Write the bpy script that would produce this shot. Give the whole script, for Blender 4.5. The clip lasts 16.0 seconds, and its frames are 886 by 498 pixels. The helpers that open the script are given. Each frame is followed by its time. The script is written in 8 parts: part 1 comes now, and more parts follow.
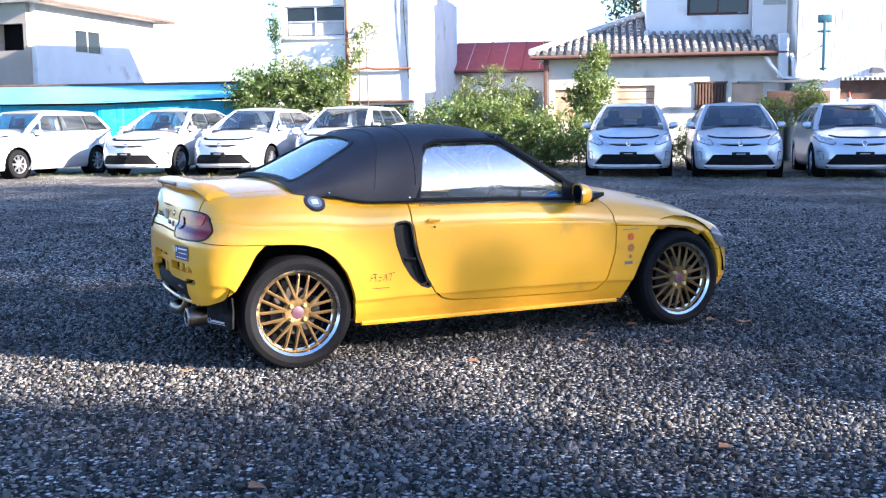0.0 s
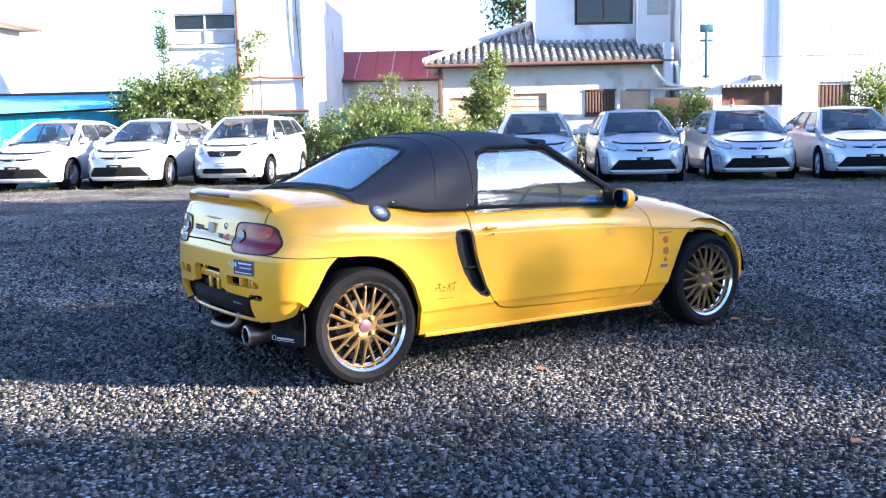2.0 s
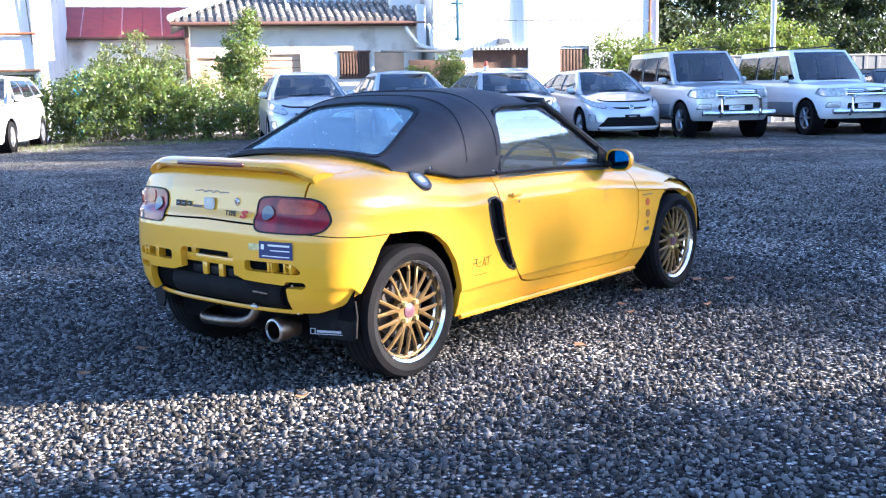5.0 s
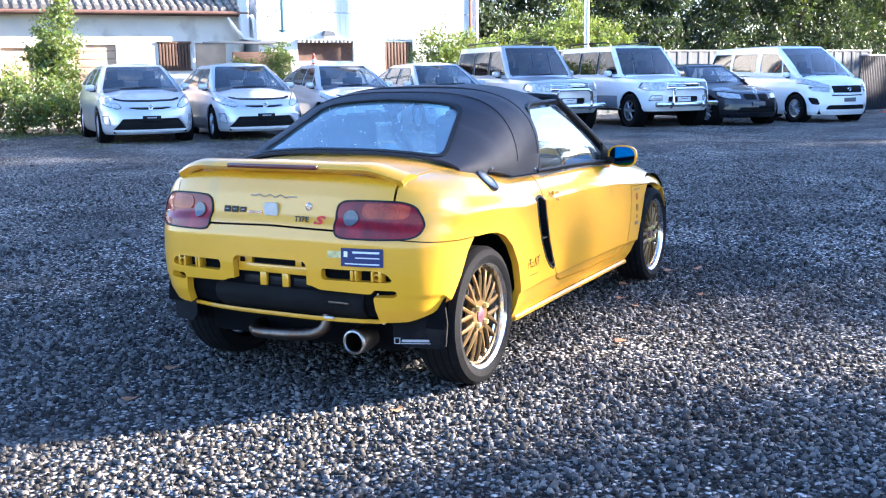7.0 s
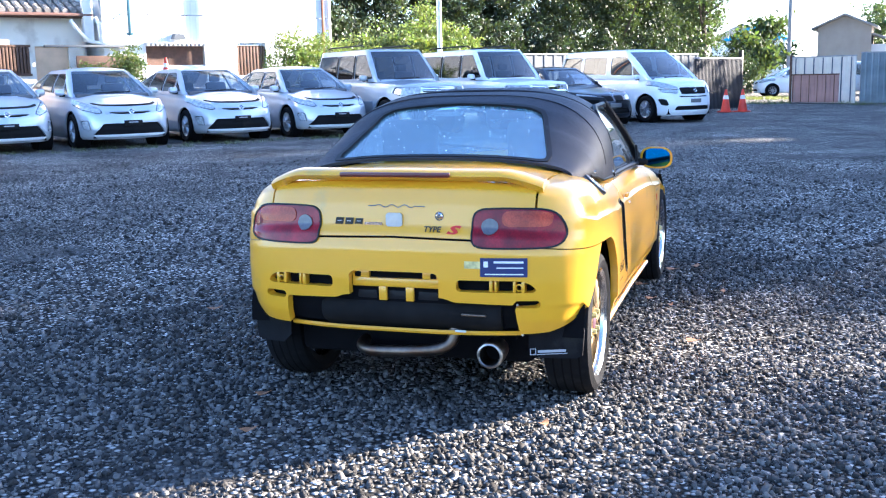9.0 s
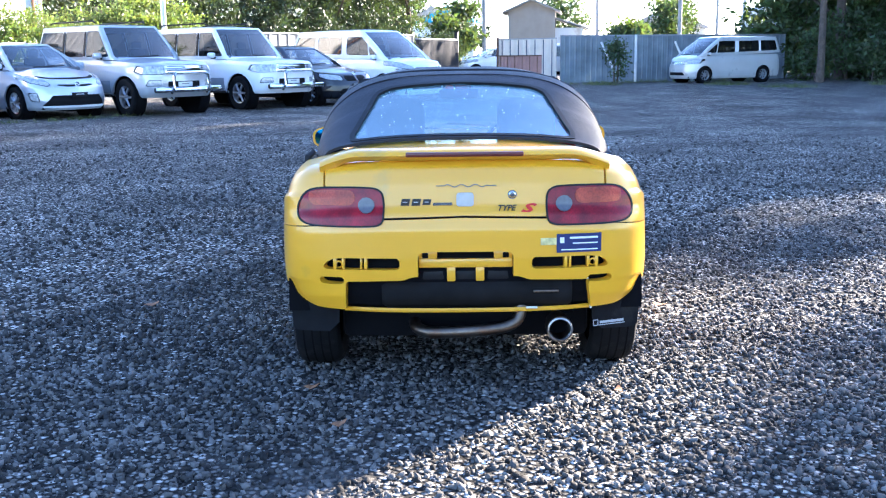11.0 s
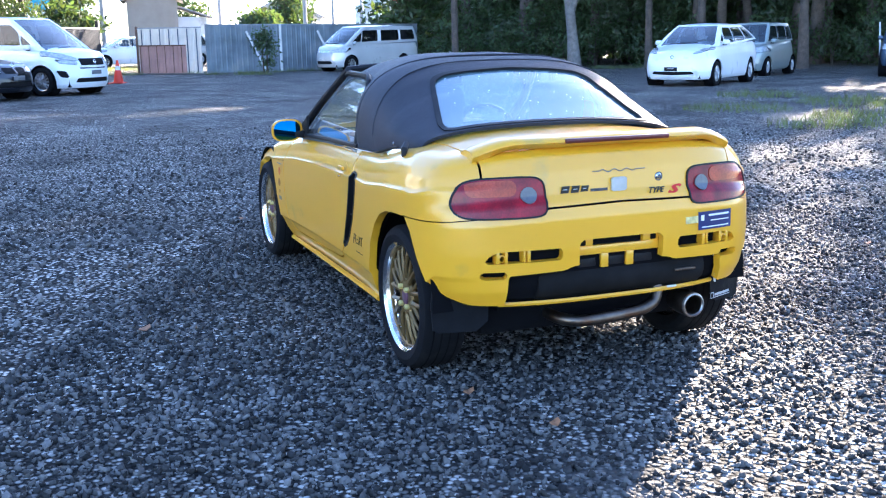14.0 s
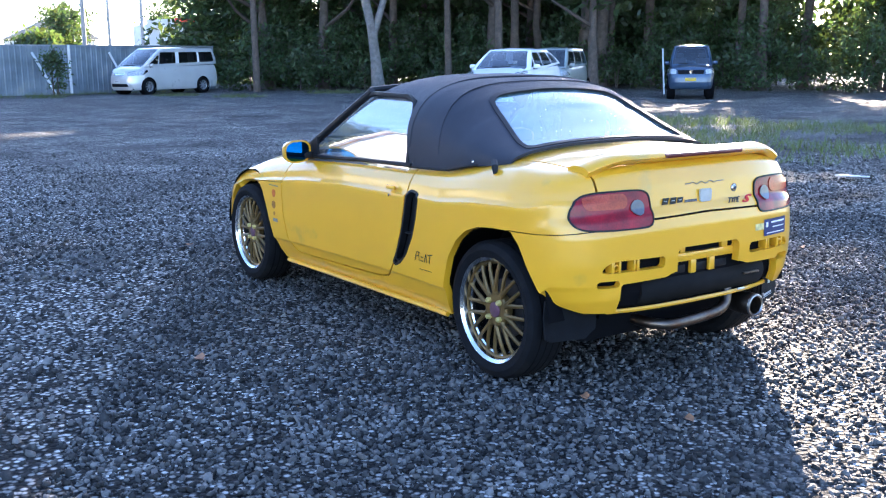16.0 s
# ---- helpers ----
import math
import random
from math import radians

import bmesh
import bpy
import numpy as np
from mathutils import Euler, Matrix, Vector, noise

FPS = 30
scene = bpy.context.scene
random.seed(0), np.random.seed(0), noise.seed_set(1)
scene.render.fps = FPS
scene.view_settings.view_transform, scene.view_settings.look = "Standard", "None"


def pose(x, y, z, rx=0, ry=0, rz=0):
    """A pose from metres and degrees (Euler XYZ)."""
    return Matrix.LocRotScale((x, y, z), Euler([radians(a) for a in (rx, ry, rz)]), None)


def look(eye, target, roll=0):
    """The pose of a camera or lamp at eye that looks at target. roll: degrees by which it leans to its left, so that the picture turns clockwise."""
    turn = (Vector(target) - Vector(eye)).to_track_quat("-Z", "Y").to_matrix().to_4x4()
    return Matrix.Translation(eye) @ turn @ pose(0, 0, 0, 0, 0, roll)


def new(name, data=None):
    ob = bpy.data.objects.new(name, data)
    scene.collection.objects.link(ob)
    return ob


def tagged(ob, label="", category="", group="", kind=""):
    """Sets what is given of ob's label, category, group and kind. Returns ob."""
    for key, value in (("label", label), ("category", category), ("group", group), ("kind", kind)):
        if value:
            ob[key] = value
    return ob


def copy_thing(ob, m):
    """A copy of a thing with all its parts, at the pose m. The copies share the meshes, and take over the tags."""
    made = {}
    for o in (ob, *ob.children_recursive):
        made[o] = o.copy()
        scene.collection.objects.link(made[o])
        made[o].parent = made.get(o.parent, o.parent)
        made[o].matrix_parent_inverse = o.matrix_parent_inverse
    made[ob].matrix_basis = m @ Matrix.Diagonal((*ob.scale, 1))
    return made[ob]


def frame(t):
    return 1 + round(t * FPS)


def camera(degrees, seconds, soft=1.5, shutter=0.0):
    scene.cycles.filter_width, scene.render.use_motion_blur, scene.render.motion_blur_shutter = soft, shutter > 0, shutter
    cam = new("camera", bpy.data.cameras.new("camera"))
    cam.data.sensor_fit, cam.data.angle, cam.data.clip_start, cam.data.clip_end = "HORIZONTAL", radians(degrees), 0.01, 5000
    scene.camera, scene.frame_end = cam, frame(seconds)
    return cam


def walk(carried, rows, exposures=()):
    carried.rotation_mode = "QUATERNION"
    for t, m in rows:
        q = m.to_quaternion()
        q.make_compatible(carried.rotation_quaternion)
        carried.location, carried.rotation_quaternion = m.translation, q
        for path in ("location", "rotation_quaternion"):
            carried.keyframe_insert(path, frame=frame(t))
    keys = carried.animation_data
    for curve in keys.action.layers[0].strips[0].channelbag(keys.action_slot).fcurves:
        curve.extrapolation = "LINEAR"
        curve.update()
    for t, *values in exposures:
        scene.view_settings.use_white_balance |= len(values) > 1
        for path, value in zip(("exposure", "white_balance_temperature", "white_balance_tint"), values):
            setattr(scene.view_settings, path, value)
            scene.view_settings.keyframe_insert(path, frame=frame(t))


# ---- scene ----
cam = camera(47.3, 16.0, soft=1.2)
PATH = [
    (0, (0.116, 0.093, 1.142), (0.07, 2.077, 0.898), -0.5),
    (0.5, (-0.114, 0.137, 1.129), (-0.089, 2.121, 0.88), -0.6),
    (1, (-0.342, 0.209, 1.131), (-0.252, 2.191, 0.881), -0.9),
    (1.5, (-0.59, 0.233, 1.136), (-0.436, 2.212, 0.892), -0.9),
    (2, (-0.832, 0.22, 1.142), (-0.611, 2.194, 0.912), -1.1),
    (2.5, (-1.06, 0.399, 1.147), (-0.769, 2.365, 0.922), -1.3),
    (3, (-1.298, 0.522, 1.146), (-0.91, 2.47, 0.918), -1.2),
    (3.5, (-1.565, 0.585, 1.147), (-1.082, 2.512, 0.91), -0.8),
    (4, (-1.782, 0.768, 1.125), (-1.197, 2.663, 0.869), -0.4),
    (4.5, (-1.959, 0.91, 1.139), (-1.282, 2.771, 0.854), -0.8),
    (4.7, (-2.013, 0.979, 1.14), (-1.3, 2.824, 0.842), -0.9),
    (6.8, (-2.908, 1.655, 1.166), (-1.809, 3.293, 0.832), -1.3),
    (7, (-3.001, 1.72, 1.178), (-1.875, 3.339, 0.845), -0.9),
    (7.5, (-3.176, 1.912, 1.142), (-1.99, 3.492, 0.829), -1.1),
    (8, (-3.379, 2.136, 1.145), (-2.129, 3.665, 0.832), -1.0),
    (8.5, (-3.554, 2.354, 1.142), (-2.238, 3.828, 0.833), -0.9),
    (9, (-3.764, 2.526, 1.195), (-2.371, 3.922, 0.863), -1.2),
    (9.2, (-3.856, 2.594, 1.182), (-2.421, 3.948, 0.856), -1.4),
    (11.3, (-4.589, 3.775, 1.222), (-2.81, 4.598, 0.825), -0.5),
    (11.5, (-4.626, 3.896, 1.228), (-2.822, 4.657, 0.822), -0.4),
    (12, (-4.792, 4.184, 1.233), (-2.932, 4.794, 0.82), -0.3),
    (12.5, (-4.841, 4.463, 1.225), (-2.946, 4.943, 0.804), -0.5),
    (13, (-4.795, 4.787, 1.229), (-2.879, 5.168, 0.801), -0.8),
    (13.5, (-4.85, 5.093, 1.218), (-2.915, 5.382, 0.802), -0.8),
    (14, (-4.921, 5.4, 1.217), (-2.973, 5.598, 0.807), -0.9),
    (14.5, (-4.919, 5.714, 1.204), (-2.964, 5.813, 0.799), -1.1),
    (15, (-4.993, 5.996, 1.207), (-3.032, 5.997, 0.813), -0.7),
    (15.5, (-5.019, 6.277, 1.23), (-3.06, 6.16, 0.841), -0.8),
    (16, (-5.012, 6.563, 1.222), (-3.061, 6.331, 0.851), -0.5),
]
EXPOSURES = [(0, 2.92, 4900, 20), (4.5, 3.2, 4880, 20), (7, 3.46, 4900, 19), (9, 3.54, 4900, 18), (12, 3.8, 4980, 18.5), (14.5, 3.82, 5030, 19), (16, 3.78, 5120, 19.5)]
walk(cam, [(t, look(eye, target, roll)) for t, eye, target, roll in PATH], EXPOSURES)

# ---- world, sun, exposure ----
SUN_YAW, SUN_UP = 112.5, 19.0          # degrees clockwise from +y, and above the horizon
TO_SUN = Vector((math.sin(radians(SUN_YAW)) * math.cos(radians(SUN_UP)),
                 math.cos(radians(SUN_YAW)) * math.cos(radians(SUN_UP)), math.sin(radians(SUN_UP))))
world = bpy.data.worlds.new("sky")
scene.world = world
world.use_nodes = True
_n = world.node_tree.nodes
_sky = _n.new("ShaderNodeTexSky")
_sky.sky_type, _sky.sun_disc = "NISHITA", False
_sky.sun_elevation, _sky.sun_rotation = radians(SUN_UP), radians(SUN_YAW)
_sky.air_density, _sky.dust_density = 1.0, 0.6
_bg = _n["Background"]
_bg.inputs["Strength"].default_value = 0.056
world.node_tree.links.new(_sky.outputs[0], _bg.inputs["Color"])
sun = new("sun", bpy.data.lights.new("sun", "SUN"))
sun.data.energy, sun.data.angle, sun.data.color = 5.0, radians(0.55), (1.0, 0.77, 0.47)
sun.matrix_world = look(TO_SUN * 60, (0, 0, 0))

# ---- mesh helpers ----
def smoothed(ctrl, n):
    """A Catmull-Rom curve through the control points, n steps a span."""
    P = [np.array(p, float) for p in ctrl]
    out = []
    for i in range(len(P) - 1):
        a, b, c, d = P[max(i - 1, 0)], P[i], P[i + 1], P[min(i + 2, len(P) - 1)]
        for k in range(n):
            t = k / n
            out.append(0.5 * (2 * b + (c - a) * t + (2 * a - 5 * b + 4 * c - d) * t * t + (3 * b - a - 3 * c + d) * t ** 3))
    out.append(P[-1])
    return out


def table(rows):
    """A piecewise linear function from (x, value) rows."""
    xs, vs = [r[0] for r in rows], [r[1] for r in rows]
    return lambda x: np.interp(x, xs, vs)


def join(*vfs):
    V, F = [], []
    for v, f in vfs:
        k = len(V)
        V += [tuple(p[:3]) for p in v]
        F += [tuple(i + k for i in q) for q in f]
    return V, F


def moved(vf, m):
    if not isinstance(m, Matrix):
        m = Matrix.Translation(m)
    return [tuple(m @ Vector(p[:3])) for p in vf[0]], vf[1]


def flip_y(vf):
    return [(p[0], -p[1], p[2]) for p in vf[0]], [tuple(reversed(f)) for f in vf[1]]


def box(x0, x1, y0, y1, z0, z1, bevel=0.0, seg=2):
    bm = bmesh.new()
    bmesh.ops.create_cube(bm, size=1.0)
    for v in bm.verts:
        v.co = Vector(((x0 + x1) / 2 + v.co.x * (x1 - x0), (y0 + y1) / 2 + v.co.y * (y1 - y0), (z0 + z1) / 2 + v.co.z * (z1 - z0)))
    if bevel:
        bmesh.ops.bevel(bm, geom=bm.edges[:], offset=bevel, segments=seg, affect="EDGES", profile=0.5)
    bm.verts.index_update()
    vf = [tuple(v.co) for v in bm.verts], [tuple(v.index for v in f.verts) for f in bm.faces]
    bm.free()
    return vf


def lathe(profile, n=32, axis="y", closed=False):
    """Turns (radius, height) rows round an axis through the origin."""
    V, F = [], []
    m = len(profile)
    for i in range(n):
        a = 2 * math.pi * i / n
        for r, h in profile:
            p, q = r * math.cos(a), r * math.sin(a)
            V.append({"y": (p, h, q), "z": (p, q, h), "x": (h, p, q)}[axis])
    for i in range(n):
        j = (i + 1) % n
        for k in range(m if closed else m - 1):
            l = (k + 1) % m
            F.append((i * m + k, i * m + l, j * m + l, j * m + k))
    return V, F


def tube(points, radius, n=8, ends=True):
    """A round bar along a polyline; radius is a number or one a point."""
    pts = [Vector(p) for p in points]
    rad = radius if isinstance(radius, (list, tuple)) else [radius] * len(pts)
    V, F = [], []
    up = Vector((0.13, 0.27, 0.95)).normalized()
    for i, p in enumerate(pts):
        d = (pts[min(i + 1, len(pts) - 1)] - pts[max(i - 1, 0)]).normalized()
        s = d.cross(up)
        if s.length < 0.1:
            s = d.cross(Vector((1, 0, 0)))
        s.normalize()
        w = s.cross(d)
        for k in range(n):
            a = 2 * math.pi * k / n
            V.append(tuple(p + (s * math.cos(a) + w * math.sin(a)) * rad[i]))
    for i in range(len(pts) - 1):
        for k in range(n):
            l = (k + 1) % n
            F.append((i * n + k, i * n + l, (i + 1) * n + l, (i + 1) * n + k))
    if ends:
        F.append(tuple(range(n - 1, -1, -1)))
        F.append(tuple((len(pts) - 1) * n + k for k in range(n)))
    return V, F


def prism(poly, lo, hi, plane="xz"):
    """A flat outline drawn through from lo to hi along the axis that is not in the plane."""
    n = len(poly)
    put = {"xz": lambda p, h: (p[0], h, p[1]), "yz": lambda p, h: (h, p[0], p[1]), "xy": lambda p, h: (p[0], p[1], h)}[plane]
    V = [put(p, lo) for p in poly] + [put(p, hi) for p in poly]
    F = [tuple(range(n)), tuple(range(2 * n - 1, n - 1, -1))]
    F += [(i, i + n, (i + 1) % n + n, (i + 1) % n) for i in range(n)]
    return V, F


def mesh_of(name, vf, mat, smooth=35):
    me = bpy.data.meshes.new(name)
    me.from_pydata([tuple(map(float, p[:3])) for p in vf[0]], [], vf[1])
    me.validate()
    bm = bmesh.new()
    bm.from_mesh(me)
    bmesh.ops.recalc_face_normals(bm, faces=bm.faces[:])
    bm.to_mesh(me)
    bm.free()
    if smooth:
        me.polygons.foreach_set("use_smooth", [True] * len(me.polygons))
        me.set_sharp_from_angle(angle=radians(smooth))
    for m in (mat if isinstance(mat, (list, tuple)) else [mat]):
        me.materials.append(m)
    return me


def part(name, vf, mat, parent=None, label="", smooth=35):
    """Links one mesh as one object under a thing or a part."""
    ob = new(name, mesh_of(name, vf, mat, smooth))
    ob.parent = parent
    if label:
        ob["label"] = label
    return ob


def thing(name, label, category, m=None, group="", kind=""):
    ob = tagged(new(name), label, category, group, kind)
    ob.empty_display_size = 0.1
    if m is not None:
        ob.matrix_basis = m
    return ob


# surfaces that are cut into panels: (V, F) with V an array whose first three columns are x, y, z
def grid_surface(G, closed):
    """G: rings of equal length. Welds what falls together."""
    m, n = len(G), len(G[0])
    A = np.array(G, float).reshape(m * n, -1)
    seen, idx, keep = {}, np.zeros(m * n, int), []
    for i, p in enumerate(np.round(A[:, :3], 5)):
        k = tuple(p)
        if k not in seen:
            seen[k] = len(keep)
            keep.append(i)
        idx[i] = seen[k]
    F = []
    for i in range(m - 1):
        for j in range(n if closed else n - 1):
            q = [idx[i * n + j], idx[i * n + (j + 1) % n], idx[(i + 1) * n + (j + 1) % n], idx[(i + 1) * n + j]]
            q = [a for k, a in enumerate(q) if a != q[k - 1]]
            if len(set(q)) >= 3:
                F.append(tuple(q))
    return A[keep], F


def clip(surf, field):
    """Keeps the part of a surface where field(V) >= 0, with clean cut edges."""
    V, F = surf
    if not len(F):
        return surf
    d = np.asarray(field(V), float)
    d = np.where(np.abs(d) < 1e-6, 1e-6, d)
    rows, cut, out = list(V), {}, []
    for f in F:
        s = [d[i] > 0 for i in f]
        if all(s):
            out.append(f)
        elif any(s):
            g = []
            for k, i in enumerate(f):
                j = f[(k + 1) % len(f)]
                if d[i] > 0:
                    g.append(i)
                if (d[i] > 0) != (d[j] > 0):
                    e = (min(i, j), max(i, j))
                    if e not in cut:
                        t = d[e[0]] / (d[e[0]] - d[e[1]])
                        cut[e] = len(rows)
                        rows.append(V[e[0]] + (V[e[1]] - V[e[0]]) * t)
                    g.append(cut[e])
            if len(g) >= 3:
                out.append(tuple(g))
    used = sorted({i for f in out for i in f})
    new_of = {i: k for k, i in enumerate(used)}
    return np.array([rows[i] for i in used]), [tuple(new_of[i] for i in f) for f in out]


def inside(poly, a=0, b=2, grow=0.0):
    """Signed distance to an outline in the columns a, b: above zero within."""
    P = np.array(poly, float)

    def field(V):
        q = np.asarray(V)[:, [a, b]]
        dist, odd = np.full(len(q), 1e9), np.zeros(len(q), bool)
        for i in range(len(P)):
            s, e = P[i], P[(i + 1) % len(P)]
            w = e - s
            t = np.clip(((q - s) @ w) / max(w @ w, 1e-12), 0, 1)
            dist = np.minimum(dist, np.hypot(*(q - s - t[:, None] * w).T))
            hit = ((s[1] > q[:, 1]) != (e[1] > q[:, 1])) & (q[:, 0] < w[0] * (q[:, 1] - s[1]) / (w[1] if w[1] else 1e-12) + s[0])
            odd ^= hit
        return np.where(odd, dist, -dist) + grow
    return field


def outside(f, gap=0.0):
    return lambda V: -f(V) - gap


def both(*fs):
    return lambda V: np.minimum.reduce([f(V) for f in fs])


def either(*fs):
    return lambda V: np.maximum.reduce([f(V) for f in fs])


def rounded(x0, x1, y0, y1, r, n=4):
    """A rectangle's outline with round corners."""
    out = []
    for cx, cy, a in ((x1 - r, y1 - r, 0), (x0 + r, y1 - r, 90), (x0 + r, y0 + r, 180), (x1 - r, y0 + r, 270)):
        for k in range(n + 1):
            w = radians(a + 90 * k / n)
            out.append((cx + r * math.cos(w), cy + r * math.sin(w)))
    return out


def normals_of(V, F):
    P = np.asarray(V)[:, :3]
    N = np.zeros_like(P)
    for f in F:
        p = P[list(f)]
        n = np.zeros(3)
        for k in range(1, len(f) - 1):
            n += np.cross(p[k] - p[0], p[k + 1] - p[0])
        for i in f:
            N[i] += n
    L = np.linalg.norm(N, axis=1)
    return N / np.maximum(L, 1e-12)[:, None]


def plate(surf, thick=0.012, lift=0.0):
    """Gives a cut surface turned-in edges of some depth. lift moves it outwards."""
    V, F = surf
    if not len(F):
        return [], []
    N = normals_of(V, F)
    P = np.asarray(V)[:, :3] + N * lift
    count = {}
    for f in F:
        for k, i in enumerate(f):
            j = f[(k + 1) % len(f)]
            count.setdefault((min(i, j), max(i, j)), []).append((i, j))
    rim = [e[0] for e in count.values() if len(e) == 1]
    W = [tuple(p) for p in P]
    inner = {}
    G = list(F)
    for i, j in rim:
        for k in (i, j):
            if k not in inner:
                inner[k] = len(W)
                W.append(tuple(P[k] - N[k] * thick))
        G.append((j, i, inner[i], inner[j]))
    return W, G


def ring_body(outline, spine, walls, bottom, top, nwall=22, ndeck=12, deck_inset=0.10):
    """A car body: rings that climb from the sill up the side and on over the deck.
    outline: closed plan curve; walls: inset against height share for side, rear and front; bottom(x), top(x, y): heights."""
    O = np.array(outline)
    n = len(O)
    T = np.roll(O, -1, 0) - np.roll(O, 1, 0)
    T /= np.linalg.norm(T, axis=1)[:, None]
    nx, ny = T[:, 1], -T[:, 0]
    if np.sum(nx * (O[:, 0] - O[:, 0].mean())) < 0:
        nx, ny = -nx, -ny
    wr, wf, ws = np.maximum(-nx, 0) ** 2, np.maximum(nx, 0) ** 2, ny ** 2
    C = np.stack([np.clip(O[:, 0], *spine), np.zeros(n)], 1)
    L = np.linalg.norm(C - O, axis=1)
    fs = [table(w) for w in walls]
    G = []

    def at(d):
        return O + (C - O) * np.clip(d / L, 0, 1)[:, None]
    e = at(np.full(n, deck_inset))
    zt = top(e[:, 0], e[:, 1])
    zb = bottom(O[:, 0])
    for k in range(nwall + 1):
        q = k / nwall
        d = fs[0](q) * ws + fs[1](q) * wr + fs[2](q) * wf
        p = at(d)
        G.append(np.stack([p[:, 0], p[:, 1], zb + (zt - zb) * q], 1))
    for k in range(1, ndeck + 1):
        q = k / ndeck
        p = O + (C - O) * ((deck_inset + (L - deck_inset) * q) / L)[:, None]
        G.append(np.stack([p[:, 0], p[:, 1], top(p[:, 0], p[:, 1])], 1))
    return grid_surface(G, True)


def text_mesh(body, size, name="lettering", shear=0.0, bold=0.0):
    """Lettering in the built-in font as a flat outline with a little depth, in the xy plane, centred."""
    cu = bpy.data.curves.new(name, "FONT")
    cu.body, cu.size, cu.shear, cu.offset = body, size, shear, bold
    cu.extrude, cu.align_x, cu.align_y, cu.resolution_u = 0.001, "CENTER", "CENTER", 2
    ob = bpy.data.objects.new(name, cu)
    scene.collection.objects.link(ob)
    dg = bpy.context.evaluated_depsgraph_get()
    me = ob.evaluated_get(dg).to_mesh()
    vf = [tuple(v.co) for v in me.vertices], [tuple(p.vertices) for p in me.polygons]
    ob.evaluated_get(dg).to_mesh_clear()
    bpy.data.objects.remove(ob)
    bpy.data.curves.remove(cu)
    return vf

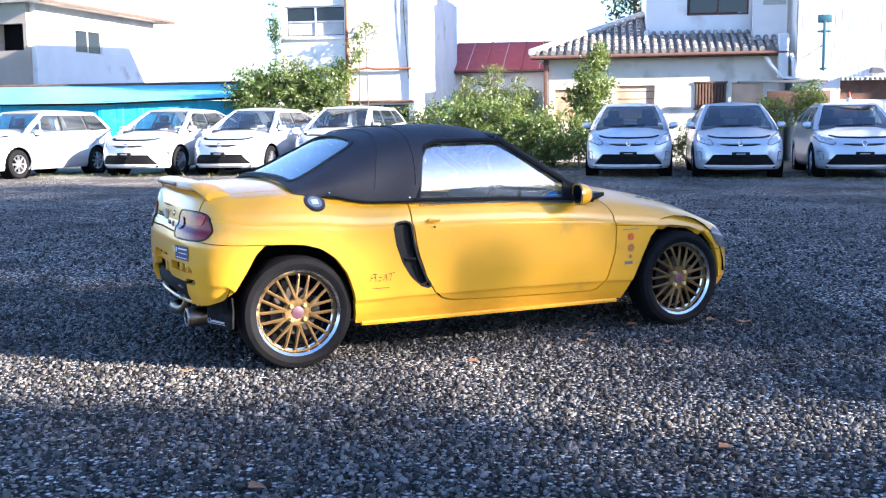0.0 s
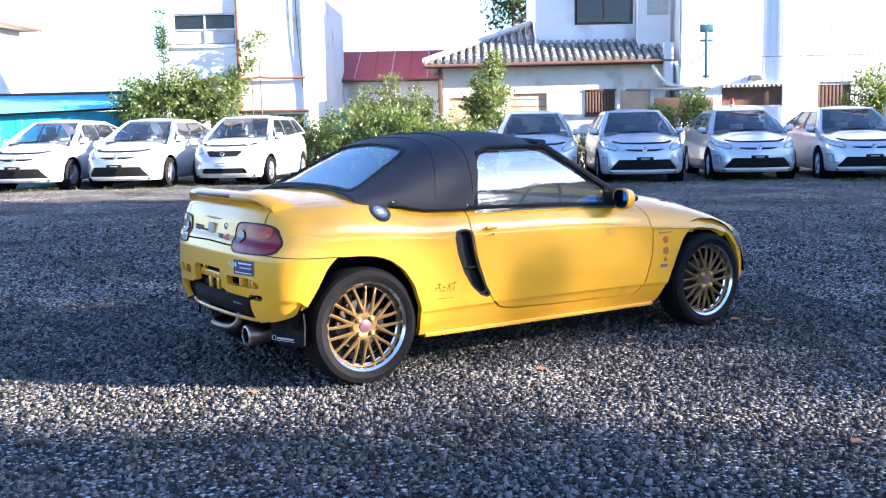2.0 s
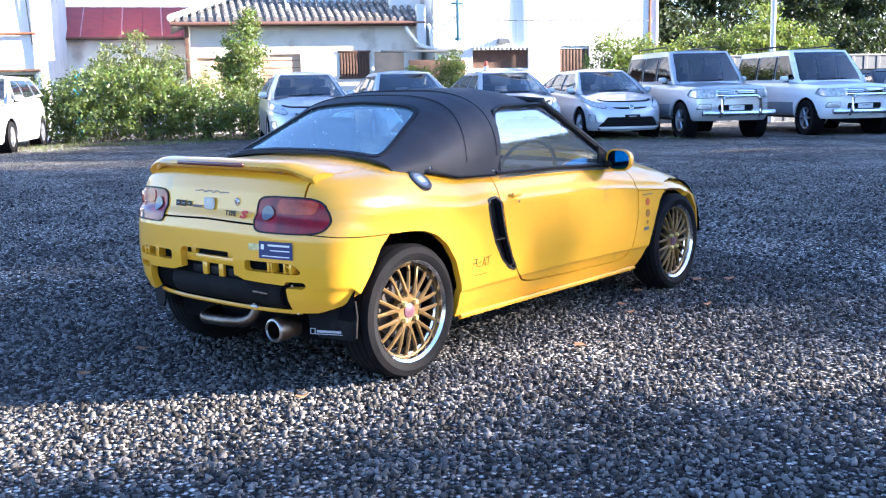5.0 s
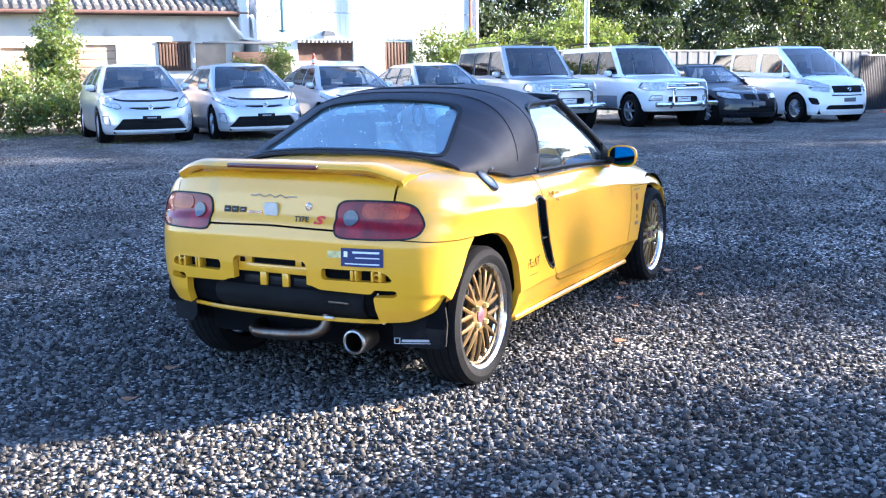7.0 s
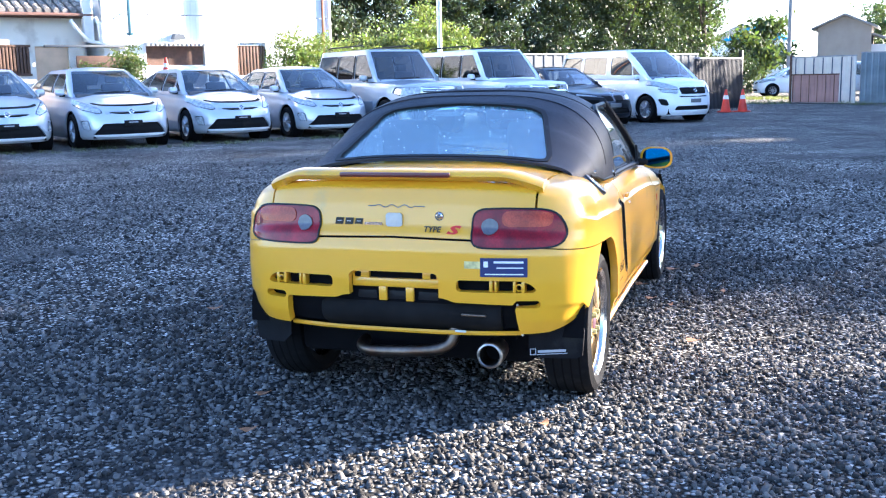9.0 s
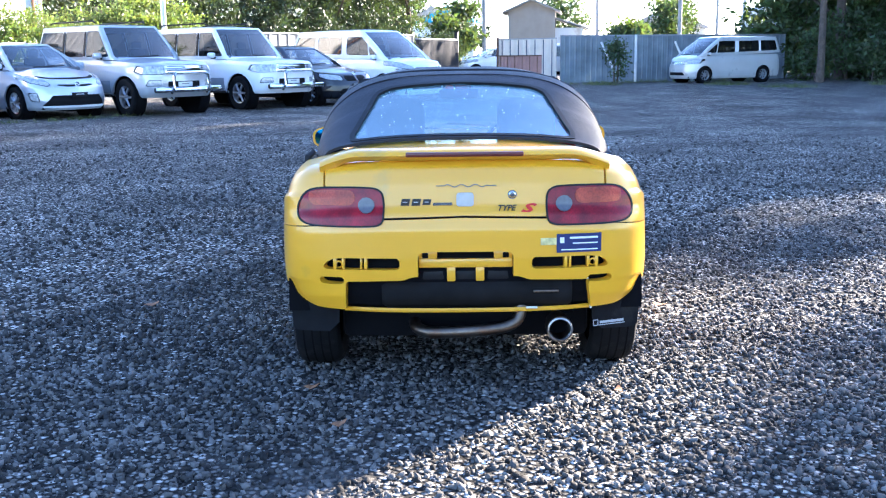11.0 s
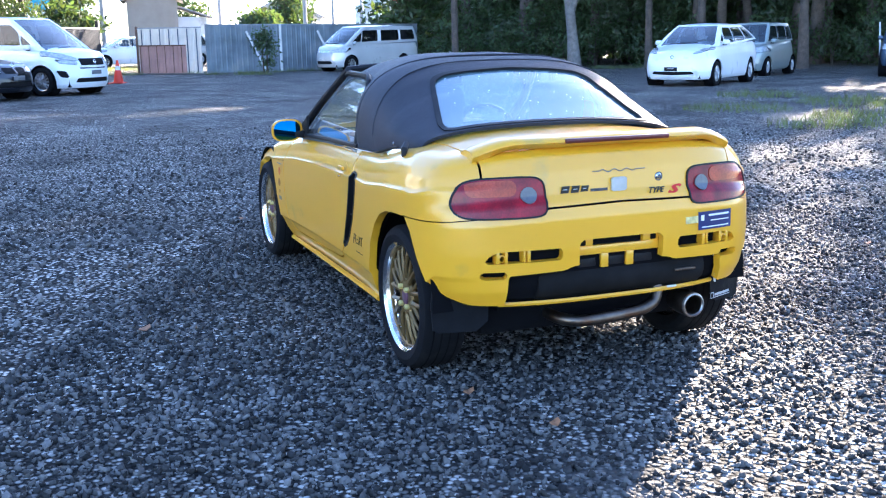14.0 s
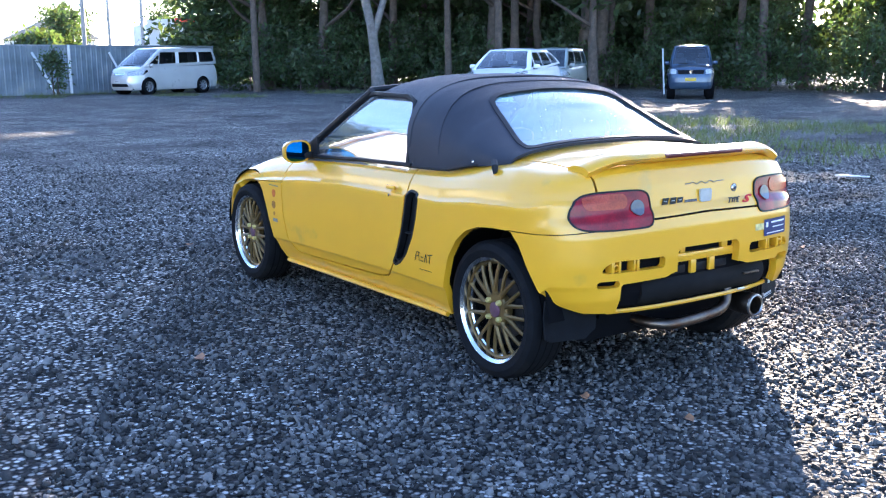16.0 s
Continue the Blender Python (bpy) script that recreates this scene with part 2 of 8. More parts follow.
# ---- materials ----
def material(name, base, rough=0.5, metal=0.0, vary=0.15, scale=3.0, fine=0.0, fine_scale=60.0, bump=0.0, bump_scale=80.0,
             coat=0.0, dirt=None, dirt_amount=0.0, dirt_scale=1.5, tint=None, island=0.0, rand=0.0, spec=0.5, cells=0.0, skew=1.0):
    """A surface with a base colour varied at two scales, stains, and a fine relief."""
    m = bpy.data.materials.new(name)
    m.use_nodes = True
    t = m.node_tree
    N, L = t.nodes, t.links
    b = N["Principled BSDF"]
    b.inputs["Roughness"].default_value, b.inputs["Metallic"].default_value = rough, metal
    b.inputs["Coat Weight"].default_value = coat
    b.inputs["Coat Roughness"].default_value = 0.04
    b.inputs["Specular IOR Level"].default_value = spec
    co = N.new("ShaderNodeTexCoord")

    def noise_node(sc, detail=4.0):
        n = N.new("ShaderNodeTexNoise")
        n.inputs["Scale"].default_value, n.inputs["Detail"].default_value = sc, detail
        L.new(co.outputs["Object"], n.inputs["Vector"])
        return n.outputs["Fac"]

    def mix(fac, a, c, blend="MIX"):
        n = N.new("ShaderNodeMix")
        n.data_type, n.blend_type = "RGBA", blend
        for sock, val in ((n.inputs[0], fac), (n.inputs[6], a), (n.inputs[7], c)):
            if isinstance(val, (int, float)):
                sock.default_value = val
            elif isinstance(val, tuple):
                sock.default_value = (*val[:3], 1)
            else:
                L.new(val, sock)
        return n.outputs[2]

    def ramp(fac, lo, hi):
        n = N.new("ShaderNodeMapRange")
        n.inputs["From Min"].default_value, n.inputs["From Max"].default_value = lo, hi
        L.new(fac, n.inputs["Value"])
        return n.outputs["Result"]
    dark = tuple(c * (1 - vary) for c in base)
    lite = tuple(min(c * (1 + vary), 1.0) for c in (tint or base))
    col = mix(ramp(noise_node(scale), 0.3, 0.7), dark, lite)
    if fine:
        col = mix(ramp(noise_node(fine_scale, 2.0), 0.35, 0.65), col, mix(fine, col, (0, 0, 0)))
    vor = None
    if cells:
        vor = N.new("ShaderNodeTexVoronoi")
        vor.inputs["Scale"].default_value = cells
        L.new(co.outputs["Object"], vor.inputs["Vector"])
        g = N.new("ShaderNodeSeparateColor")
        L.new(vor.outputs["Color"], g.inputs[0])
        v = N.new("ShaderNodeMapRange")
        v.inputs["To Min"].default_value, v.inputs["To Max"].default_value = 0.25, 2.0
        L.new(g.outputs[0], v.inputs["Value"])
        # cell edges darkened: shade between the stones put into the colour
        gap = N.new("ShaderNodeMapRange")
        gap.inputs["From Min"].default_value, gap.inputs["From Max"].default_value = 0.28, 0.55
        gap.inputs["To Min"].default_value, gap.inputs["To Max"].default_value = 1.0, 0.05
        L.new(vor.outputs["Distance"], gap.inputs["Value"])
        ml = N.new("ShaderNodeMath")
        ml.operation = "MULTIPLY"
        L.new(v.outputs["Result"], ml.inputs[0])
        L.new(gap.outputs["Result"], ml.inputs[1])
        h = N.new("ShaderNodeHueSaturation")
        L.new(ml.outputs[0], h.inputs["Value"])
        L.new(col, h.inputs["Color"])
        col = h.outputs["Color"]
    if island or rand:
        src = N.new("ShaderNodeNewGeometry").outputs["Random Per Island"] if island else N.new("ShaderNodeObjectInfo").outputs["Random"]
        h = N.new("ShaderNodeHueSaturation")
        v = N.new("ShaderNodeMapRange")
        v.inputs["To Min"].default_value, v.inputs["To Max"].default_value = 1 - (island or rand), 1 + (island or rand)
        if skew != 1.0:
            pw = N.new("ShaderNodeMath")
            pw.operation = "POWER"
            pw.inputs[1].default_value = skew
            L.new(src, pw.inputs[0])
            src = pw.outputs[0]
            v.inputs["To Min"].default_value, v.inputs["To Max"].default_value = 0.28, 0.28 + 2.6 * (island or rand)
        L.new(src, v.inputs["Value"])
        L.new(v.outputs["Result"], h.inputs["Value"])
        L.new(col, h.inputs["Color"])
        col = h.outputs["Color"]
    if dirt:
        col = mix(ramp(noise_node(dirt_scale, 8.0), 0.62 - dirt_amount, 0.72), col, dirt)
    if isinstance(col, tuple):
        b.inputs["Base Color"].default_value = (*col, 1)
    else:
        L.new(col, b.inputs["Base Color"])
    if bump:
        bn = N.new("ShaderNodeBump")
        bn.inputs["Strength"].default_value, bn.inputs["Distance"].default_value = bump, 0.01
        L.new(vor.outputs["Distance"] if vor else noise_node(bump_scale, 6.0), bn.inputs["Height"])
        bn.invert = bool(vor)
        if vor:
            bn.inputs["Distance"].default_value = 0.03
        L.new(bn.outputs["Normal"], b.inputs["Normal"])
    return m


def glass(name, tint, alpha=0.35, rough=0.02, milk=0.35, floor=0.06, rim=0.85):
    """A tinted pane: part clear, part dark gloss."""
    m = bpy.data.materials.new(name)
    m.use_nodes = True
    t = m.node_tree
    N, L = t.nodes, t.links
    for n in list(N):
        if n.type == "BSDF_PRINCIPLED":
            N.remove(n)
    out = [n for n in N if n.type == "OUTPUT_MATERIAL"][0]
    tr, gl, mx = N.new("ShaderNodeBsdfTransparent"), N.new("ShaderNodeBsdfGlossy"), N.new("ShaderNodeMixShader")
    df, mx2 = N.new("ShaderNodeBsdfDiffuse"), N.new("ShaderNodeMixShader")
    tr.inputs["Color"].default_value = (*tint, 1)
    df.inputs["Color"].default_value = (*[c * milk for c in tint], 1)
    gl.inputs["Roughness"].default_value = rough
    lw, pw, fr = N.new("ShaderNodeLayerWeight"), N.new("ShaderNodeMath"), N.new("ShaderNodeMapRange")
    pw.operation = "POWER"
    pw.inputs[1].default_value = 4.0
    L.new(lw.outputs["Facing"], pw.inputs[0])
    L.new(pw.outputs[0], fr.inputs["Value"])
    fr.inputs["To Min"].default_value, fr.inputs["To Max"].default_value = floor, rim
    L.new(df.outputs[0], mx2.inputs[1])
    L.new(tr.outputs[0], mx2.inputs[2])
    mx2.inputs[0].default_value = 1 - alpha
    L.new(fr.outputs[0], mx.inputs[0])
    L.new(mx2.outputs[0], mx.inputs[1])
    L.new(gl.outputs[0], mx.inputs[2])
    L.new(mx.outputs[0], out.inputs["Surface"])
    return m


M_YELLOW = material("yellow_paint", (0.73, 0.372, 0.008), 0.30, 0.0, 0.04, 1.5, 0.0, coat=0.6, dirt=(0.58, 0.33, 0.03), dirt_amount=-0.02, dirt_scale=5)
M_BLACK = material("black_trim", (0.008, 0.008, 0.009), 0.55, vary=0.2, bump=0.1, spec=0.25)
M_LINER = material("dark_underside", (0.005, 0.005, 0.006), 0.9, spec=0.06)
M_RUBBER = material("tyre_rubber", (0.006, 0.006, 0.007), 0.8, spec=0.15, vary=0.25, scale=20, dirt=(0.016, 0.015, 0.014), dirt_amount=0.0, dirt_scale=9, bump=0.15, bump_scale=120)
M_GOLD = material("gold_wheel_paint", (0.175, 0.108, 0.034), 0.42, 0.5, 0.12, 12, 0.1)
M_LIP = material("polished_rim", (0.75, 0.74, 0.72), 0.18, 1.0, 0.08, 30)
M_CLOTH = material("black_soft_top", (0.022, 0.022, 0.029), 0.62, vary=0.2, scale=4, fine=0.15, fine_scale=250, bump=0.25, bump_scale=300, spec=0.4)
M_CHROME = material("chrome", (0.8, 0.8, 0.8), 0.1, 1.0, 0.05, 20)
M_STEEL = material("burnt_steel", (0.17, 0.135, 0.105), 0.4, 1.0, 0.3, 12, 0.2, dirt=(0.14, 0.08, 0.05), dirt_amount=0.1, dirt_scale=14)
M_TIP = material("brushed_steel", (0.36, 0.34, 0.32), 0.38, 1.0, 0.25, 16, 0.2)
M_REDLENS = material("red_lens", (0.24, 0.004, 0.010), 0.12, vary=0.45, scale=14, fine=0.3, fine_scale=160, coat=0.15, spec=0.25)
M_ORANGELENS = material("amber_lens", (0.40, 0.050, 0.014), 0.14, vary=0.4, scale=14, fine=0.3, fine_scale=160, coat=0.15, spec=0.25)
M_GREYLENS = material("clear_lens", (0.10, 0.10, 0.105), 0.3, vary=0.25, scale=60, coat=0.3)
M_DARKRED = material("brake_strip", (0.10, 0.015, 0.012), 0.3, vary=0.2)
M_BLUE = material("blue_sticker", (0.010, 0.018, 0.10), 0.4, vary=0.1)
M_WHITE = material("white_print", (0.75, 0.75, 0.76), 0.5, vary=0.05)
M_RED = material("red_print", (0.55, 0.02, 0.02), 0.4, vary=0.1)
M_INK = material("black_print", (0.02, 0.018, 0.012), 0.5)
M_BADGE = material("worn_decal", (0.30, 0.12, 0.03), 0.5, vary=0.3, scale=40)
M_SEAT = material("dark_seat_cloth", (0.035, 0.037, 0.042), 0.9, vary=0.3, scale=30)
M_REDCLOTH = material("red_cloth", (0.42, 0.03, 0.03), 0.9, vary=0.2, scale=20)
M_MIRROR = material("blue_mirror", (0.03, 0.16, 0.36), 0.06, 1.0, 0.02)
M_GLASS = glass("clear_glass", (0.82, 0.88, 0.90), 0.12, 0.02, 0.9, 0.44, 0.72)
M_SCREEN = glass("clear_screen", (0.86, 0.92, 0.93), 0.06, 0.02, 0.9, 0.08, 0.9)
# part of the cyan milk stands in for bright sky reflected in the plastic
M_VINYL = glass("cloudy_rear_window", (0.56, 0.86, 0.94), 0.18, 0.05, 0.9, 0.27, 0.8)
M_DARKGLASS = glass("tinted_glass", (0.07, 0.08, 0.09), 0.2, 0.02, 0.3, 0.09, 0.8)
M_BADGESILVER = material("badge_silver", (0.50, 0.50, 0.47), 0.35, 0.3, 0.12, 30)
M_FLAPPRINT = material("faded_print", (0.35, 0.35, 0.36), 0.6)
M_VENT = material("grey_plastic", (0.16, 0.16, 0.165), 0.5, vary=0.2)
M_DASH = material("dash_plastic", (0.10, 0.10, 0.105), 0.7, vary=0.2)
# near-black: the shade behind the bumper is put into the muffler's colour
M_MUFFLER = material("shaded_muffler", (0.008, 0.0075, 0.0075), 0.8, 0.0, 0.3, 14, spec=0.15)
M_GHOST = material("old_glue", (0.60, 0.52, 0.22), 0.7, vary=0.3, scale=60)
M_ORANGE = material("orange_decal", (0.50, 0.10, 0.02), 0.5, vary=0.2, scale=60)
M_PIPEWHITE = material("torn_plastic", (0.6, 0.6, 0.58), 0.6)
M_CAPFACE = material("cap_face_paint", (0.20, 0.22, 0.26), 0.4, 0.2, 0.1)
M_CAPRING = material("cap_ring_paint", (0.03, 0.03, 0.034), 0.35)
M_CAPMARK = material("cap_mark_paint", (0.55, 0.66, 0.85), 0.4)

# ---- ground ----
# the cells paint in stones with shaded gaps; the dirt is dark soil
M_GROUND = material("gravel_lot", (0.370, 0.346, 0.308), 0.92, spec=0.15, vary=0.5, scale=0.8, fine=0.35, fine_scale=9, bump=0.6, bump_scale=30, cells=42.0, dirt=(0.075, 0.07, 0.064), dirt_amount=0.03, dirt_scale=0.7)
M_STONE = material("crushed_stone", (0.106, 0.099, 0.090), 0.8, vary=0.25, scale=2.0, fine=0.25, fine_scale=70, island=0.74, skew=1.8, bump=0.4, bump_scale=90, spec=0.15)


def lot_z(x, y):
    """The lot rises a little to the north and falls to the east."""
    return np.clip(0.0062 * np.maximum(np.asarray(y, float) - 6.5, 0.0) - 0.0042 * np.maximum(np.asarray(x, float) - 3.0, 0.0), -0.12, 0.09)


def on_lot(x, y, turn=0.0):
    return pose(x, y, float(lot_z(x, y)), 0, 0, turn)


def ground_z(x, y):
    return lot_z(x, y) + 0.010 * np.sin(0.9 * x + 1.0) * np.sin(0.8 * y) + 0.006 * np.sin(2.3 * x + 0.7 * y) - 0.012


xs = np.concatenate([[-900, -300, -120, -60, -30, -18], np.arange(-12, 26, 0.5), [30, 36, 45, 60, 100, 200, 400, 900]])
ys = np.concatenate([[-900, -300, -120, -60, -30, -14], np.arange(-8, 26, 0.5), [30, 36, 45, 60, 100, 200, 400, 900]])
gv = [(x, y, float(ground_z(x, y)) if abs(x) < 30 and abs(y) < 30 else float(lot_z(x, y)) - 0.012) for y in ys for x in xs]
nx_ = len(xs)
gf = [(j * nx_ + i, j * nx_ + i + 1, (j + 1) * nx_ + i + 1, (j + 1) * nx_ + i) for j in range(len(ys) - 1) for i in range(nx_ - 1)]
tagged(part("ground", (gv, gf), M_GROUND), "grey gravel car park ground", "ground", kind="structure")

rng = np.random.default_rng(7)


def scatter_stones(P, size, name, label, mat, squash=0.74):
    """Many small angular stones as one mesh; P: places; size: half widths."""
    n = len(P)
    cube = np.array([(-1, -1, -1), (1, -1, -1), (1, 1, -1), (-1, 1, -1), (-0.8, -0.8, 1), (0.8, -0.8, 1), (0.8, 0.8, 1), (-0.8, 0.8, 1)]) * 0.66
    fac = np.array([(0, 2, 1), (0, 3, 2), (4, 5, 6), (4, 6, 7), (0, 1, 5), (0, 5, 4), (1, 2, 6), (1, 6, 5), (2, 3, 7), (2, 7, 6), (3, 0, 4), (3, 4, 7)])
    a = rng.uniform(0, 2 * math.pi, n)
    el = rng.uniform(0.65, 1.35, (n, 2))
    V = cube[None] * rng.uniform(0.66, 1.28, (n, 8, 3))
    V[:, :, 0] *= el[:, :1]
    V[:, :, 1] *= el[:, 1:]
    V[:, :, 2] *= squash
    tl = rng.normal(0, 0.4, (n, 2))
    V[:, :, 2] += V[:, :, 0] * tl[:, :1] + V[:, :, 1] * tl[:, 1:]
    c, s = np.cos(a)[:, None], np.sin(a)[:, None]
    X, Y = V[:, :, 0] * c - V[:, :, 1] * s, V[:, :, 0] * s + V[:, :, 1] * c
    W = np.stack([X, Y, V[:, :, 2]], 2) * size[:, None, None] + P[:, None, :]
    F = (fac[None] + 8 * np.arange(n)[:, None, None]).reshape(-1, 3)
    me = bpy.data.meshes.new(name)
    me.vertices.add(n * 8)
    me.vertices.foreach_set("co", W.reshape(-1).astype(np.float32))
    me.loops.add(len(F) * 3)
    me.loops.foreach_set("vertex_index", F.reshape(-1).astype(np.int32))
    me.polygons.add(len(F))
    me.polygons.foreach_set("loop_start", np.arange(0, len(F) * 3, 3, dtype=np.int32))
    me.polygons.foreach_set("use_smooth", np.ones(len(F), bool))
    me.update(calc_edges=True)
    me.materials.append(mat)
    return tagged(new(name, me), label, "gravel", kind="stuff")


def stone_field(x0, x1, y0, y1, per_m2, lo, hi):
    n = int((x1 - x0) * (y1 - y0) * per_m2)
    x, y = rng.uniform(x0, x1, n), rng.uniform(y0, y1, n)
    # thinner where wheels have pressed the stones down
    worn = 0.5 + 0.5 * np.sin(2.1 * y + 0.55 * x + 1.1 * np.sin(0.9 * x + 0.4)) * np.sin(0.8 * x - 1.7 * y + 1.3 * np.sin(1.3 * y))
    ok = rng.random(n) < 1 - 0.55 * worn ** 2
    x, y = x[ok], y[ok]
    n = len(x)
    s = lo + (hi - lo) * rng.random(n) ** 2.2
    return np.stack([x, y, ground_z(x, y) + s * 0.22], 1), s


near = stone_field(-4.3, 2.4, 2.3, 7.4, 2750, 0.0052, 0.0170)
wide = stone_field(-11, 16, -2, 19, 420, 0.008, 0.023)
far_off = np.hypot(wide[0][:, 0] + 0.5, wide[0][:, 1] - 5.5)
within = (wide[0][:, 0] > -4.3) & (wide[0][:, 0] < 2.4) & (wide[0][:, 1] > 2.3) & (wide[0][:, 1] < 7.4)
keep = (rng.random(len(far_off)) < np.clip((12.5 - far_off) / 9, 0.02, 1) ** 1.7) & ~within
fields = [near, (wide[0][keep], wide[1][keep])]
scatter_stones(np.concatenate([f[0] for f in fields]), np.concatenate([f[1] for f in fields]), "gravel", "loose grey crushed stones covering the car park", M_STONE)

# ---- the yellow roadster ----
def closed_outline(half, n):
    """A plan outline from its right half, from rear middle to front middle."""
    c = smoothed(half, n)
    right = [(p[0], -p[1]) for p in c]
    left = [(p[0], p[1]) for p in reversed(c[1:-1])]
    return right + left


def wheel_tyre(R, rim, w):
    return lathe([(rim - 0.004, -w * 0.42), (rim + 0.012, -w * 0.5), (R - 0.035, -w * 0.53), (R - 0.012, -w * 0.47), (R - 0.001, -w * 0.36),
                  (R, 0), (R - 0.001, w * 0.36), (R - 0.012, w * 0.47), (R - 0.035, w * 0.53), (rim + 0.012, w * 0.5), (rim - 0.004, w * 0.42)], 48, "y")


def sport_wheel(parent, x, y, side):
    """A gold mesh-spoke wheel with a polished lip. side: -1 right, 1 left."""
    R, rim, w = 0.272, 0.203, 0.17
    out = -w * 0.5      # the outer face looks along -y before turning
    barrel = lathe([(rim - 0.004, 0.06), (rim - 0.022, 0.04), (rim - 0.030, 0.0), (rim - 0.026, out + 0.045), (rim - 0.013, out + 0.036),
                    (rim - 0.008, out + 0.014), (rim + 0.004, out + 0.004), (rim + 0.006, out + 0.012), (rim - 0.002, 0.05)], 48, "y")
    turn = Matrix.Identity(4) if side < 0 else Matrix.Rotation(math.pi, 4, "Z")
    wheel = part("wheel", moved(barrel, turn), M_LIP, parent, "gold mesh-spoke alloy wheel with polished lip")
    wheel.location = (x, y, R - 0.008)
    part("tyre", moved(wheel_tyre(R, rim, w), turn), M_RUBBER, wheel, "black low-profile tyre")
    for k in range(4):
        ring = lathe([(R + 0.0004, -0.052 + 0.032 * k), (R + 0.0004, -0.046 + 0.032 * k), (R - 0.006, -0.049 + 0.032 * k)], 48, "y", True)
        part("tread_groove", ring, M_LINER, wheel)
    # spokes: ten pairs of arms
    y0 = out + 0.030
    for k in range(10):
        a = 2 * math.pi * k / 10 + 0.1

        def at(r, da, dy):
            return (r * math.cos(a + da), y0 + dy, r * math.sin(a + da))
        arms_ = [tube([at(0.062, da * 0.36, 0.004), at(0.078, da * 0.290, 0.0), at(0.098, da * 0.228, 0.0), at(0.130, da * 0.176, 0.0), at(0.160, da * 0.152, 0.003), at(0.190, da * 0.140, 0.010)],
                      [0.0130, 0.0112, 0.0094, 0.0080, 0.0076, 0.0082], 6) for da in (-1, 1)]
        part("spoke", moved(join(*arms_), turn), M_GOLD, wheel)
    part("outer_band", moved(lathe([(0.184, y0 + 0.014), (0.184, y0 + 0.002), (0.190, y0 - 0.002), (0.196, y0 + 0.010)], 48, "y"), turn), M_GOLD, wheel)
    hub = lathe([(0.0, y0 - 0.004), (0.030, y0 - 0.004), (0.034, y0 - 0.006), (0.062, y0 - 0.004), (0.068, y0 + 0.004), (0.066, y0 + 0.03)], 32, "y")
    part("hub_plate", moved(hub, turn), M_GOLD, wheel)
    cap = lathe([(0.0, y0 - 0.010), (0.026, y0 - 0.010), (0.030, y0 - 0.008), (0.031, y0 - 0.002)], 24, "y")
    part("centre_cap", moved(cap, turn), M_CAP, wheel, "faded purple centre cap")
    for k in range(4):
        a = math.pi / 4 + k * math.pi / 2
        nut = lathe([(0.0, y0 - 0.022), (0.008, y0 - 0.022), (0.011, y0 - 0.018), (0.0115, y0 - 0.004)], 6, "y")
        part("lug_nut", moved(moved(nut, (0.046 * math.cos(a), 0, 0.046 * math.sin(a))), turn), M_NUT, wheel, "pale yellow lug nut")
    disc = lathe([(0.03, 0.0), (0.115, 0.0), (0.115, 0.012), (0.03, 0.012)], 32, "y", True)
    part("brake_disc", moved(disc, turn), M_DISC, wheel, "rusty brake disc")
    part("caliper", moved(box(0.07, 0.125, -0.02, 0.03, -0.05, 0.06, 0.01), turn), M_BLACK, wheel)
    back = lathe([(0.0, 0.03), (0.17, 0.03), (0.178, 0.05)], 32, "y")
    part("wheel_back", moved(back, turn), M_LINER, wheel)
    return wheel


M_CAP = material("faded_cap", (0.10, 0.042, 0.062), 0.45, vary=0.3, scale=40)
M_DISC = material("brake_disc_iron", (0.035, 0.028, 0.024), 0.6, 0.3, 0.3, 20)
M_NUT = material("pale_nut", (0.60, 0.48, 0.16), 0.3, 0.3)
CAR = pose(-0.98, 5.355, 0, 0, 0, 27.3)
roadster = thing("roadster", "small yellow two-seat convertible with black soft top parked on gravel", "car", CAR)

HALF = [(-0.500, 0), (-0.497, 0.20), (-0.482, 0.38), (-0.445, 0.53), (-0.36, 0.632), (-0.22, 0.680), (0.0, 0.692), (0.3, 0.684),
        (0.6, 0.670), (1.2, 0.666), (1.8, 0.672), (2.2, 0.680), (2.42, 0.672), (2.56, 0.645), (2.66, 0.575), (2.735, 0.44), (2.785, 0.22), (2.80, 0)]
z_edge = table([(-0.6, 0.775), (-0.42, 0.79), (-0.3, 0.808), (-0.1, 0.820), (0.1, 0.806), (0.35, 0.772), (0.6, 0.764), (1.2, 0.752), (1.6, 0.732),
                (1.8, 0.708), (2.0, 0.690), (2.2, 0.660), (2.4, 0.612), (2.55, 0.556), (2.68, 0.490), (2.9, 0.43)])
z_mid = table([(-0.6, 0.835), (-0.42, 0.845), (-0.2, 0.862), (0.1, 0.872), (0.6, 0.85), (1.2, 0.83), (1.72, 0.795), (2.0, 0.770), (2.25, 0.722),
               (2.45, 0.660), (2.6, 0.595), (2.7, 0.535), (2.8, 0.46), (2.9, 0.43)])


def car_top(x, y):
    u = np.clip(np.abs(y) / 0.58, 0, 1.15)
    return z_mid(x) + (z_edge(x) - z_mid(x)) * u ** 3.0


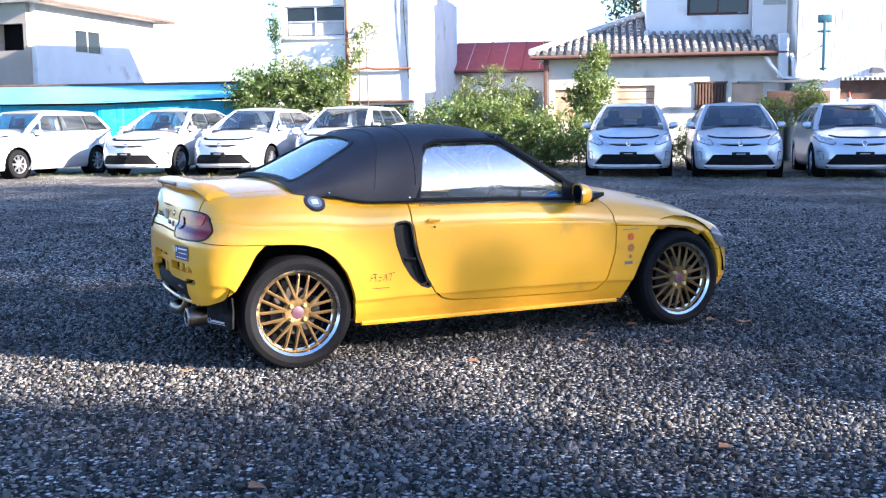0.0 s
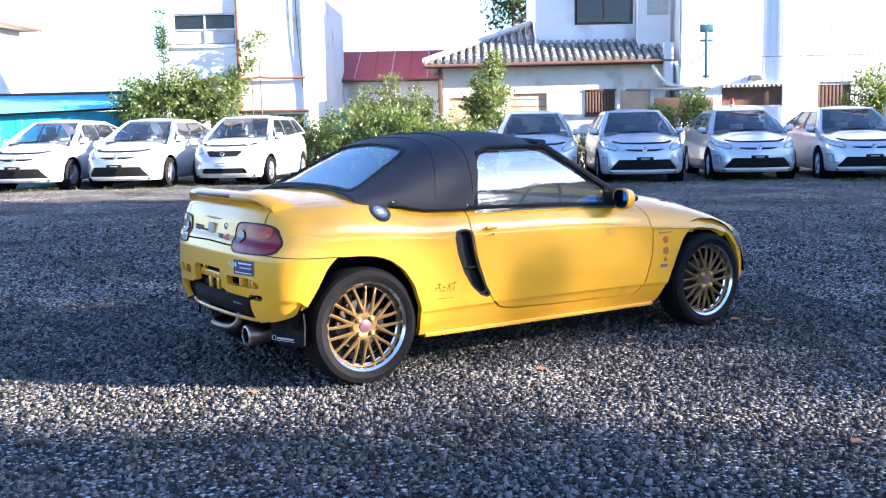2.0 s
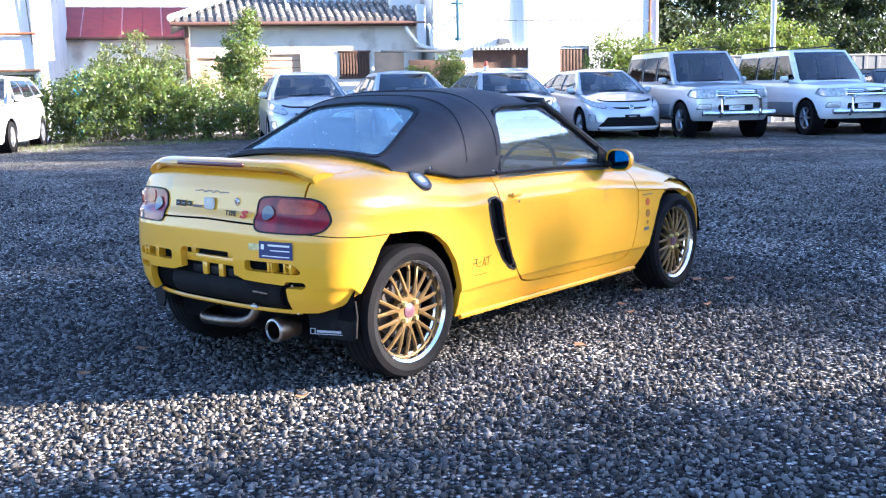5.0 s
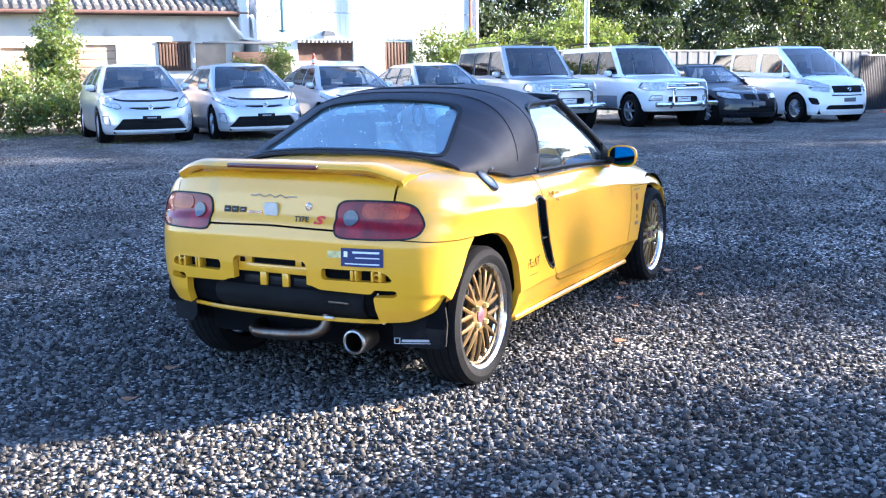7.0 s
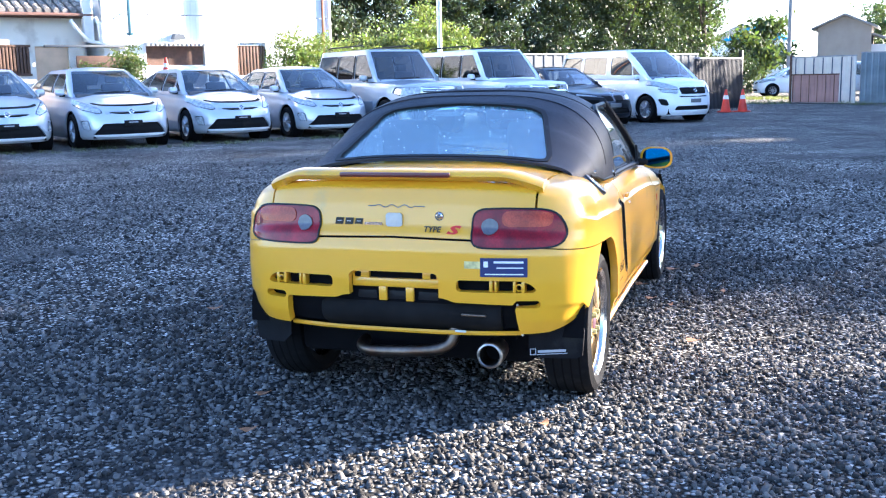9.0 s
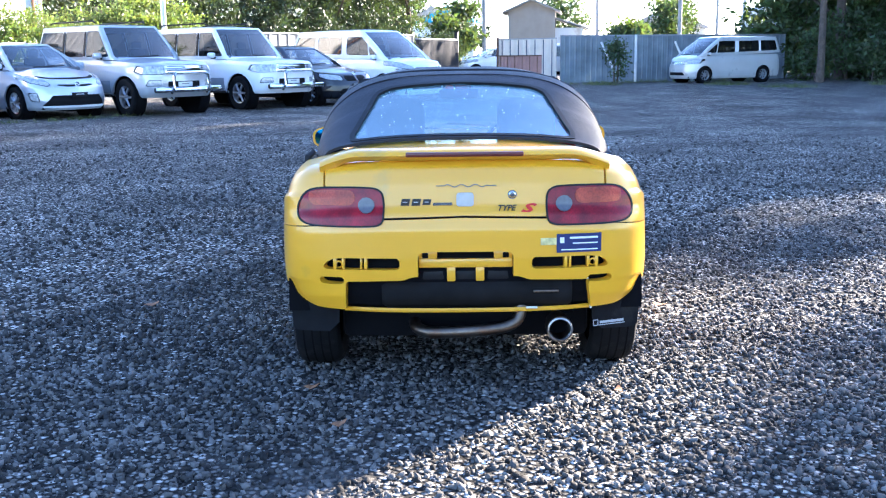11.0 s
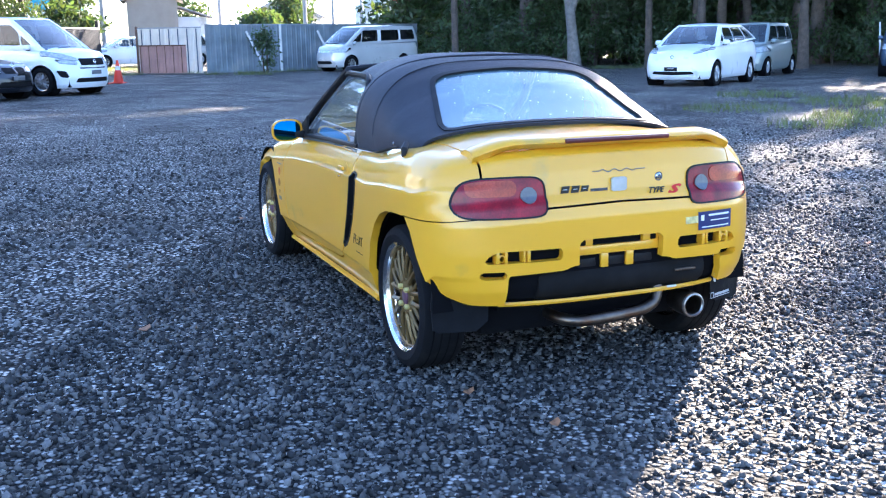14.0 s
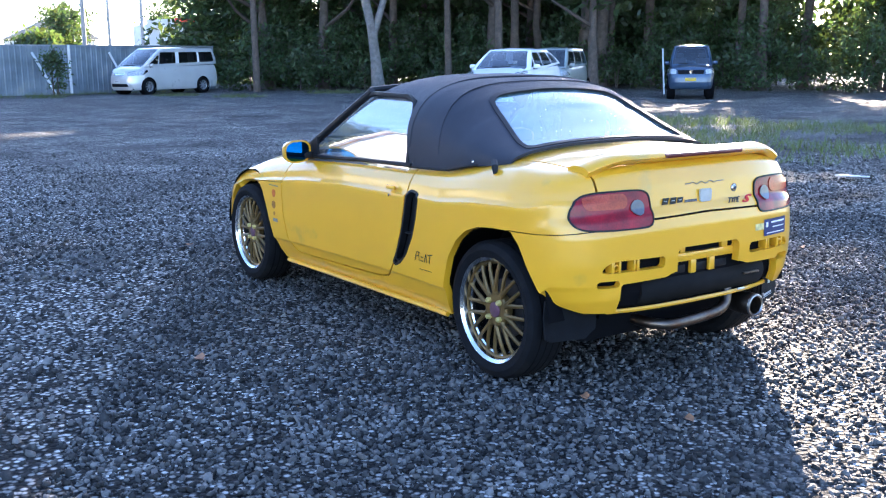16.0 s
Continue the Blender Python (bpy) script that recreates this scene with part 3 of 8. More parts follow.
car_bottom = table([(-0.6, 0.318), (-0.33, 0.312), (-0.2, 0.19), (0.3, 0.185), (1.8, 0.178), (2.3, 0.172), (2.9, 0.172)])
WALLS = ([(0, 0.058), (0.08, 0.034), (0.185, 0.014), (0.205, 0.003), (0.4, 0.0), (0.62, 0.003), (0.795, 0.008), (0.815, 0.021), (0.88, 0.034), (0.94, 0.056), (0.975, 0.078), (1, 0.10)],
         [(0, 0.030), (0.1, 0.008), (0.35, 0.0), (0.55, 0.004), (0.66, 0.018), (0.70, 0.036), (0.85, 0.050), (0.95, 0.068), (1, 0.10)],
         [(0, 0.06), (0.15, 0.015), (0.35, 0.0), (0.6, 0.006), (0.8, 0.03), (0.92, 0.06), (1, 0.10)])
SKIN = ring_body(closed_outline(HALF, 13), (0.1, 2.2), WALLS, car_bottom, car_top, 64, 14)

REAR_ARCH = [(-0.60, 0.05), (-0.45, 0.315), (-0.40, 0.318), (-0.34, 0.345), (-0.295, 0.39), (-0.245, 0.475), (-0.20, 0.555), (-0.155, 0.600), (-0.05, 0.598), (0.04, 0.590),
             (0.12, 0.565), (0.19, 0.515), (0.245, 0.44), (0.28, 0.34), (0.30, 0.18), (0.31, 0.05)]
FRONT_ARCH = [(1.86, 0.05), (1.88, 0.18), (1.925, 0.29), (1.985, 0.42), (2.04, 0.52), (2.095, 0.574), (2.2, 0.573), (2.32, 0.558), (2.42, 0.520),
              (2.495, 0.445), (2.535, 0.35), (2.555, 0.2), (2.56, 0.05)]
DOOR = [(0.603, 0.90), (0.600, 0.66), (0.622, 0.52), (0.665, 0.395), (0.715, 0.310), (0.77, 0.270), (0.83, 0.258), (1.12, 0.246), (1.66, 0.236), (1.705, 0.245),
        (1.755, 0.31), (1.80, 0.44), (1.812, 0.56), (1.803, 0.66), (1.775, 0.712), (1.73, 0.76), (1.70, 0.90)]
INTAKE = [(0.498, 0.640), (0.512, 0.662), (0.535, 0.668), (0.590, 0.672), (0.591, 0.64), (0.600, 0.57), (0.625, 0.475), (0.660, 0.395), (0.698, 0.338), (0.680, 0.338), (0.640, 0.352), (0.585, 0.400),
          (0.540, 0.475), (0.510, 0.56)]
side_only = lambda V: np.abs(V[:, 1]) - 0.5 + 0 * V[:, 0]
in_rear_arch, in_front_arch = inside(REAR_ARCH), inside(FRONT_ARCH)
in_door, in_intake = both(inside(DOOR), side_only), both(inside(INTAKE), side_only)
GAP = 0.0038


def cut(surf, *fields):
    for f in fields:
        surf = clip(surf, f)
    return surf


cockpit = both(lambda V: V[:, 0] - 0.56, lambda V: 1.70 - V[:, 0], lambda V: 0.575 - np.abs(V[:, 1]), lambda V: V[:, 2] - 0.6)
tail_seam = lambda V: V[:, 2] - np.interp(np.abs(V[:, 1]), [0, 0.3, 0.55, 0.7], [0.652, 0.645, 0.618, 0.600])      # above zero over the bumper
LAMP = [(0.288, 0.642), (0.300, 0.627), (0.33, 0.622), (0.54, 0.622), (0.578, 0.632), (0.594, 0.654), (0.590, 0.69), (0.568, 0.724), (0.540, 0.742), (0.48, 0.749), (0.33, 0.750),
        (0.300, 0.741), (0.287, 0.720)]
for _ in range(2):                                       # rounded corners
    LAMP = [(a[0] * w + b[0] * (1 - w), a[1] * w + b[1] * (1 - w)) for a, b in zip(LAMP, LAMP[1:] + LAMP[:1]) for w in (0.75, 0.25)]
AMBER = rounded(0.385, 0.552, 0.690, 0.744, 0.024)
AMBER_S = lambda s: [(s * y, z) for y, z in AMBER][::s]
at_rear = lambda V: -0.33 - V[:, 0]
in_lamp = both(lambda V: inside(LAMP, 1, 2)(np.abs(V)), at_rear)
lid_side = lambda V: 0.497 - np.abs(V[:, 1])
lid_front = lambda V: 0.10 - V[:, 0]
hood_side = lambda V: np.interp(V[:, 0], [1.7, 2.2, 2.6, 2.8], [0.53, 0.52, 0.46, 0.38]) - np.abs(V[:, 1])
HEADLAMP = [(2.47, 0.520), (2.52, 0.445), (2.56, 0.425), (2.74, 0.418), (2.74, 0.46), (2.64, 0.505), (2.53, 0.540)]
in_headlamp = both(inside(HEADLAMP), lambda V: np.abs(V[:, 1]) - 0.30)
over_seam = lambda V: V[:, 2] - np.interp(V[:, 0], [1.75, 2.12, 2.3, 2.45, 2.55], [0.593, 0.576, 0.50, 0.42, 0.30])     # bonnet above, wing below
rear_half, front_half = (lambda V: 1.0 - V[:, 0]), (lambda V: V[:, 0] - 1.0)
bumper_side = lambda V: -0.14 - V[:, 0]
PLATE_HOLE = rounded(-0.168, 0.168, 0.430, 0.530, 0.022)
SLOT_UP = [(0.232, 0.470), (0.238, 0.466), (0.490, 0.466), (0.503, 0.470), (0.505, 0.477), (0.490, 0.494), (0.466, 0.505), (0.430, 0.508), (0.240, 0.508), (0.232, 0.502)]
SLOT_LOW = rounded(0.430, 0.520, 0.412, 0.438, 0.012)
MOUTH = [(-0.448, 0.305), (-0.432, 0.422), (-0.22, 0.428), (-0.19, 0.440), (0.19, 0.440), (0.22, 0.428), (0.424, 0.422), (0.430, 0.308), (0.40, 0.302), (-0.40, 0.300)]
far_rear = lambda V: -0.25 - V[:, 0]
mirrored = lambda f: (lambda V: f(np.concatenate([V[:, :1], np.abs(V[:, 1:2]), V[:, 2:]], 1)))
holes = both(either(inside(PLATE_HOLE, 1, 2), mirrored(inside(SLOT_UP, 1, 2)), mirrored(inside(SLOT_LOW, 1, 2)), inside(MOUTH, 1, 2)), far_rear)

outer = cut(SKIN, outside(in_rear_arch), outside(in_front_arch), outside(cockpit))
rear = cut(outer, rear_half)
front = cut(outer, front_half)
upper_rear = cut(rear, lambda V: np.where(bumper_side(V) > 0, tail_seam(V) - GAP, 1e-3 - 0 * V[:, 0]))
bumper = cut(rear, lambda V: bumper_side(V) + 0.0, lambda V: -tail_seam(V) - GAP, outside(holes))
lid_area = both(lid_side, lid_front, lambda V: V[:, 2] - 0.645)
part("boot_lid", plate(cut(upper_rear, lambda V: lid_side(V) - GAP, lid_front, lambda V: V[:, 2] - 0.64, outside(in_lamp, 0.0058)), 0.02), M_YELLOW, roadster, "yellow boot lid")
part("rear_bumper", plate(bumper, 0.03), M_YELLOW, roadster, "yellow slotted rear bumper")
quarter = cut(rear, lambda V: np.where(bumper_side(V) > 0, tail_seam(V), 1e-3 + 0 * V[:, 0]), outside(lid_area, GAP), outside(in_door, GAP), outside(in_intake), outside(in_lamp, 0.0058))
for s in (-1, 1):
    part("rear_wing", plate(cut(quarter, lambda V: s * V[:, 1] - 0.0), 0.03), M_YELLOW, roadster, "yellow rear quarter panel")
    lamp = part("tail_lamp", plate(cut(rear, in_lamp, lambda V: s * V[:, 1]), 0.02, 0.004), M_REDLENS, roadster, "wide red tail lamp with amber top and grey round lens")
    ring = cut(rear, both(lambda V: inside(LAMP, 1, 2, 0.006)(np.abs(V)), at_rear), outside(in_lamp), lambda V: s * V[:, 1])
    part("lamp_seal", plate(ring, 0.015, 0.006), M_BLACK, lamp, "black rubber seal")
    amber = cut(rear, both(lambda V: inside(LAMP, 1, 2, -0.004)(np.abs(V)), at_rear), inside(AMBER_S(s), 1, 2))
    part("amber_lens", plate(amber, 0.004, 0.007), M_ORANGELENS, lamp, "amber indicator lens")
    disc = cut(rear, lambda V: 0.029 - np.hypot(np.abs(V[:, 1]) - 0.345, V[:, 2] - 0.690), at_rear, lambda V: s * V[:, 1])
    part("round_lens", plate(disc, 0.004, 0.010), M_GREYLENS, lamp, "grey round reversing lens")
    part("front_wing", plate(cut(front, outside(in_door, GAP), lambda V: s * V[:, 1], lambda V: -over_seam(V) - GAP, lambda V: 2.3 - V[:, 0]), 0.03), M_YELLOW, roadster, "yellow front wing")
    part("head_lamp", plate(cut(front, in_headlamp, lambda V: s * V[:, 1]), 0.02, 0.001), M_GREYLENS, roadster, "clear wrap-round head lamp")
    door = part("door", plate(cut(outer, lambda V: in_door(V) - GAP, outside(in_intake), lambda V: s * V[:, 1]), 0.03), M_YELLOW, roadster, "closed yellow door")
    # the crease below the belt line and the handle
    dish = cut(outer, lambda V: 0.034 - np.hypot((V[:, 0] - 0.712) * 1.0, (V[:, 2] - 0.668) * 1.25), lambda V: s * V[:, 1] - 0.5)
    part("handle_dish", plate(dish, 0.003, 0.0012), M_YELLOW, door)
    handle = box(0.680, 0.745, -0.006, 0.008, 0.664, 0.682, 0.005)
    h = part("handle", moved(handle, (0, s * 0.662, 0)), M_YELLOW, door, "yellow pull handle")
    part("key_lock", moved(lathe([(0, -0.004), (0.006, -0.004), (0.0065, 0.004)], 12, "y"), (0.71, s * 0.672, 0.640)), M_CHROME, door)
    slot = cut(SKIN, both(inside(INTAKE, 0, 2, -0.002), side_only), lambda V: s * V[:, 1])
    part("side_intake", plate((np.array([[p[0], p[1] - s * 0.035, p[2]] for p in slot[0]]), slot[1]), 0.02), M_BLACK, roadster, "black air intake behind the door")
    part("intake_rim", plate(cut(SKIN, both(inside(INTAKE, 0, 2, 0.006), side_only), outside(inside(INTAKE, 0, 2, -0.004)), lambda V: s * V[:, 1]), 0.03, 0.002), M_BLACK, roadster)
    part("intake_blade", box(0.555, 0.615, s * 0.645 - 0.02, s * 0.645 + 0.012, 0.482, 0.490, 0.003), M_BLACK, roadster)
    # sill, mud flap, wheels
    part("sill_strip", moved(tube([(0.33, s * 0.628, 0.180), (0.7, s * 0.622, 0.176), (1.3, s * 0.620, 0.172), (1.84, s * 0.624, 0.170)], 0.012, 6), (0, 0, 0)), M_YELLOW, roadster)
    swept = lambda vf: ([(p[0] - 0.40 * (0.665 - abs(p[1])), p[1], p[2]) for p in vf[0]], vf[1])
    flap = prism([(s * 0.46, 0.325), (s * 0.640, 0.36), (s * 0.646, 0.30), (s * 0.640, 0.215), (s * 0.62, 0.205), (s * 0.50, 0.212), (s * 0.462, 0.25)], -0.300, -0.292, "yz")
    fl = part("mud_flap", swept(flap), M_RUBBER, roadster, "black rubber mud flap")
    if s < 0:
        bars = [box(-0.3025, -0.3005, -0.486, -0.466, 0.225, 0.2275), box(-0.3025, -0.3005, -0.486, -0.466, 0.2455, 0.248), box(-0.3025, -0.3005, -0.486, -0.4835, 0.225, 0.248), box(-0.3025, -0.3005, -0.4685, -0.466, 0.225, 0.248),
                box(-0.3025, -0.3005, -0.590, -0.488, 0.225, 0.2275), box(-0.3025, -0.3005, -0.585, -0.492, 0.232, 0.241)]
        part("flap_print", swept(join(*bars)), M_FLAPPRINT, fl, "pale printed bars")
    for x in (0.008, 2.262):
        sport_wheel(roadster, x, s * (0.568 if x < 1 else 0.583), s)
    # mirror
    shell = [(1.50, 0.0), (1.505, 0.3), (1.53, 0.6), (1.58, 0.85), (1.63, 1.0)]
    cup, cf = [], []
    for i in range(9):
        t = i / 8
        r = 0.5 * math.sqrt(max(1 - t ** 2.4, 0.002))
        for k in range(20):
            a = 2 * math.pi * k / 20
            sx, sz = math.copysign(abs(math.cos(a)) ** 0.75, math.cos(a)), math.copysign(abs(math.sin(a)) ** 0.75, math.sin(a))
            cup.append((1.535 + 0.085 * t - 0.165 * r * sx * 0.28, s * (0.702 + 0.165 * r * sx), 0.772 + 0.112 * r * sz))
    for i in range(8):
        for k in range(20):
            cf.append((i * 20 + k, i * 20 + (k + 1) % 20, (i + 1) * 20 + (k + 1) % 20, (i + 1) * 20 + k))
    mir = part("wing_mirror", (cup, cf), M_YELLOW, roadster, "yellow wing mirror with blue glass", 60)
    gl = [(1.533 - 0.150 * 0.5 * 0.28 * math.copysign(abs(math.cos(2 * math.pi * k / 24)) ** 0.75, math.cos(2 * math.pi * k / 24)), s * (0.702 + 0.150 * 0.5 * math.copysign(abs(math.cos(2 * math.pi * k / 24)) ** 0.75, math.cos(2 * math.pi * k / 24))),
           0.772 + 0.100 * 0.5 * math.copysign(abs(math.sin(2 * math.pi * k / 24)) ** 0.75, math.sin(2 * math.pi * k / 24))) for k in range(24)]
    part("mirror_glass", (gl, [tuple(range(24))]), M_MIRROR, mir, "blue tinted mirror glass", 0)
    rimv = [(1.531 + (p[0] - 1.533) * f, 0.702 * s + (p[1] - 0.702 * s) * f, 0.772 + (p[2] - 0.772) * f) for f in (0.97, 1.12) for p in gl]
    part("mirror_rim", (rimv, [(k, (k + 1) % 24, 24 + (k + 1) % 24, 24 + k) for k in range(24)]), M_YELLOW, mir, "", 0)
    part("mirror_foot", moved(box(1.545, 1.60, -0.045, 0.045, -0.02, 0.02, 0.012), (0, s * 0.634, 0.748)), M_BLACK, mir)
part("bonnet", plate(cut(front, over_seam, outside(in_door, GAP), lambda V: V[:, 0] - 1.70, either(lambda V: V[:, 2] - 0.42, lambda V: 2.4 - V[:, 0]), outside(in_headlamp, 0.002)), 0.03), M_YELLOW, roadster, "yellow bonnet")
part("front_bumper", plate(cut(front, lambda V: V[:, 0] - 2.42, lambda V: 0.416 - V[:, 2], outside(in_headlamp, 0.002)), 0.03), M_YELLOW, roadster, "yellow front bumper")
for k in range(3):
    part("bonnet_vent", box(2.12 + 0.062 * k, 2.16 + 0.062 * k, -0.43, -0.36, car_top(2.14 + 0.062 * k, 0.4) - 0.006, car_top(2.14 + 0.062 * k, 0.4) + 0.003, 0.004), M_VENT, roadster, "grey bonnet vent")
# dark inner shell behind the gaps, and the underbody
V2, F2 = cut(SKIN, outside(inside(REAR_ARCH, 0, 2, 0.004)), outside(inside(FRONT_ARCH, 0, 2, 0.004)), outside(cockpit))
inner = np.array(V2)
inner[:, :3] -= normals_of(V2, F2) * 0.0
cen = np.stack([np.clip(inner[:, 0], 0.1, 2.2), np.zeros(len(inner)), np.full(len(inner), 0.45)], 1)
dirn = cen - inner[:, :3]
inner = inner[:, :3] + dirn / np.maximum(np.linalg.norm(dirn, axis=1), 1e-6)[:, None] * 0.045
part("inner_body", (inner, F2), M_LINER, roadster, "dark inner body")
part("underbody", box(-0.30, 2.60, -0.46, 0.46, 0.165, 0.40, 0.03), M_LINER, roadster, "dark underbody")
for s in (-1, 1):
    for cx in (0.0, 2.262):
        well = lathe([(0.335, -0.26), (0.338, 0.0)], 32, "y")
        wv, wf = moved(well, (cx, 0, 0.285))
        keep = [f for f in wf if all(wv[i][2] > 0.27 for i in f)]
        wv = [(p[0] if cx < 1 else 2.23 + (p[0] - cx) * 1.05, s * (0.65 + p[1]), p[2]) for p in wv]
        part("wheel_well", (wv, keep), M_LINER, roadster)
        part("well_wall", prism([(cx + 0.337 * math.cos(a), 0.285 + 0.337 * math.sin(a)) for a in np.linspace(-0.06, math.pi + 0.06, 20)], s * 0.40, s * 0.405), M_LINER, roadster)

# soft top
top_y = table([(-0.02, 0.520), (0.05, 0.555), (0.12, 0.575), (0.23, 0.596), (0.36, 0.606), (0.62, 0.607), (0.68, 0.600), (0.80, 0.57), (1.3, 0.545)])
top_zb = table([(-0.02, 0.812), (0.05, 0.812), (0.12, 0.808), (0.23, 0.795), (0.36, 0.768), (0.62, 0.760), (1.3, 0.742)])
top_zr = table([(-0.02, 0.874), (0.05, 0.892), (0.15, 0.940), (0.25, 0.993), (0.35, 1.047), (0.42, 1.083), (0.50, 1.112), (0.60, 1.130), (0.75, 1.140), (0.95, 1.141), (1.10, 1.128), (1.20, 1.112), (1.28, 1.094)])
top_n = table([(0.0, 2.4), (0.3, 2.7), (0.6, 3.1), (1.3, 3.2)])
rings = []
for x in np.linspace(-0.02, 1.28, 90):
    row = []
    for k in range(61):
        a = math.pi * k / 60
        n_ = 2 / top_n(x)
        yy = top_y(x) * math.copysign(abs(math.cos(a)) ** n_, math.cos(a))
        zz = top_zb(x) + (top_zr(x) - top_zb(x)) * math.sin(a) ** n_
        wr_ = 0.004 * math.sin(7 * x + 5 * abs(yy)) * math.sin(a) * (x > 0.3)
        row.append((x + 0.0, yy, zz + wr_))
    rings.append(row)
SOFT = grid_surface(rings, False)
WINDOW = [(0.655, 0.70), (0.672, 0.86), (0.700, 0.985), (0.735, 1.035), (0.80, 1.052), (1.10, 1.052), (1.17, 1.035), (1.34, 0.92), (1.62, 0.735), (1.7, 0.70)]
in_window = both(inside(WINDOW), lambda V: np.abs(V[:, 1]) - 0.30)
REARGLASS = [(0.048, -0.405), (0.060, -0.432), (0.10, -0.436), (0.375, -0.360), (0.40, -0.345), (0.418, -0.30), (0.424, 0.0), (0.418, 0.30), (0.40, 0.345), (0.375, 0.360), (0.10, 0.436), (0.060, 0.432), (0.048, 0.405)]
in_rearglass = both(inside(REARGLASS, 0, 1), lambda V: V[:, 2] - 0.82)
soft = cut(SOFT, outside(in_window), outside(in_rearglass), lambda V: V[:, 0] - 0.022)
rear_cloth = part("soft_top", plate(soft, 0.012, 0.004), M_CLOTH, roadster, "black fabric soft top with stitched seams", 50)
for x0 in (0.52, 0.66):
    pts = []
    for k in range(2, 59):
        a = math.pi * k / 60
        xx = x0 - 0.10 * abs(math.cos(a)) ** 3 * (1 if x0 < 0.6 else 0.2)
        n_ = 2 / top_n(xx)
        pts.append((xx, (top_y(xx) + 0.004) * math.copysign(abs(math.cos(a)) ** n_, math.cos(a)), top_zb(xx) + (top_zr(xx) - top_zb(xx) + 0.004) * math.sin(a) ** n_))
    part("seam_welt", tube(pts, 0.0045 if x0 > 0.6 else 0.0028, 6), M_CLOTH, rear_cloth)
edge_cloth = cut(SOFT, both(inside(REARGLASS, 0, 1, 0.014), lambda V: V[:, 2] - 0.82), outside(in_rearglass, -0.006))
part("window_welt", plate(edge_cloth, 0.008, 0.008), M_BLACK, rear_cloth)
glass_ob = part("rear_window", plate(cut(SOFT, both(inside(REARGLASS, 0, 1, 0.004), lambda V: V[:, 2] - 0.82)), 0.002, -0.003), M_VINYL, roadster, "cloudy blue plastic rear window with water spots", 60)
glass_ob.visible_shadow = False
rs = random.Random(5)
for k in range(46):
    x, y = 0.08 + 0.31 * rs.random(), rs.uniform(-0.33, 0.33)
    z = top_zb(x) + (top_zr(x) - top_zb(x)) * (1 - (abs(y) / top_y(x)) ** top_n(x)) ** (1 / top_n(x))
    r = rs.uniform(0.0012, 0.0034)
    part("water_spot", moved(lathe([(0, r * 0.5), (r, 0)], 6, "z"), Matrix.Translation((x, y, z + 0.002)) @ Matrix.Rotation(-0.5, 4, "Y")), M_WHITE, glass_ob)
hem = [(x, -top_y(x) - 0.004, top_zb(x) + 0.006) for x in np.linspace(0.17, 0.66, 24)]
for s in (-1, 1):
    part("hem", tube([(p[0], p[1] * -s, p[2]) for p in hem], 0.005, 6), M_BLACK, rear_cloth)
    part("snap_stud", moved(lathe([(0, -0.006), (0.006, -0.005), (0.008, 0.0)], 12, "y"), (0.605, s * 0.612, 0.785)), M_CHROME, rear_cloth)
    part("snap_stud", moved(lathe([(0, -0.006), (0.005, -0.005), (0.006, 0.0)], 12, "y"), (0.19, s * 0.60, 0.822)), M_CHROME, rear_cloth)
    # side window in its frame
    pane = []                                            # bowed glass: steeper at the belt, leaning in under the roof
    for k in range(9):
        h_ = k / 8
        z_ = 0.740 + 0.315 * h_
        x0_ = np.interp(z_, [0.74, 0.87, 0.985, 1.035, 1.055], [0.655, 0.678, 0.704, 0.742, 0.80])
        x1_ = np.interp(z_, [0.735, 1.020, 1.055], [1.61, 1.19, 1.12])
        pane += [(x0_ + (x1_ - x0_) * i_ / 8, s * (0.607 - 0.024 * (x0_ + (x1_ - x0_) * i_ / 8 - 0.655) - 0.12 * (z_ - 0.735) - 0.80 * (z_ - 0.735) ** 2), z_) for i_ in range(9)]
    pv = pane
    w = part("side_window", (pv, [(9 * k + i_, 9 * k + i_ + 1, 9 * k + i_ + 10, 9 * k + i_ + 9) for k in range(8) for i_ in range(8)]), M_GLASS, roadster, "closed clear side window", 60)
    w.visible_shadow = False
    part("pillar", tube([(1.16, s * 0.482, 1.072), (1.29, s * 0.520, 0.988), (1.42, s * 0.553, 0.905), (1.70, s * 0.600, 0.735)], [0.018, 0.018, 0.019, 0.022], 8), M_BLACK, roadster, "black windscreen pillar")
    part("belt_strip", tube([(0.62, s * 0.612, 0.772), (1.1, s * 0.610, 0.762), (1.66, s * 0.604, 0.738)], 0.010, 6), M_BLACK, roadster, "black belt line strip")
    part("window_seal", tube([(0.652, s * 0.608, 0.77), (0.672, s * 0.584, 0.87), (0.700, s * 0.541, 0.985), (0.735, s * 0.515, 1.035), (0.80, s * 0.500, 1.056), (1.12, s * 0.488, 1.060), (1.19, s * 0.485, 1.05)], 0.013, 6), M_BLACK, roadster, "black window seal")
    part("mirror_panel", prism([(1.50, 0.745), (1.66, 0.725), (1.50, 0.84)], s * 0.603 - 0.006, s * 0.603 + 0.006), M_BLACK, roadster)
ws = [(1.185, y, 1.085 - 0.02 * (y / 0.47) ** 2) for y in np.linspace(-0.47, 0.47, 9)] + [(1.72 + 0.05 * (1 - (y / 0.6) ** 2), y, 0.775 - 0.03 * (y / 0.6) ** 2) for y in np.linspace(-0.585, 0.585, 9)]
wsf = [(i, i + 1, i + 10, i + 9) for i in range(8)]
wsc = part("windscreen", (ws, wsf), M_SCREEN, roadster, "clear windscreen", 60)
wsc.visible_shadow = False
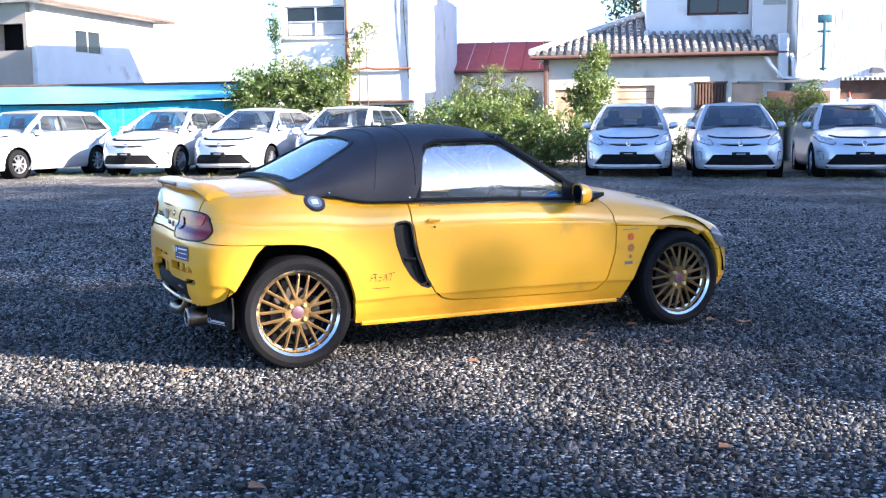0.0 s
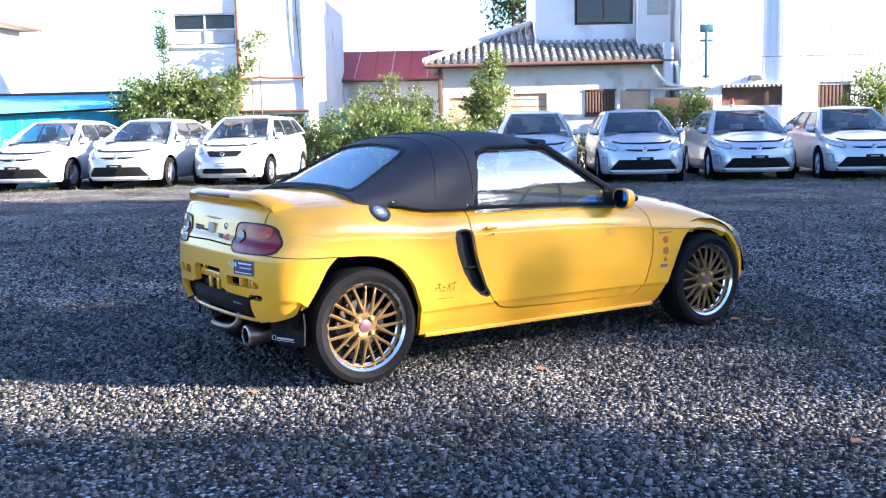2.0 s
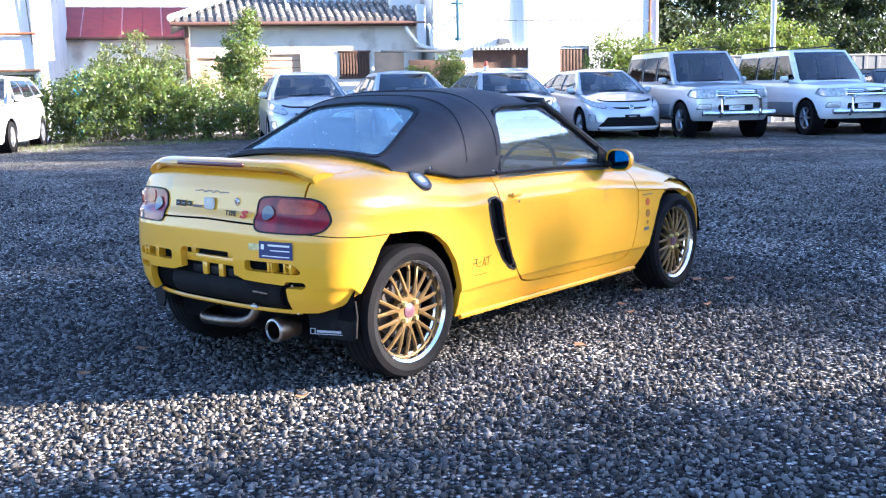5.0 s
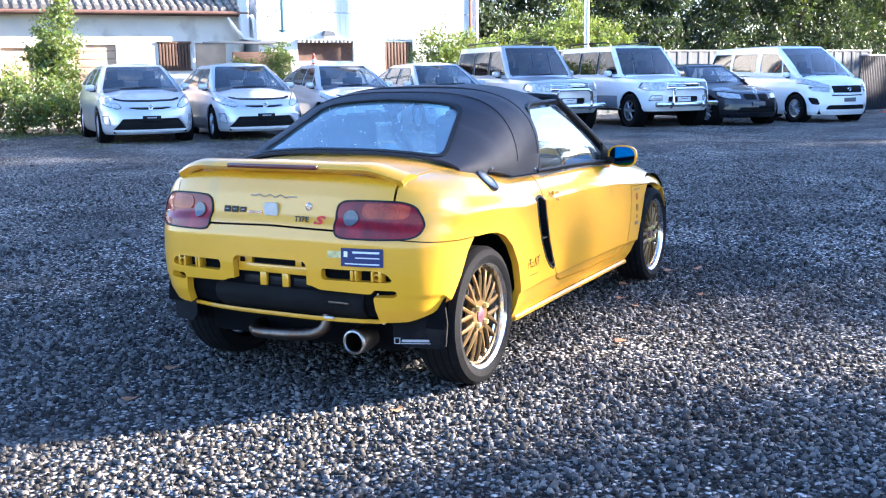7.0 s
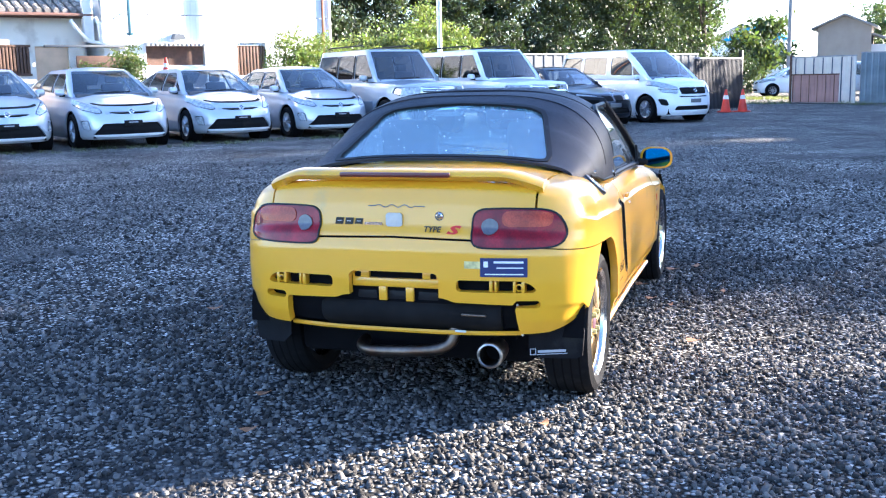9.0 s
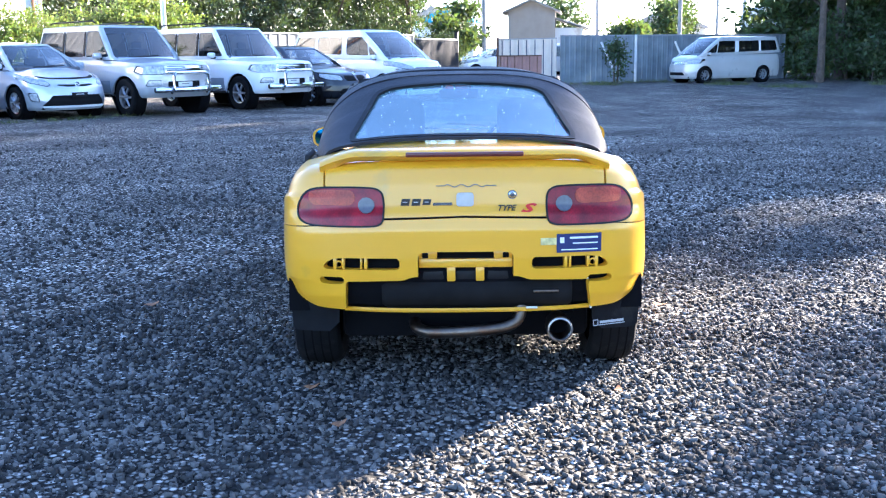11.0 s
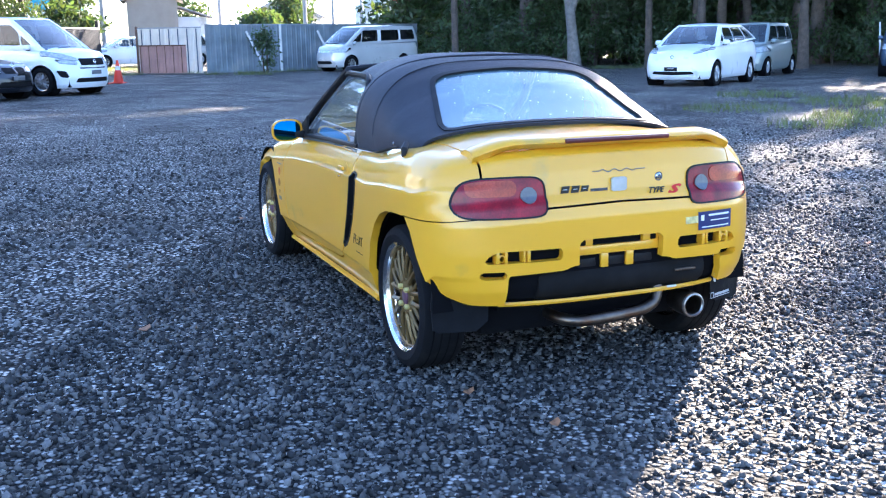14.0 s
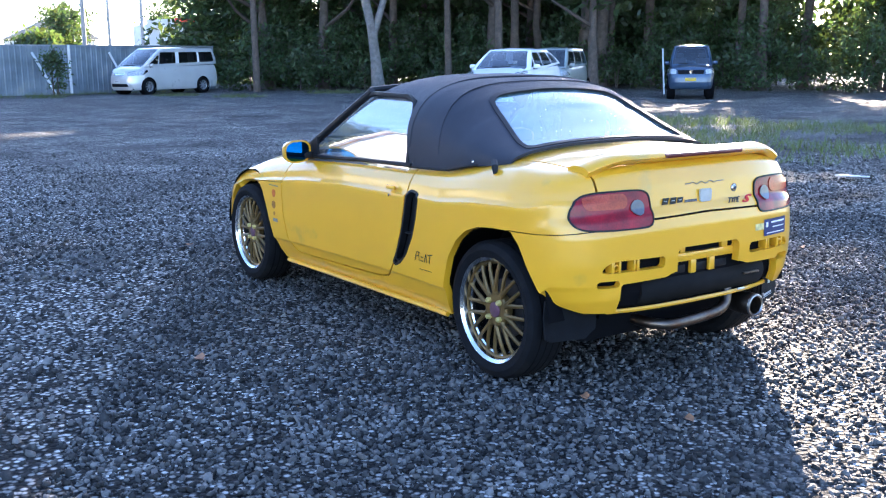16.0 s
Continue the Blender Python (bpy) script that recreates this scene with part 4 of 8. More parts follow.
part("screen_header", tube([(1.19, y, 1.092 - 0.02 * (y / 0.5) ** 2) for y in np.linspace(-0.48, 0.48, 9)], 0.018, 8), M_BLACK, roadster)
part("cowl", prism([(1.66, 0.70), (1.80, 0.745), (1.80, 0.765), (1.70, 0.76)], -0.56, 0.56), M_BLACK, roadster, "black cowl")
for y in (-0.36, 0.10):
    part("wiper", tube([(1.76, y, 0.795), (1.72, y + 0.2, 0.810), (1.68, y + 0.42, 0.83)], 0.006, 6), M_BLACK, roadster)
# cabin
part("cabin_tub", join(box(0.50, 1.72, -0.56, 0.56, 0.20, 0.26), box(0.46, 0.52, -0.58, 0.58, 0.2, 0.80), box(1.68, 1.72, -0.58, 0.58, 0.2, 0.72)), M_LINER, roadster, "dark cabin tub")
part("dashboard", box(1.36, 1.70, -0.555, 0.555, 0.56, 0.745, 0.05, 3), M_DASH, roadster, "grey dashboard")
wheel_ring = lathe([(0.168, -0.012), (0.18, 0.0), (0.168, 0.012), (0.156, 0.0)], 28, "x", True)
part("steering_wheel", moved(join(wheel_ring, box(-0.012, 0.02, -0.16, 0.16, -0.02, 0.02, 0.008), box(-0.02, 0.12, -0.03, 0.03, -0.03, 0.03, 0.01)), Matrix.Translation((1.30, -0.30, 0.72)) @ Matrix.Rotation(0.45, 4, "Y")), M_BLACK, roadster)
for y in (-0.29, 0.29):
    seat = part("seat", box(0.66, 1.14, y - 0.23, y + 0.23, 0.28, 0.42, 0.05, 3), M_SEAT, roadster, "dark bucket seat")
    backr = moved(box(-0.06, 0.06, -0.21, 0.21, 0.0, 0.46, 0.05, 3), Matrix.Translation((0.66, y, 0.36)) @ Matrix.Rotation(-0.22, 4, "Y"))
    part("backrest", backr, M_SEAT, seat)
    part("headrest", moved(box(-0.05, 0.05, -0.13, 0.13, 0.0, 0.22, 0.05, 3), Matrix.Translation((0.56, y, 0.80)) @ Matrix.Rotation(-0.15, 4, "Y")), M_SEAT, seat)
for s in (-1, 1):
    part("door_card", box(0.62, 1.66, s * 0.585 - 0.012, s * 0.585 + 0.012, 0.40, 0.752, 0.008), M_DASH, roadster, "grey inner door panel")
part("rear_view_mirror", box(1.16, 1.19, -0.10, 0.10, 0.985, 1.035, 0.012), M_BLACK, roadster)
part("cushion", box(0.585, 0.665, -0.520, -0.400, 0.765, 0.925, 0.03, 3), M_REDCLOTH, roadster, "red cushion behind the seat")
part("cabin_tag", box(1.14, 1.15, -0.06, 0.02, 1.035, 1.06, 0.004), M_RED, roadster, "small red tag by the mirror")

# spoiler
sp, sf = [], []
for i, y in enumerate(np.linspace(-0.515, 0.515, 41)):
    u = abs(y) / 0.515
    lift = 0.040 * (1 - max(0, (u - 0.72) / 0.28) ** 1.6)
    zc = 0.833 + lift - 0.006 * u
    xb = -0.455 + 0.075 * u ** 3
    base_h = 0.027 + 0.014 * max(0, (u - 0.80) / 0.20)
    wdt = 0.125 - 0.02 * u
    prof = [(0, 0), (0.02, 0.010), (0.06, 0.015), (wdt, 0.006), (wdt, -0.004), (0.07, -base_h * 0.9), (0.02, -base_h), (-0.004, -0.008)]
    for px, pz in prof:
        sp.append((xb + px, y, zc + pz))
for i in range(40):
    for k in range(8):
        sf.append((i * 8 + k, i * 8 + (k + 1) % 8, (i + 1) * 8 + (k + 1) % 8, (i + 1) * 8 + k))
sf += [tuple(range(8)), tuple(40 * 8 + k for k in range(7, -1, -1))]
spoiler = part("spoiler", (sp, sf), M_YELLOW, roadster, "yellow boot spoiler", 50)
part("brake_light", box(-0.463, -0.445, -0.205, 0.205, 0.858, 0.875, 0.005), M_DARKRED, spoiler, "dark red brake light strip")

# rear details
# near-black block added in place of the shade inside the bumper
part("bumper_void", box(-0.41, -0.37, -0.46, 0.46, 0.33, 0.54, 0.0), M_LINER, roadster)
part("lower_lip", tube([(-0.452 + 0.05 * (abs(y) / 0.44) ** 3, y, 0.309) for y in np.linspace(-0.445, 0.435, 13)], 0.0085, 6), M_YELLOW, roadster, "yellow bumper lip")
holder = part("plate_holder", join(box(-0.470, -0.450, -0.166, 0.166, 0.468, 0.500, 0.004), box(-0.468, -0.453, -0.066, -0.036, 0.418, 0.47, 0.003), box(-0.468, -0.453, 0.036, 0.066, 0.418, 0.47, 0.003),
                                   box(-0.470, -0.450, -0.166, -0.100, 0.498, 0.529, 0.004), box(-0.470, -0.450, 0.100, 0.166, 0.498, 0.529, 0.004)), M_YELLOW, roadster, "bare yellow number plate bracket")
for y in (-0.142, 0.142):
    # dark raised block drawn for the shaded hole
    part("bolt_hole", box(-0.4725, -0.469, y - 0.011, y + 0.011, 0.503, 0.522, 0.003), M_LINER, holder)
for y in (-0.115, 0.0, 0.115):
    part("crash_box", box(-0.452, -0.42, y - 0.044, y + 0.044, 0.416, 0.462, 0.010), M_BLACK, roadster, "dark grey bumper mount")
for s in (-1, 1):
    for y, w in ((0.352, 0.006), (0.368, 0.004), (0.432, 0.005), (0.462, 0.006)):
        part("slot_web", box(-0.480 + 0.12 * (y - 0.35), -0.430, s * y - w, s * y + w, 0.467, 0.506, 0.002), M_YELLOW, roadster)
    part("tow_ring", moved(lathe([(0.009, -0.004), (0.014, 0.0), (0.009, 0.004)], 16, "x", True), (-0.464, s * 0.448, 0.484)), M_YELLOW, roadster)
part("torn_edge", tube([(-0.424, -0.450, 0.305), (-0.428, -0.445, 0.34), (-0.432, -0.440, 0.38), (-0.436, -0.434, 0.42)], [0.004, 0.006, 0.003, 0.004], 5), M_PIPEWHITE, roadster, "white torn plastic edge")
part("torn_flake", box(-0.462, -0.456, -0.255, -0.215, 0.314, 0.322, 0.002), M_PIPEWHITE, roadster)
part("muffler", moved(lathe([(0.0, -0.36), (0.055, -0.36), (0.066, -0.34), (0.066, 0.30), (0.055, 0.32), (0.0, 0.32)], 24, "y"), (-0.395, -0.02, 0.375)), M_MUFFLER, roadster, "steel muffler painted near-black for the shade behind the bumper opening")
part("clamp", box(-0.47, -0.44, -0.33, -0.24, 0.375, 0.383, 0.003), M_STEEL, roadster)
part("exhaust_pipe", tube([tuple(q) for q in smoothed([(-0.16, 0.19, 0.232), (-0.34, 0.185, 0.224), (-0.415, 0.14, 0.220), (-0.432, 0.06, 0.222), (-0.436, -0.08, 0.232), (-0.432, -0.155, 0.246), (-0.42, -0.195, 0.280), (-0.40, -0.205, 0.37)], 6)], 0.022, 12), M_STEEL, roadster, "bent steel exhaust pipe")
tip = lathe([(0.036, 0.0), (0.042, -0.002), (0.047, 0.006), (0.047, 0.07), (0.042, 0.11), (0.036, 0.11), (0.036, 0.02), (0.036, 0.0)], 28, "x", False)
part("exhaust_tip", moved(tip, (-0.452, -0.337, 0.233)), M_STEEL, roadster, "round steel exhaust tip")
part("tip_ring", moved(lathe([(0.036, 0.0), (0.0395, -0.005), (0.045, -0.003), (0.0475, 0.004)], 28, "x"), (-0.453, -0.337, 0.233)), M_TIP, roadster, "bright rolled edge of the exhaust tip")
part("tip_bore", moved(lathe([(0, 0.08), (0.04, 0.08)], 20, "x"), (-0.452, -0.337, 0.233)), M_LINER, roadster)


def on_tail(y, z, lift=0.004):
    """A point on the tail's surface."""
    q = np.array(SKIN[0])
    sel = q[(q[:, 0] < -0.2)]
    i = np.argmin(np.hypot(sel[:, 1] - y, sel[:, 2] - z))
    near = sel[np.argsort(np.hypot(sel[:, 1] - y, sel[:, 2] - z))[:4]]
    return near[:, 0].min() - lift


def tail_text(body, size, y, z, mat, name, label, shear=0.0, bold=0.0, wide=1.0):
    vf = text_mesh(body, size, name, shear, bold)
    x = on_tail(y, z, 0.003)
    m = Matrix(((0, 0, -1, x), (-wide, 0, 0, y), (0, 1, 0, z), (0, 0, 0, 1)))
    return part(name, moved(vf, m), mat, roadster, label, 0)


def side_text(body, size, x, z, s, mat, name, label, shear=0.0, wide=1.0):
    vf = text_mesh(body, size, name, shear, -0.0006)
    m = Matrix(((-s * wide, 0, 0, x), (0, 0, s, s * 0.6815), (0, 1, 0, z), (0, 0, 0, 1)))
    return part(name, moved(vf, m), mat, roadster, label, 0)


badge = rounded(-0.030, 0.030, 0.686, 0.734, 0.010)
xb = on_tail(0, 0.70)
part("emblem", prism(badge, xb - 0.004, xb + 0.004, "yz"), M_BADGESILVER, roadster, "silver maker's badge")
part("script_bar", tube([(on_tail(y, 0.757, 0.002), y, 0.757 + 0.0045 * math.sin(y * 130) * (abs(y) < 0.075)) for y in np.linspace(-0.11, 0.10, 60)], 0.0016, 4), M_VENT, roadster, "thin grey script badge")
part("boot_lock", moved(lathe([(0, 0), (0.008, 0.0), (0.012, 0.004), (0.016, 0.004), (0.016, 0.012)], 18, "x"), (on_tail(-0.165, 0.73, 0.007), -0.165, 0.725)), M_CHROME, roadster, "round boot lock")
for k, (a, b, z0, z1) in enumerate(((0.196, 0.226, 0.690, 0.714), (0.158, 0.188, 0.690, 0.714), (0.122, 0.150, 0.692, 0.712))):
    xk = on_tail((a + b) / 2, 0.70, 0.003)
    bd = part("model_badge", prism([(a, z0), (b, z0), (b - 0.005, z1), (a - 0.005, z1)], xk, xk + 0.002, "yz"), M_INK, roadster, "dark badge bar with pale stripe")
    part("badge_stripe", prism([(a + 0.006, (z0 + z1) / 2 - 0.001), (b - 0.008, (z0 + z1) / 2 - 0.001), (b - 0.009, (z0 + z1) / 2 + 0.0015), (a + 0.005, (z0 + z1) / 2 + 0.0015)], xk - 0.001, xk, "yz"), M_BADGESILVER, bd)
part("badge_strip", prism([(0.045, 0.690), (0.112, 0.690), (0.112, 0.700), (0.045, 0.700)], on_tail(0.08, 0.695, 0.003), on_tail(0.08, 0.695) + 0.002, "yz"), M_CHROME, roadster)
tail_text("TYPE", 0.028, -0.142, 0.680, M_INK, "type_badge", "dark TYPE lettering", 0.3, 0.0008)
tail_text("S", 0.042, -0.212, 0.678, M_RED, "type_badge", "red letter S", 0.4, 0.0018, 1.9)


def tail_quad(y0, y1, z0, z1, lift):
    V = [(on_tail(y, z, lift), y, z) for z in (z0, z1) for y in np.linspace(y0, y1, 6)]
    return V, [(i, i + 1, i + 7, i + 6) for i in range(5)]
sticker = part("sticker", tail_quad(-0.478, -0.318, 0.522, 0.588, 0.003), M_BLUE, roadster, "blue dealer sticker with white print")
part("print_line", tail_quad(-0.465, -0.365, 0.570, 0.577, 0.0042), M_WHITE, sticker)
part("print_line", tail_quad(-0.465, -0.375, 0.552, 0.556, 0.0042), M_WHITE, sticker)
part("print_line", tail_quad(-0.465, -0.335, 0.530, 0.534, 0.0042), M_WHITE, sticker)
part("print_mark", tail_quad(-0.345, -0.330, 0.556, 0.576, 0.0042), M_WHITE, sticker)
part("old_sticker", tail_quad(-0.318, -0.262, 0.550, 0.575, 0.0025), M_GHOST, roadster, "pale remains of an old sticker")
for s in (-1, 1):
    strokes = [((0.355, 0.388), (0.368, 0.426)), ((0.362, 0.407), (0.384, 0.410)), ((0.388, 0.390), (0.384, 0.424)), ((0.398, 0.392), (0.414, 0.392)), ((0.404, 0.408), (0.418, 0.409)),
               ((0.426, 0.390), (0.440, 0.424)), ((0.440, 0.424), (0.446, 0.390)), ((0.452, 0.422), (0.488, 0.428)), ((0.470, 0.424), (0.464, 0.390)), ((0.374, 0.426), (0.394, 0.424))]
    for (x0, z0), (x1, z1) in strokes:
        fx = lambda x: 0.85 - x if s > 0 else x
        part("decal_stroke", prism([(fx(x0), z0 - 0.002), (fx(x1), z1 - 0.002), (fx(x1) + 0.003, z1 + 0.002), (fx(x0) + 0.003, z0 + 0.002)], s * 0.6800, s * 0.6815), M_INK, roadster)
    part("decal_underline", moved(box(0.37, 0.46, -0.0006, 0.0006, 0.355, 0.3575), (0, s * 0.6808, 0)), M_INK, roadster)
    def side_disc(x, z, r, mat):
        part("round_decal", moved(lathe([(0, 0.0), (r, 0.0), (r, 0.003)], 20, "y") if s < 0 else flip_y(lathe([(0, 0.0), (r, 0.0), (r, 0.003)], 20, "y")), (x, s * (0.6712 if z > 0.5 else 0.6742), z)), mat, roadster, "small round decal")
    side_disc(1.905, 0.523, 0.021, M_ORANGE)
    side_disc(1.905, 0.462, 0.021, M_BADGE)
    side_disc(1.900, 0.415, 0.011, M_BADGE)
    part("decal_strip", moved(box(1.862, 1.915, -0.0008, 0.0008, 0.372, 0.390), (0, s * 0.6745, 0)), M_VENT, roadster)
    part("decal_strip", moved(box(1.850, 1.955, -0.0008, 0.0008, 0.562, 0.567), (0, s * 0.6702, 0)), M_VENT, roadster)
# fuel lid on the right, soft top knob on the left
NSKIN = normals_of(*SKIN)
i_cap = int(np.argmin(np.linalg.norm(SKIN[0][:, :3] - np.array([0.118, -0.620, 0.787]), axis=1)))
n_cap = Vector(NSKIN[i_cap])
n_cap = (n_cap if n_cap.z > 0 else -n_cap).normalized()
fl_m = Matrix.Translation(Vector(SKIN[0][i_cap][:3]) - n_cap * 0.003) @ n_cap.to_track_quat("Z", "Y").to_matrix().to_4x4() @ Matrix.Scale(1.12, 4)
cap = part("fuel_cap", moved(lathe([(0, 0.006), (0.038, 0.006), (0.046, 0.005), (0.048, -0.01)], 32, "z"), fl_m), M_CAPFACE, roadster, "round silver fuel cap with dark ring")
part("cap_ring", moved(lathe([(0.032, 0.0062), (0.034, 0.0078), (0.046, 0.0070), (0.049, 0.0)], 32, "z"), fl_m), M_CAPRING, cap)
part("cap_mark", moved(box(-0.016, 0.014, -0.014, 0.014, 0.005, 0.0085, 0.002), fl_m), M_CAPMARK, cap)
part("tonneau_knob", tube([(0.06, 0.592, 0.832), (0.03, 0.612, 0.815), (0.02, 0.618, 0.790)], [0.012, 0.014, 0.008], 8), M_BLACK, roadster, "black soft top strap end")
part("aerial_base", moved(lathe([(0.0, 0.02), (0.012, 0.016), (0.016, 0.0)], 12, "z"), (1.80, -0.40, 0.745)), M_BLACK, roadster)

# ---- the other parked cars ----
def paint(name, base, metal=0.5, rough=0.32):
    return material(name, base, rough, metal, 0.06, 1.5, coat=0.7, dirt=tuple(c * 0.75 for c in base), dirt_amount=0.0, dirt_scale=3)


M_SILVER = paint("silver_paint", (0.56, 0.585, 0.62), 0.35, 0.28)
M_SILVER2 = paint("warm_silver_paint", (0.50, 0.52, 0.54), 0.35, 0.28)
M_WHITECAR = paint("white_car_paint", (0.84, 0.85, 0.86), 0.0)
M_PEARL = paint("pale_champagne_paint", (0.62, 0.62, 0.60), 0.3)
M_NAVY = paint("dark_blue_paint", (0.005, 0.007, 0.013), 0.3)
M_GREENGREY = paint("grey_green_paint", (0.34, 0.38, 0.36), 0.3)
M_SLATE = paint("slate_blue_paint", (0.05, 0.08, 0.13), 0.3)
M_LENS = material("head_lamp_lens", (0.50, 0.52, 0.53), 0.1, 0.1, 0.35, 18, 0.3, 40, coat=0.8)
M_GRILLE = material("black_grille", (0.008, 0.008, 0.009), 0.7, spec=0.12)
M_PLATEDARK = material("dark_plate", (0.012, 0.012, 0.013), 0.6, spec=0.15)
M_PLATEPRINT = material("grey_print", (0.42, 0.43, 0.44), 0.5)
M_PLATEWHITE = material("white_plate", (0.70, 0.71, 0.70), 0.45)
M_PLATEYELLOW = material("yellow_plate", (0.62, 0.42, 0.02), 0.45)
M_CARGLASS = glass("car_glass", (0.46, 0.54, 0.62), 0.06, 0.02, 0.3, 0.10, 0.8)
M_CLADDING = material("grey_cladding", (0.20, 0.22, 0.25), 0.5)
M_ALLOY = material("alloy_rim", (0.55, 0.56, 0.58), 0.3, 0.9, 0.1, 20)


def rrect(xr, xf, hw, r, ns=10, nc=5, front_bow=0.0):
    """A round-cornered rectangle seen from above, with a counter 0..4 round its four sides: front, left, rear, right."""
    out = []
    for side in range(4):
        for k in range(ns + nc):
            u = (k + 0.5) / (ns + nc)
            a = side + u
            e = min(u, 1 - u) * (ns + nc) / nc * 2       # below 1 on the corner arcs
            lin = -1 + 2 * u
            if side == 0:
                x, y = xf, lin * hw
            elif side == 1:
                x, y = (xf + xr) / 2 - lin * (xf - xr) / 2, hw
            elif side == 2:
                x, y = xr, -lin * hw
            else:
                x, y = (xf + xr) / 2 + lin * (xf - xr) / 2, -hw
            x += -front_bow * (y / hw) ** 2 if side == 0 else 0
            # pull the corner in
            cx, cy = max(abs(x - (xf + xr) / 2) - ((xf - xr) / 2 - r), 0), max(abs(y) - (hw - r), 0)
            d = math.hypot(cx, cy)
            if cx > 1e-9 and cy > 1e-9 and d > r > 0:
                sx, sy = math.copysign(1, x - (xf + xr) / 2), math.copysign(1, y)
                x, y = (xf + xr) / 2 + sx * ((xf - xr) / 2 - r + cx * r / d), sy * (hw - r + cy * r / d)
            out.append((x, y, a))
    return out


def spoked_wheel(parent, x, y, side, R, rim_r, w, spokes, rim_mat):
    turn = Matrix.Identity(4) if side < 0 else Matrix.Rotation(math.pi, 4, "Z")
    out = -w * 0.5
    rim = lathe([(rim_r, out + 0.01), (rim_r - 0.02, out + 0.02), (rim_r - 0.03, out + 0.06), (rim_r - 0.03, 0.08)], 24, "y")
    arms = [rim, lathe([(0, out + 0.018), (0.05, out + 0.016), (0.06, out + 0.03)], 12, "y")]
    for k in range(spokes):
        a = 2 * math.pi * k / spokes
        arms.append(tube([(0.04 * math.cos(a), out + 0.025, 0.04 * math.sin(a)), ((rim_r - 0.02) * math.cos(a), out + 0.03, (rim_r - 0.02) * math.sin(a))], [0.028, 0.02], 4))
    wheel = part("wheel", moved(join(*arms), turn), rim_mat, parent, "alloy wheel")
    wheel.location = (x, y, R - 0.005)
    part("tyre", moved(lathe([(rim_r - 0.005, out * 0.9), (rim_r + 0.01, out), (R - 0.03, out * 1.04), (R - 0.004, out * 0.8), (R, 0), (R - 0.004, -out * 0.8), (R - 0.03, -out), (rim_r, -out)], 28, "y"), turn), M_RUBBER, wheel)
    part("wheel_back", moved(lathe([(0, 0.0), (rim_r, 0.0)], 16, "y"), turn), M_LINER, wheel)


def parked_car(name, label, m, s, group="parked cars"):
    """A car from its measures: x runs back from the front bumper (negative), y to its left."""
    L, hw = s["length"], s["width"] / 2
    car = thing(name, label, s.get("category", "car"), m, group)
    fb, rb = s.get("front_bow", 0.28), s.get("rear_bow", 0.15)
    half = [(-L, 0), (-L + 0.02, hw * 0.5), (-L + rb * 0.6, hw * 0.82), (-L + rb + 0.12, hw * 0.955), (-L + 0.9, hw), (-L * 0.5, hw), (-1.0, hw * 0.995), (-0.62, hw * 0.965),
            (-fb - 0.08, hw * 0.86), (-fb * 0.55, hw * 0.66), (-fb * 0.2, hw * 0.36), (0, 0)]
    ze, zm = table([(x, z) for x, z in reversed(s["edge"])]), table([(x, z) for x, z in reversed(s["mid"])])

    def top(x, y):
        u = np.clip(np.abs(y) / (hw - 0.12), 0, 1.1)
        return zm(x) + (ze(x) - zm(x)) * u ** 2.6
    gc = s.get("clearance", 0.17)
    bottom = table([(-L - 1, gc + 0.08), (-L + 0.5, gc + 0.04), (-L + 0.9, gc), (1, gc)])
    side_w = s.get("side", [(0, 0.07), (0.08, 0.025), (0.3, 0.0), (0.55, 0.004), (0.72, 0.012), (0.76, 0.022), (0.9, 0.045), (1, 0.09)])
    walls = (side_w, [(0, 0.08), (0.1, 0.03), (0.35, 0.0), (0.7, 0.02), (1, 0.09)], s.get("nose", [(0, 0.09), (0.1, 0.03), (0.3, 0.0), (0.55, 0.012), (0.75, 0.05), (0.9, 0.12), (1, 0.20)]))
    skin = ring_body(closed_outline(half, 7), (-L + 0.8, -0.8), walls, bottom, top, 24, 8, s.get("inset", 0.16))
    R = s["tyre"]
    axles = (-s["front_axle"], -s["front_axle"] - s["wheelbase"])
    arch = either(*[lambda V, ax=ax: R + 0.055 - np.hypot(V[:, 0] - ax, (V[:, 2] - R) * 1.0) for ax in axles])
    arch_f = both(arch, lambda V: np.abs(V[:, 1]) - 0.4)
    fronts = s.get("front", [])
    holes = []
    for nm, poly, mat_, lift, lab in fronts:
        f = both(lambda V, p=poly: inside(p, 1, 2)(np.concatenate([V[:, :1], np.abs(V[:, 1:2]), V[:, 2:]], 1)), lambda V: V[:, 0] + 0.95)
        holes.append((nm, f, mat_, lift, lab, min(q[0] for q in poly) > 0.05))
    body = clip(skin, outside(arch_f))
    shell = body
    for h in holes:
        shell = clip(shell, outside(h[1], 0.011 if "lamp" in h[0] else 0.004))
    # the bonnet's shut line
    xh = s["cowl"]
    seam = s.get("seam")
    part("body", plate(shell, 0.03), s["paint"], car)
    if seam:
        line = clip(clip(skin, lambda V: 0.016 - np.abs(V[:, 2] - np.interp(np.abs(V[:, 1]), [0, hw * 0.5, hw * 0.8], seam))), lambda V: V[:, 0] + 0.9)
        line = clip(line, lambda V: hw * 0.84 - np.abs(V[:, 1]))
        part("bonnet_gap", plate(line, 0.003, 0.004), M_GRILLE, car)
    for nm, f, mat_, lift, lab, two in holes:
        for sgn in ((-1, 1) if two else (0,)):
            pc = clip(body, f)
            if sgn:
                pc = clip(pc, lambda V: sgn * V[:, 1])
            if len(pc[1]):
                part(nm, plate(pc, 0.03, lift), mat_, car, lab)
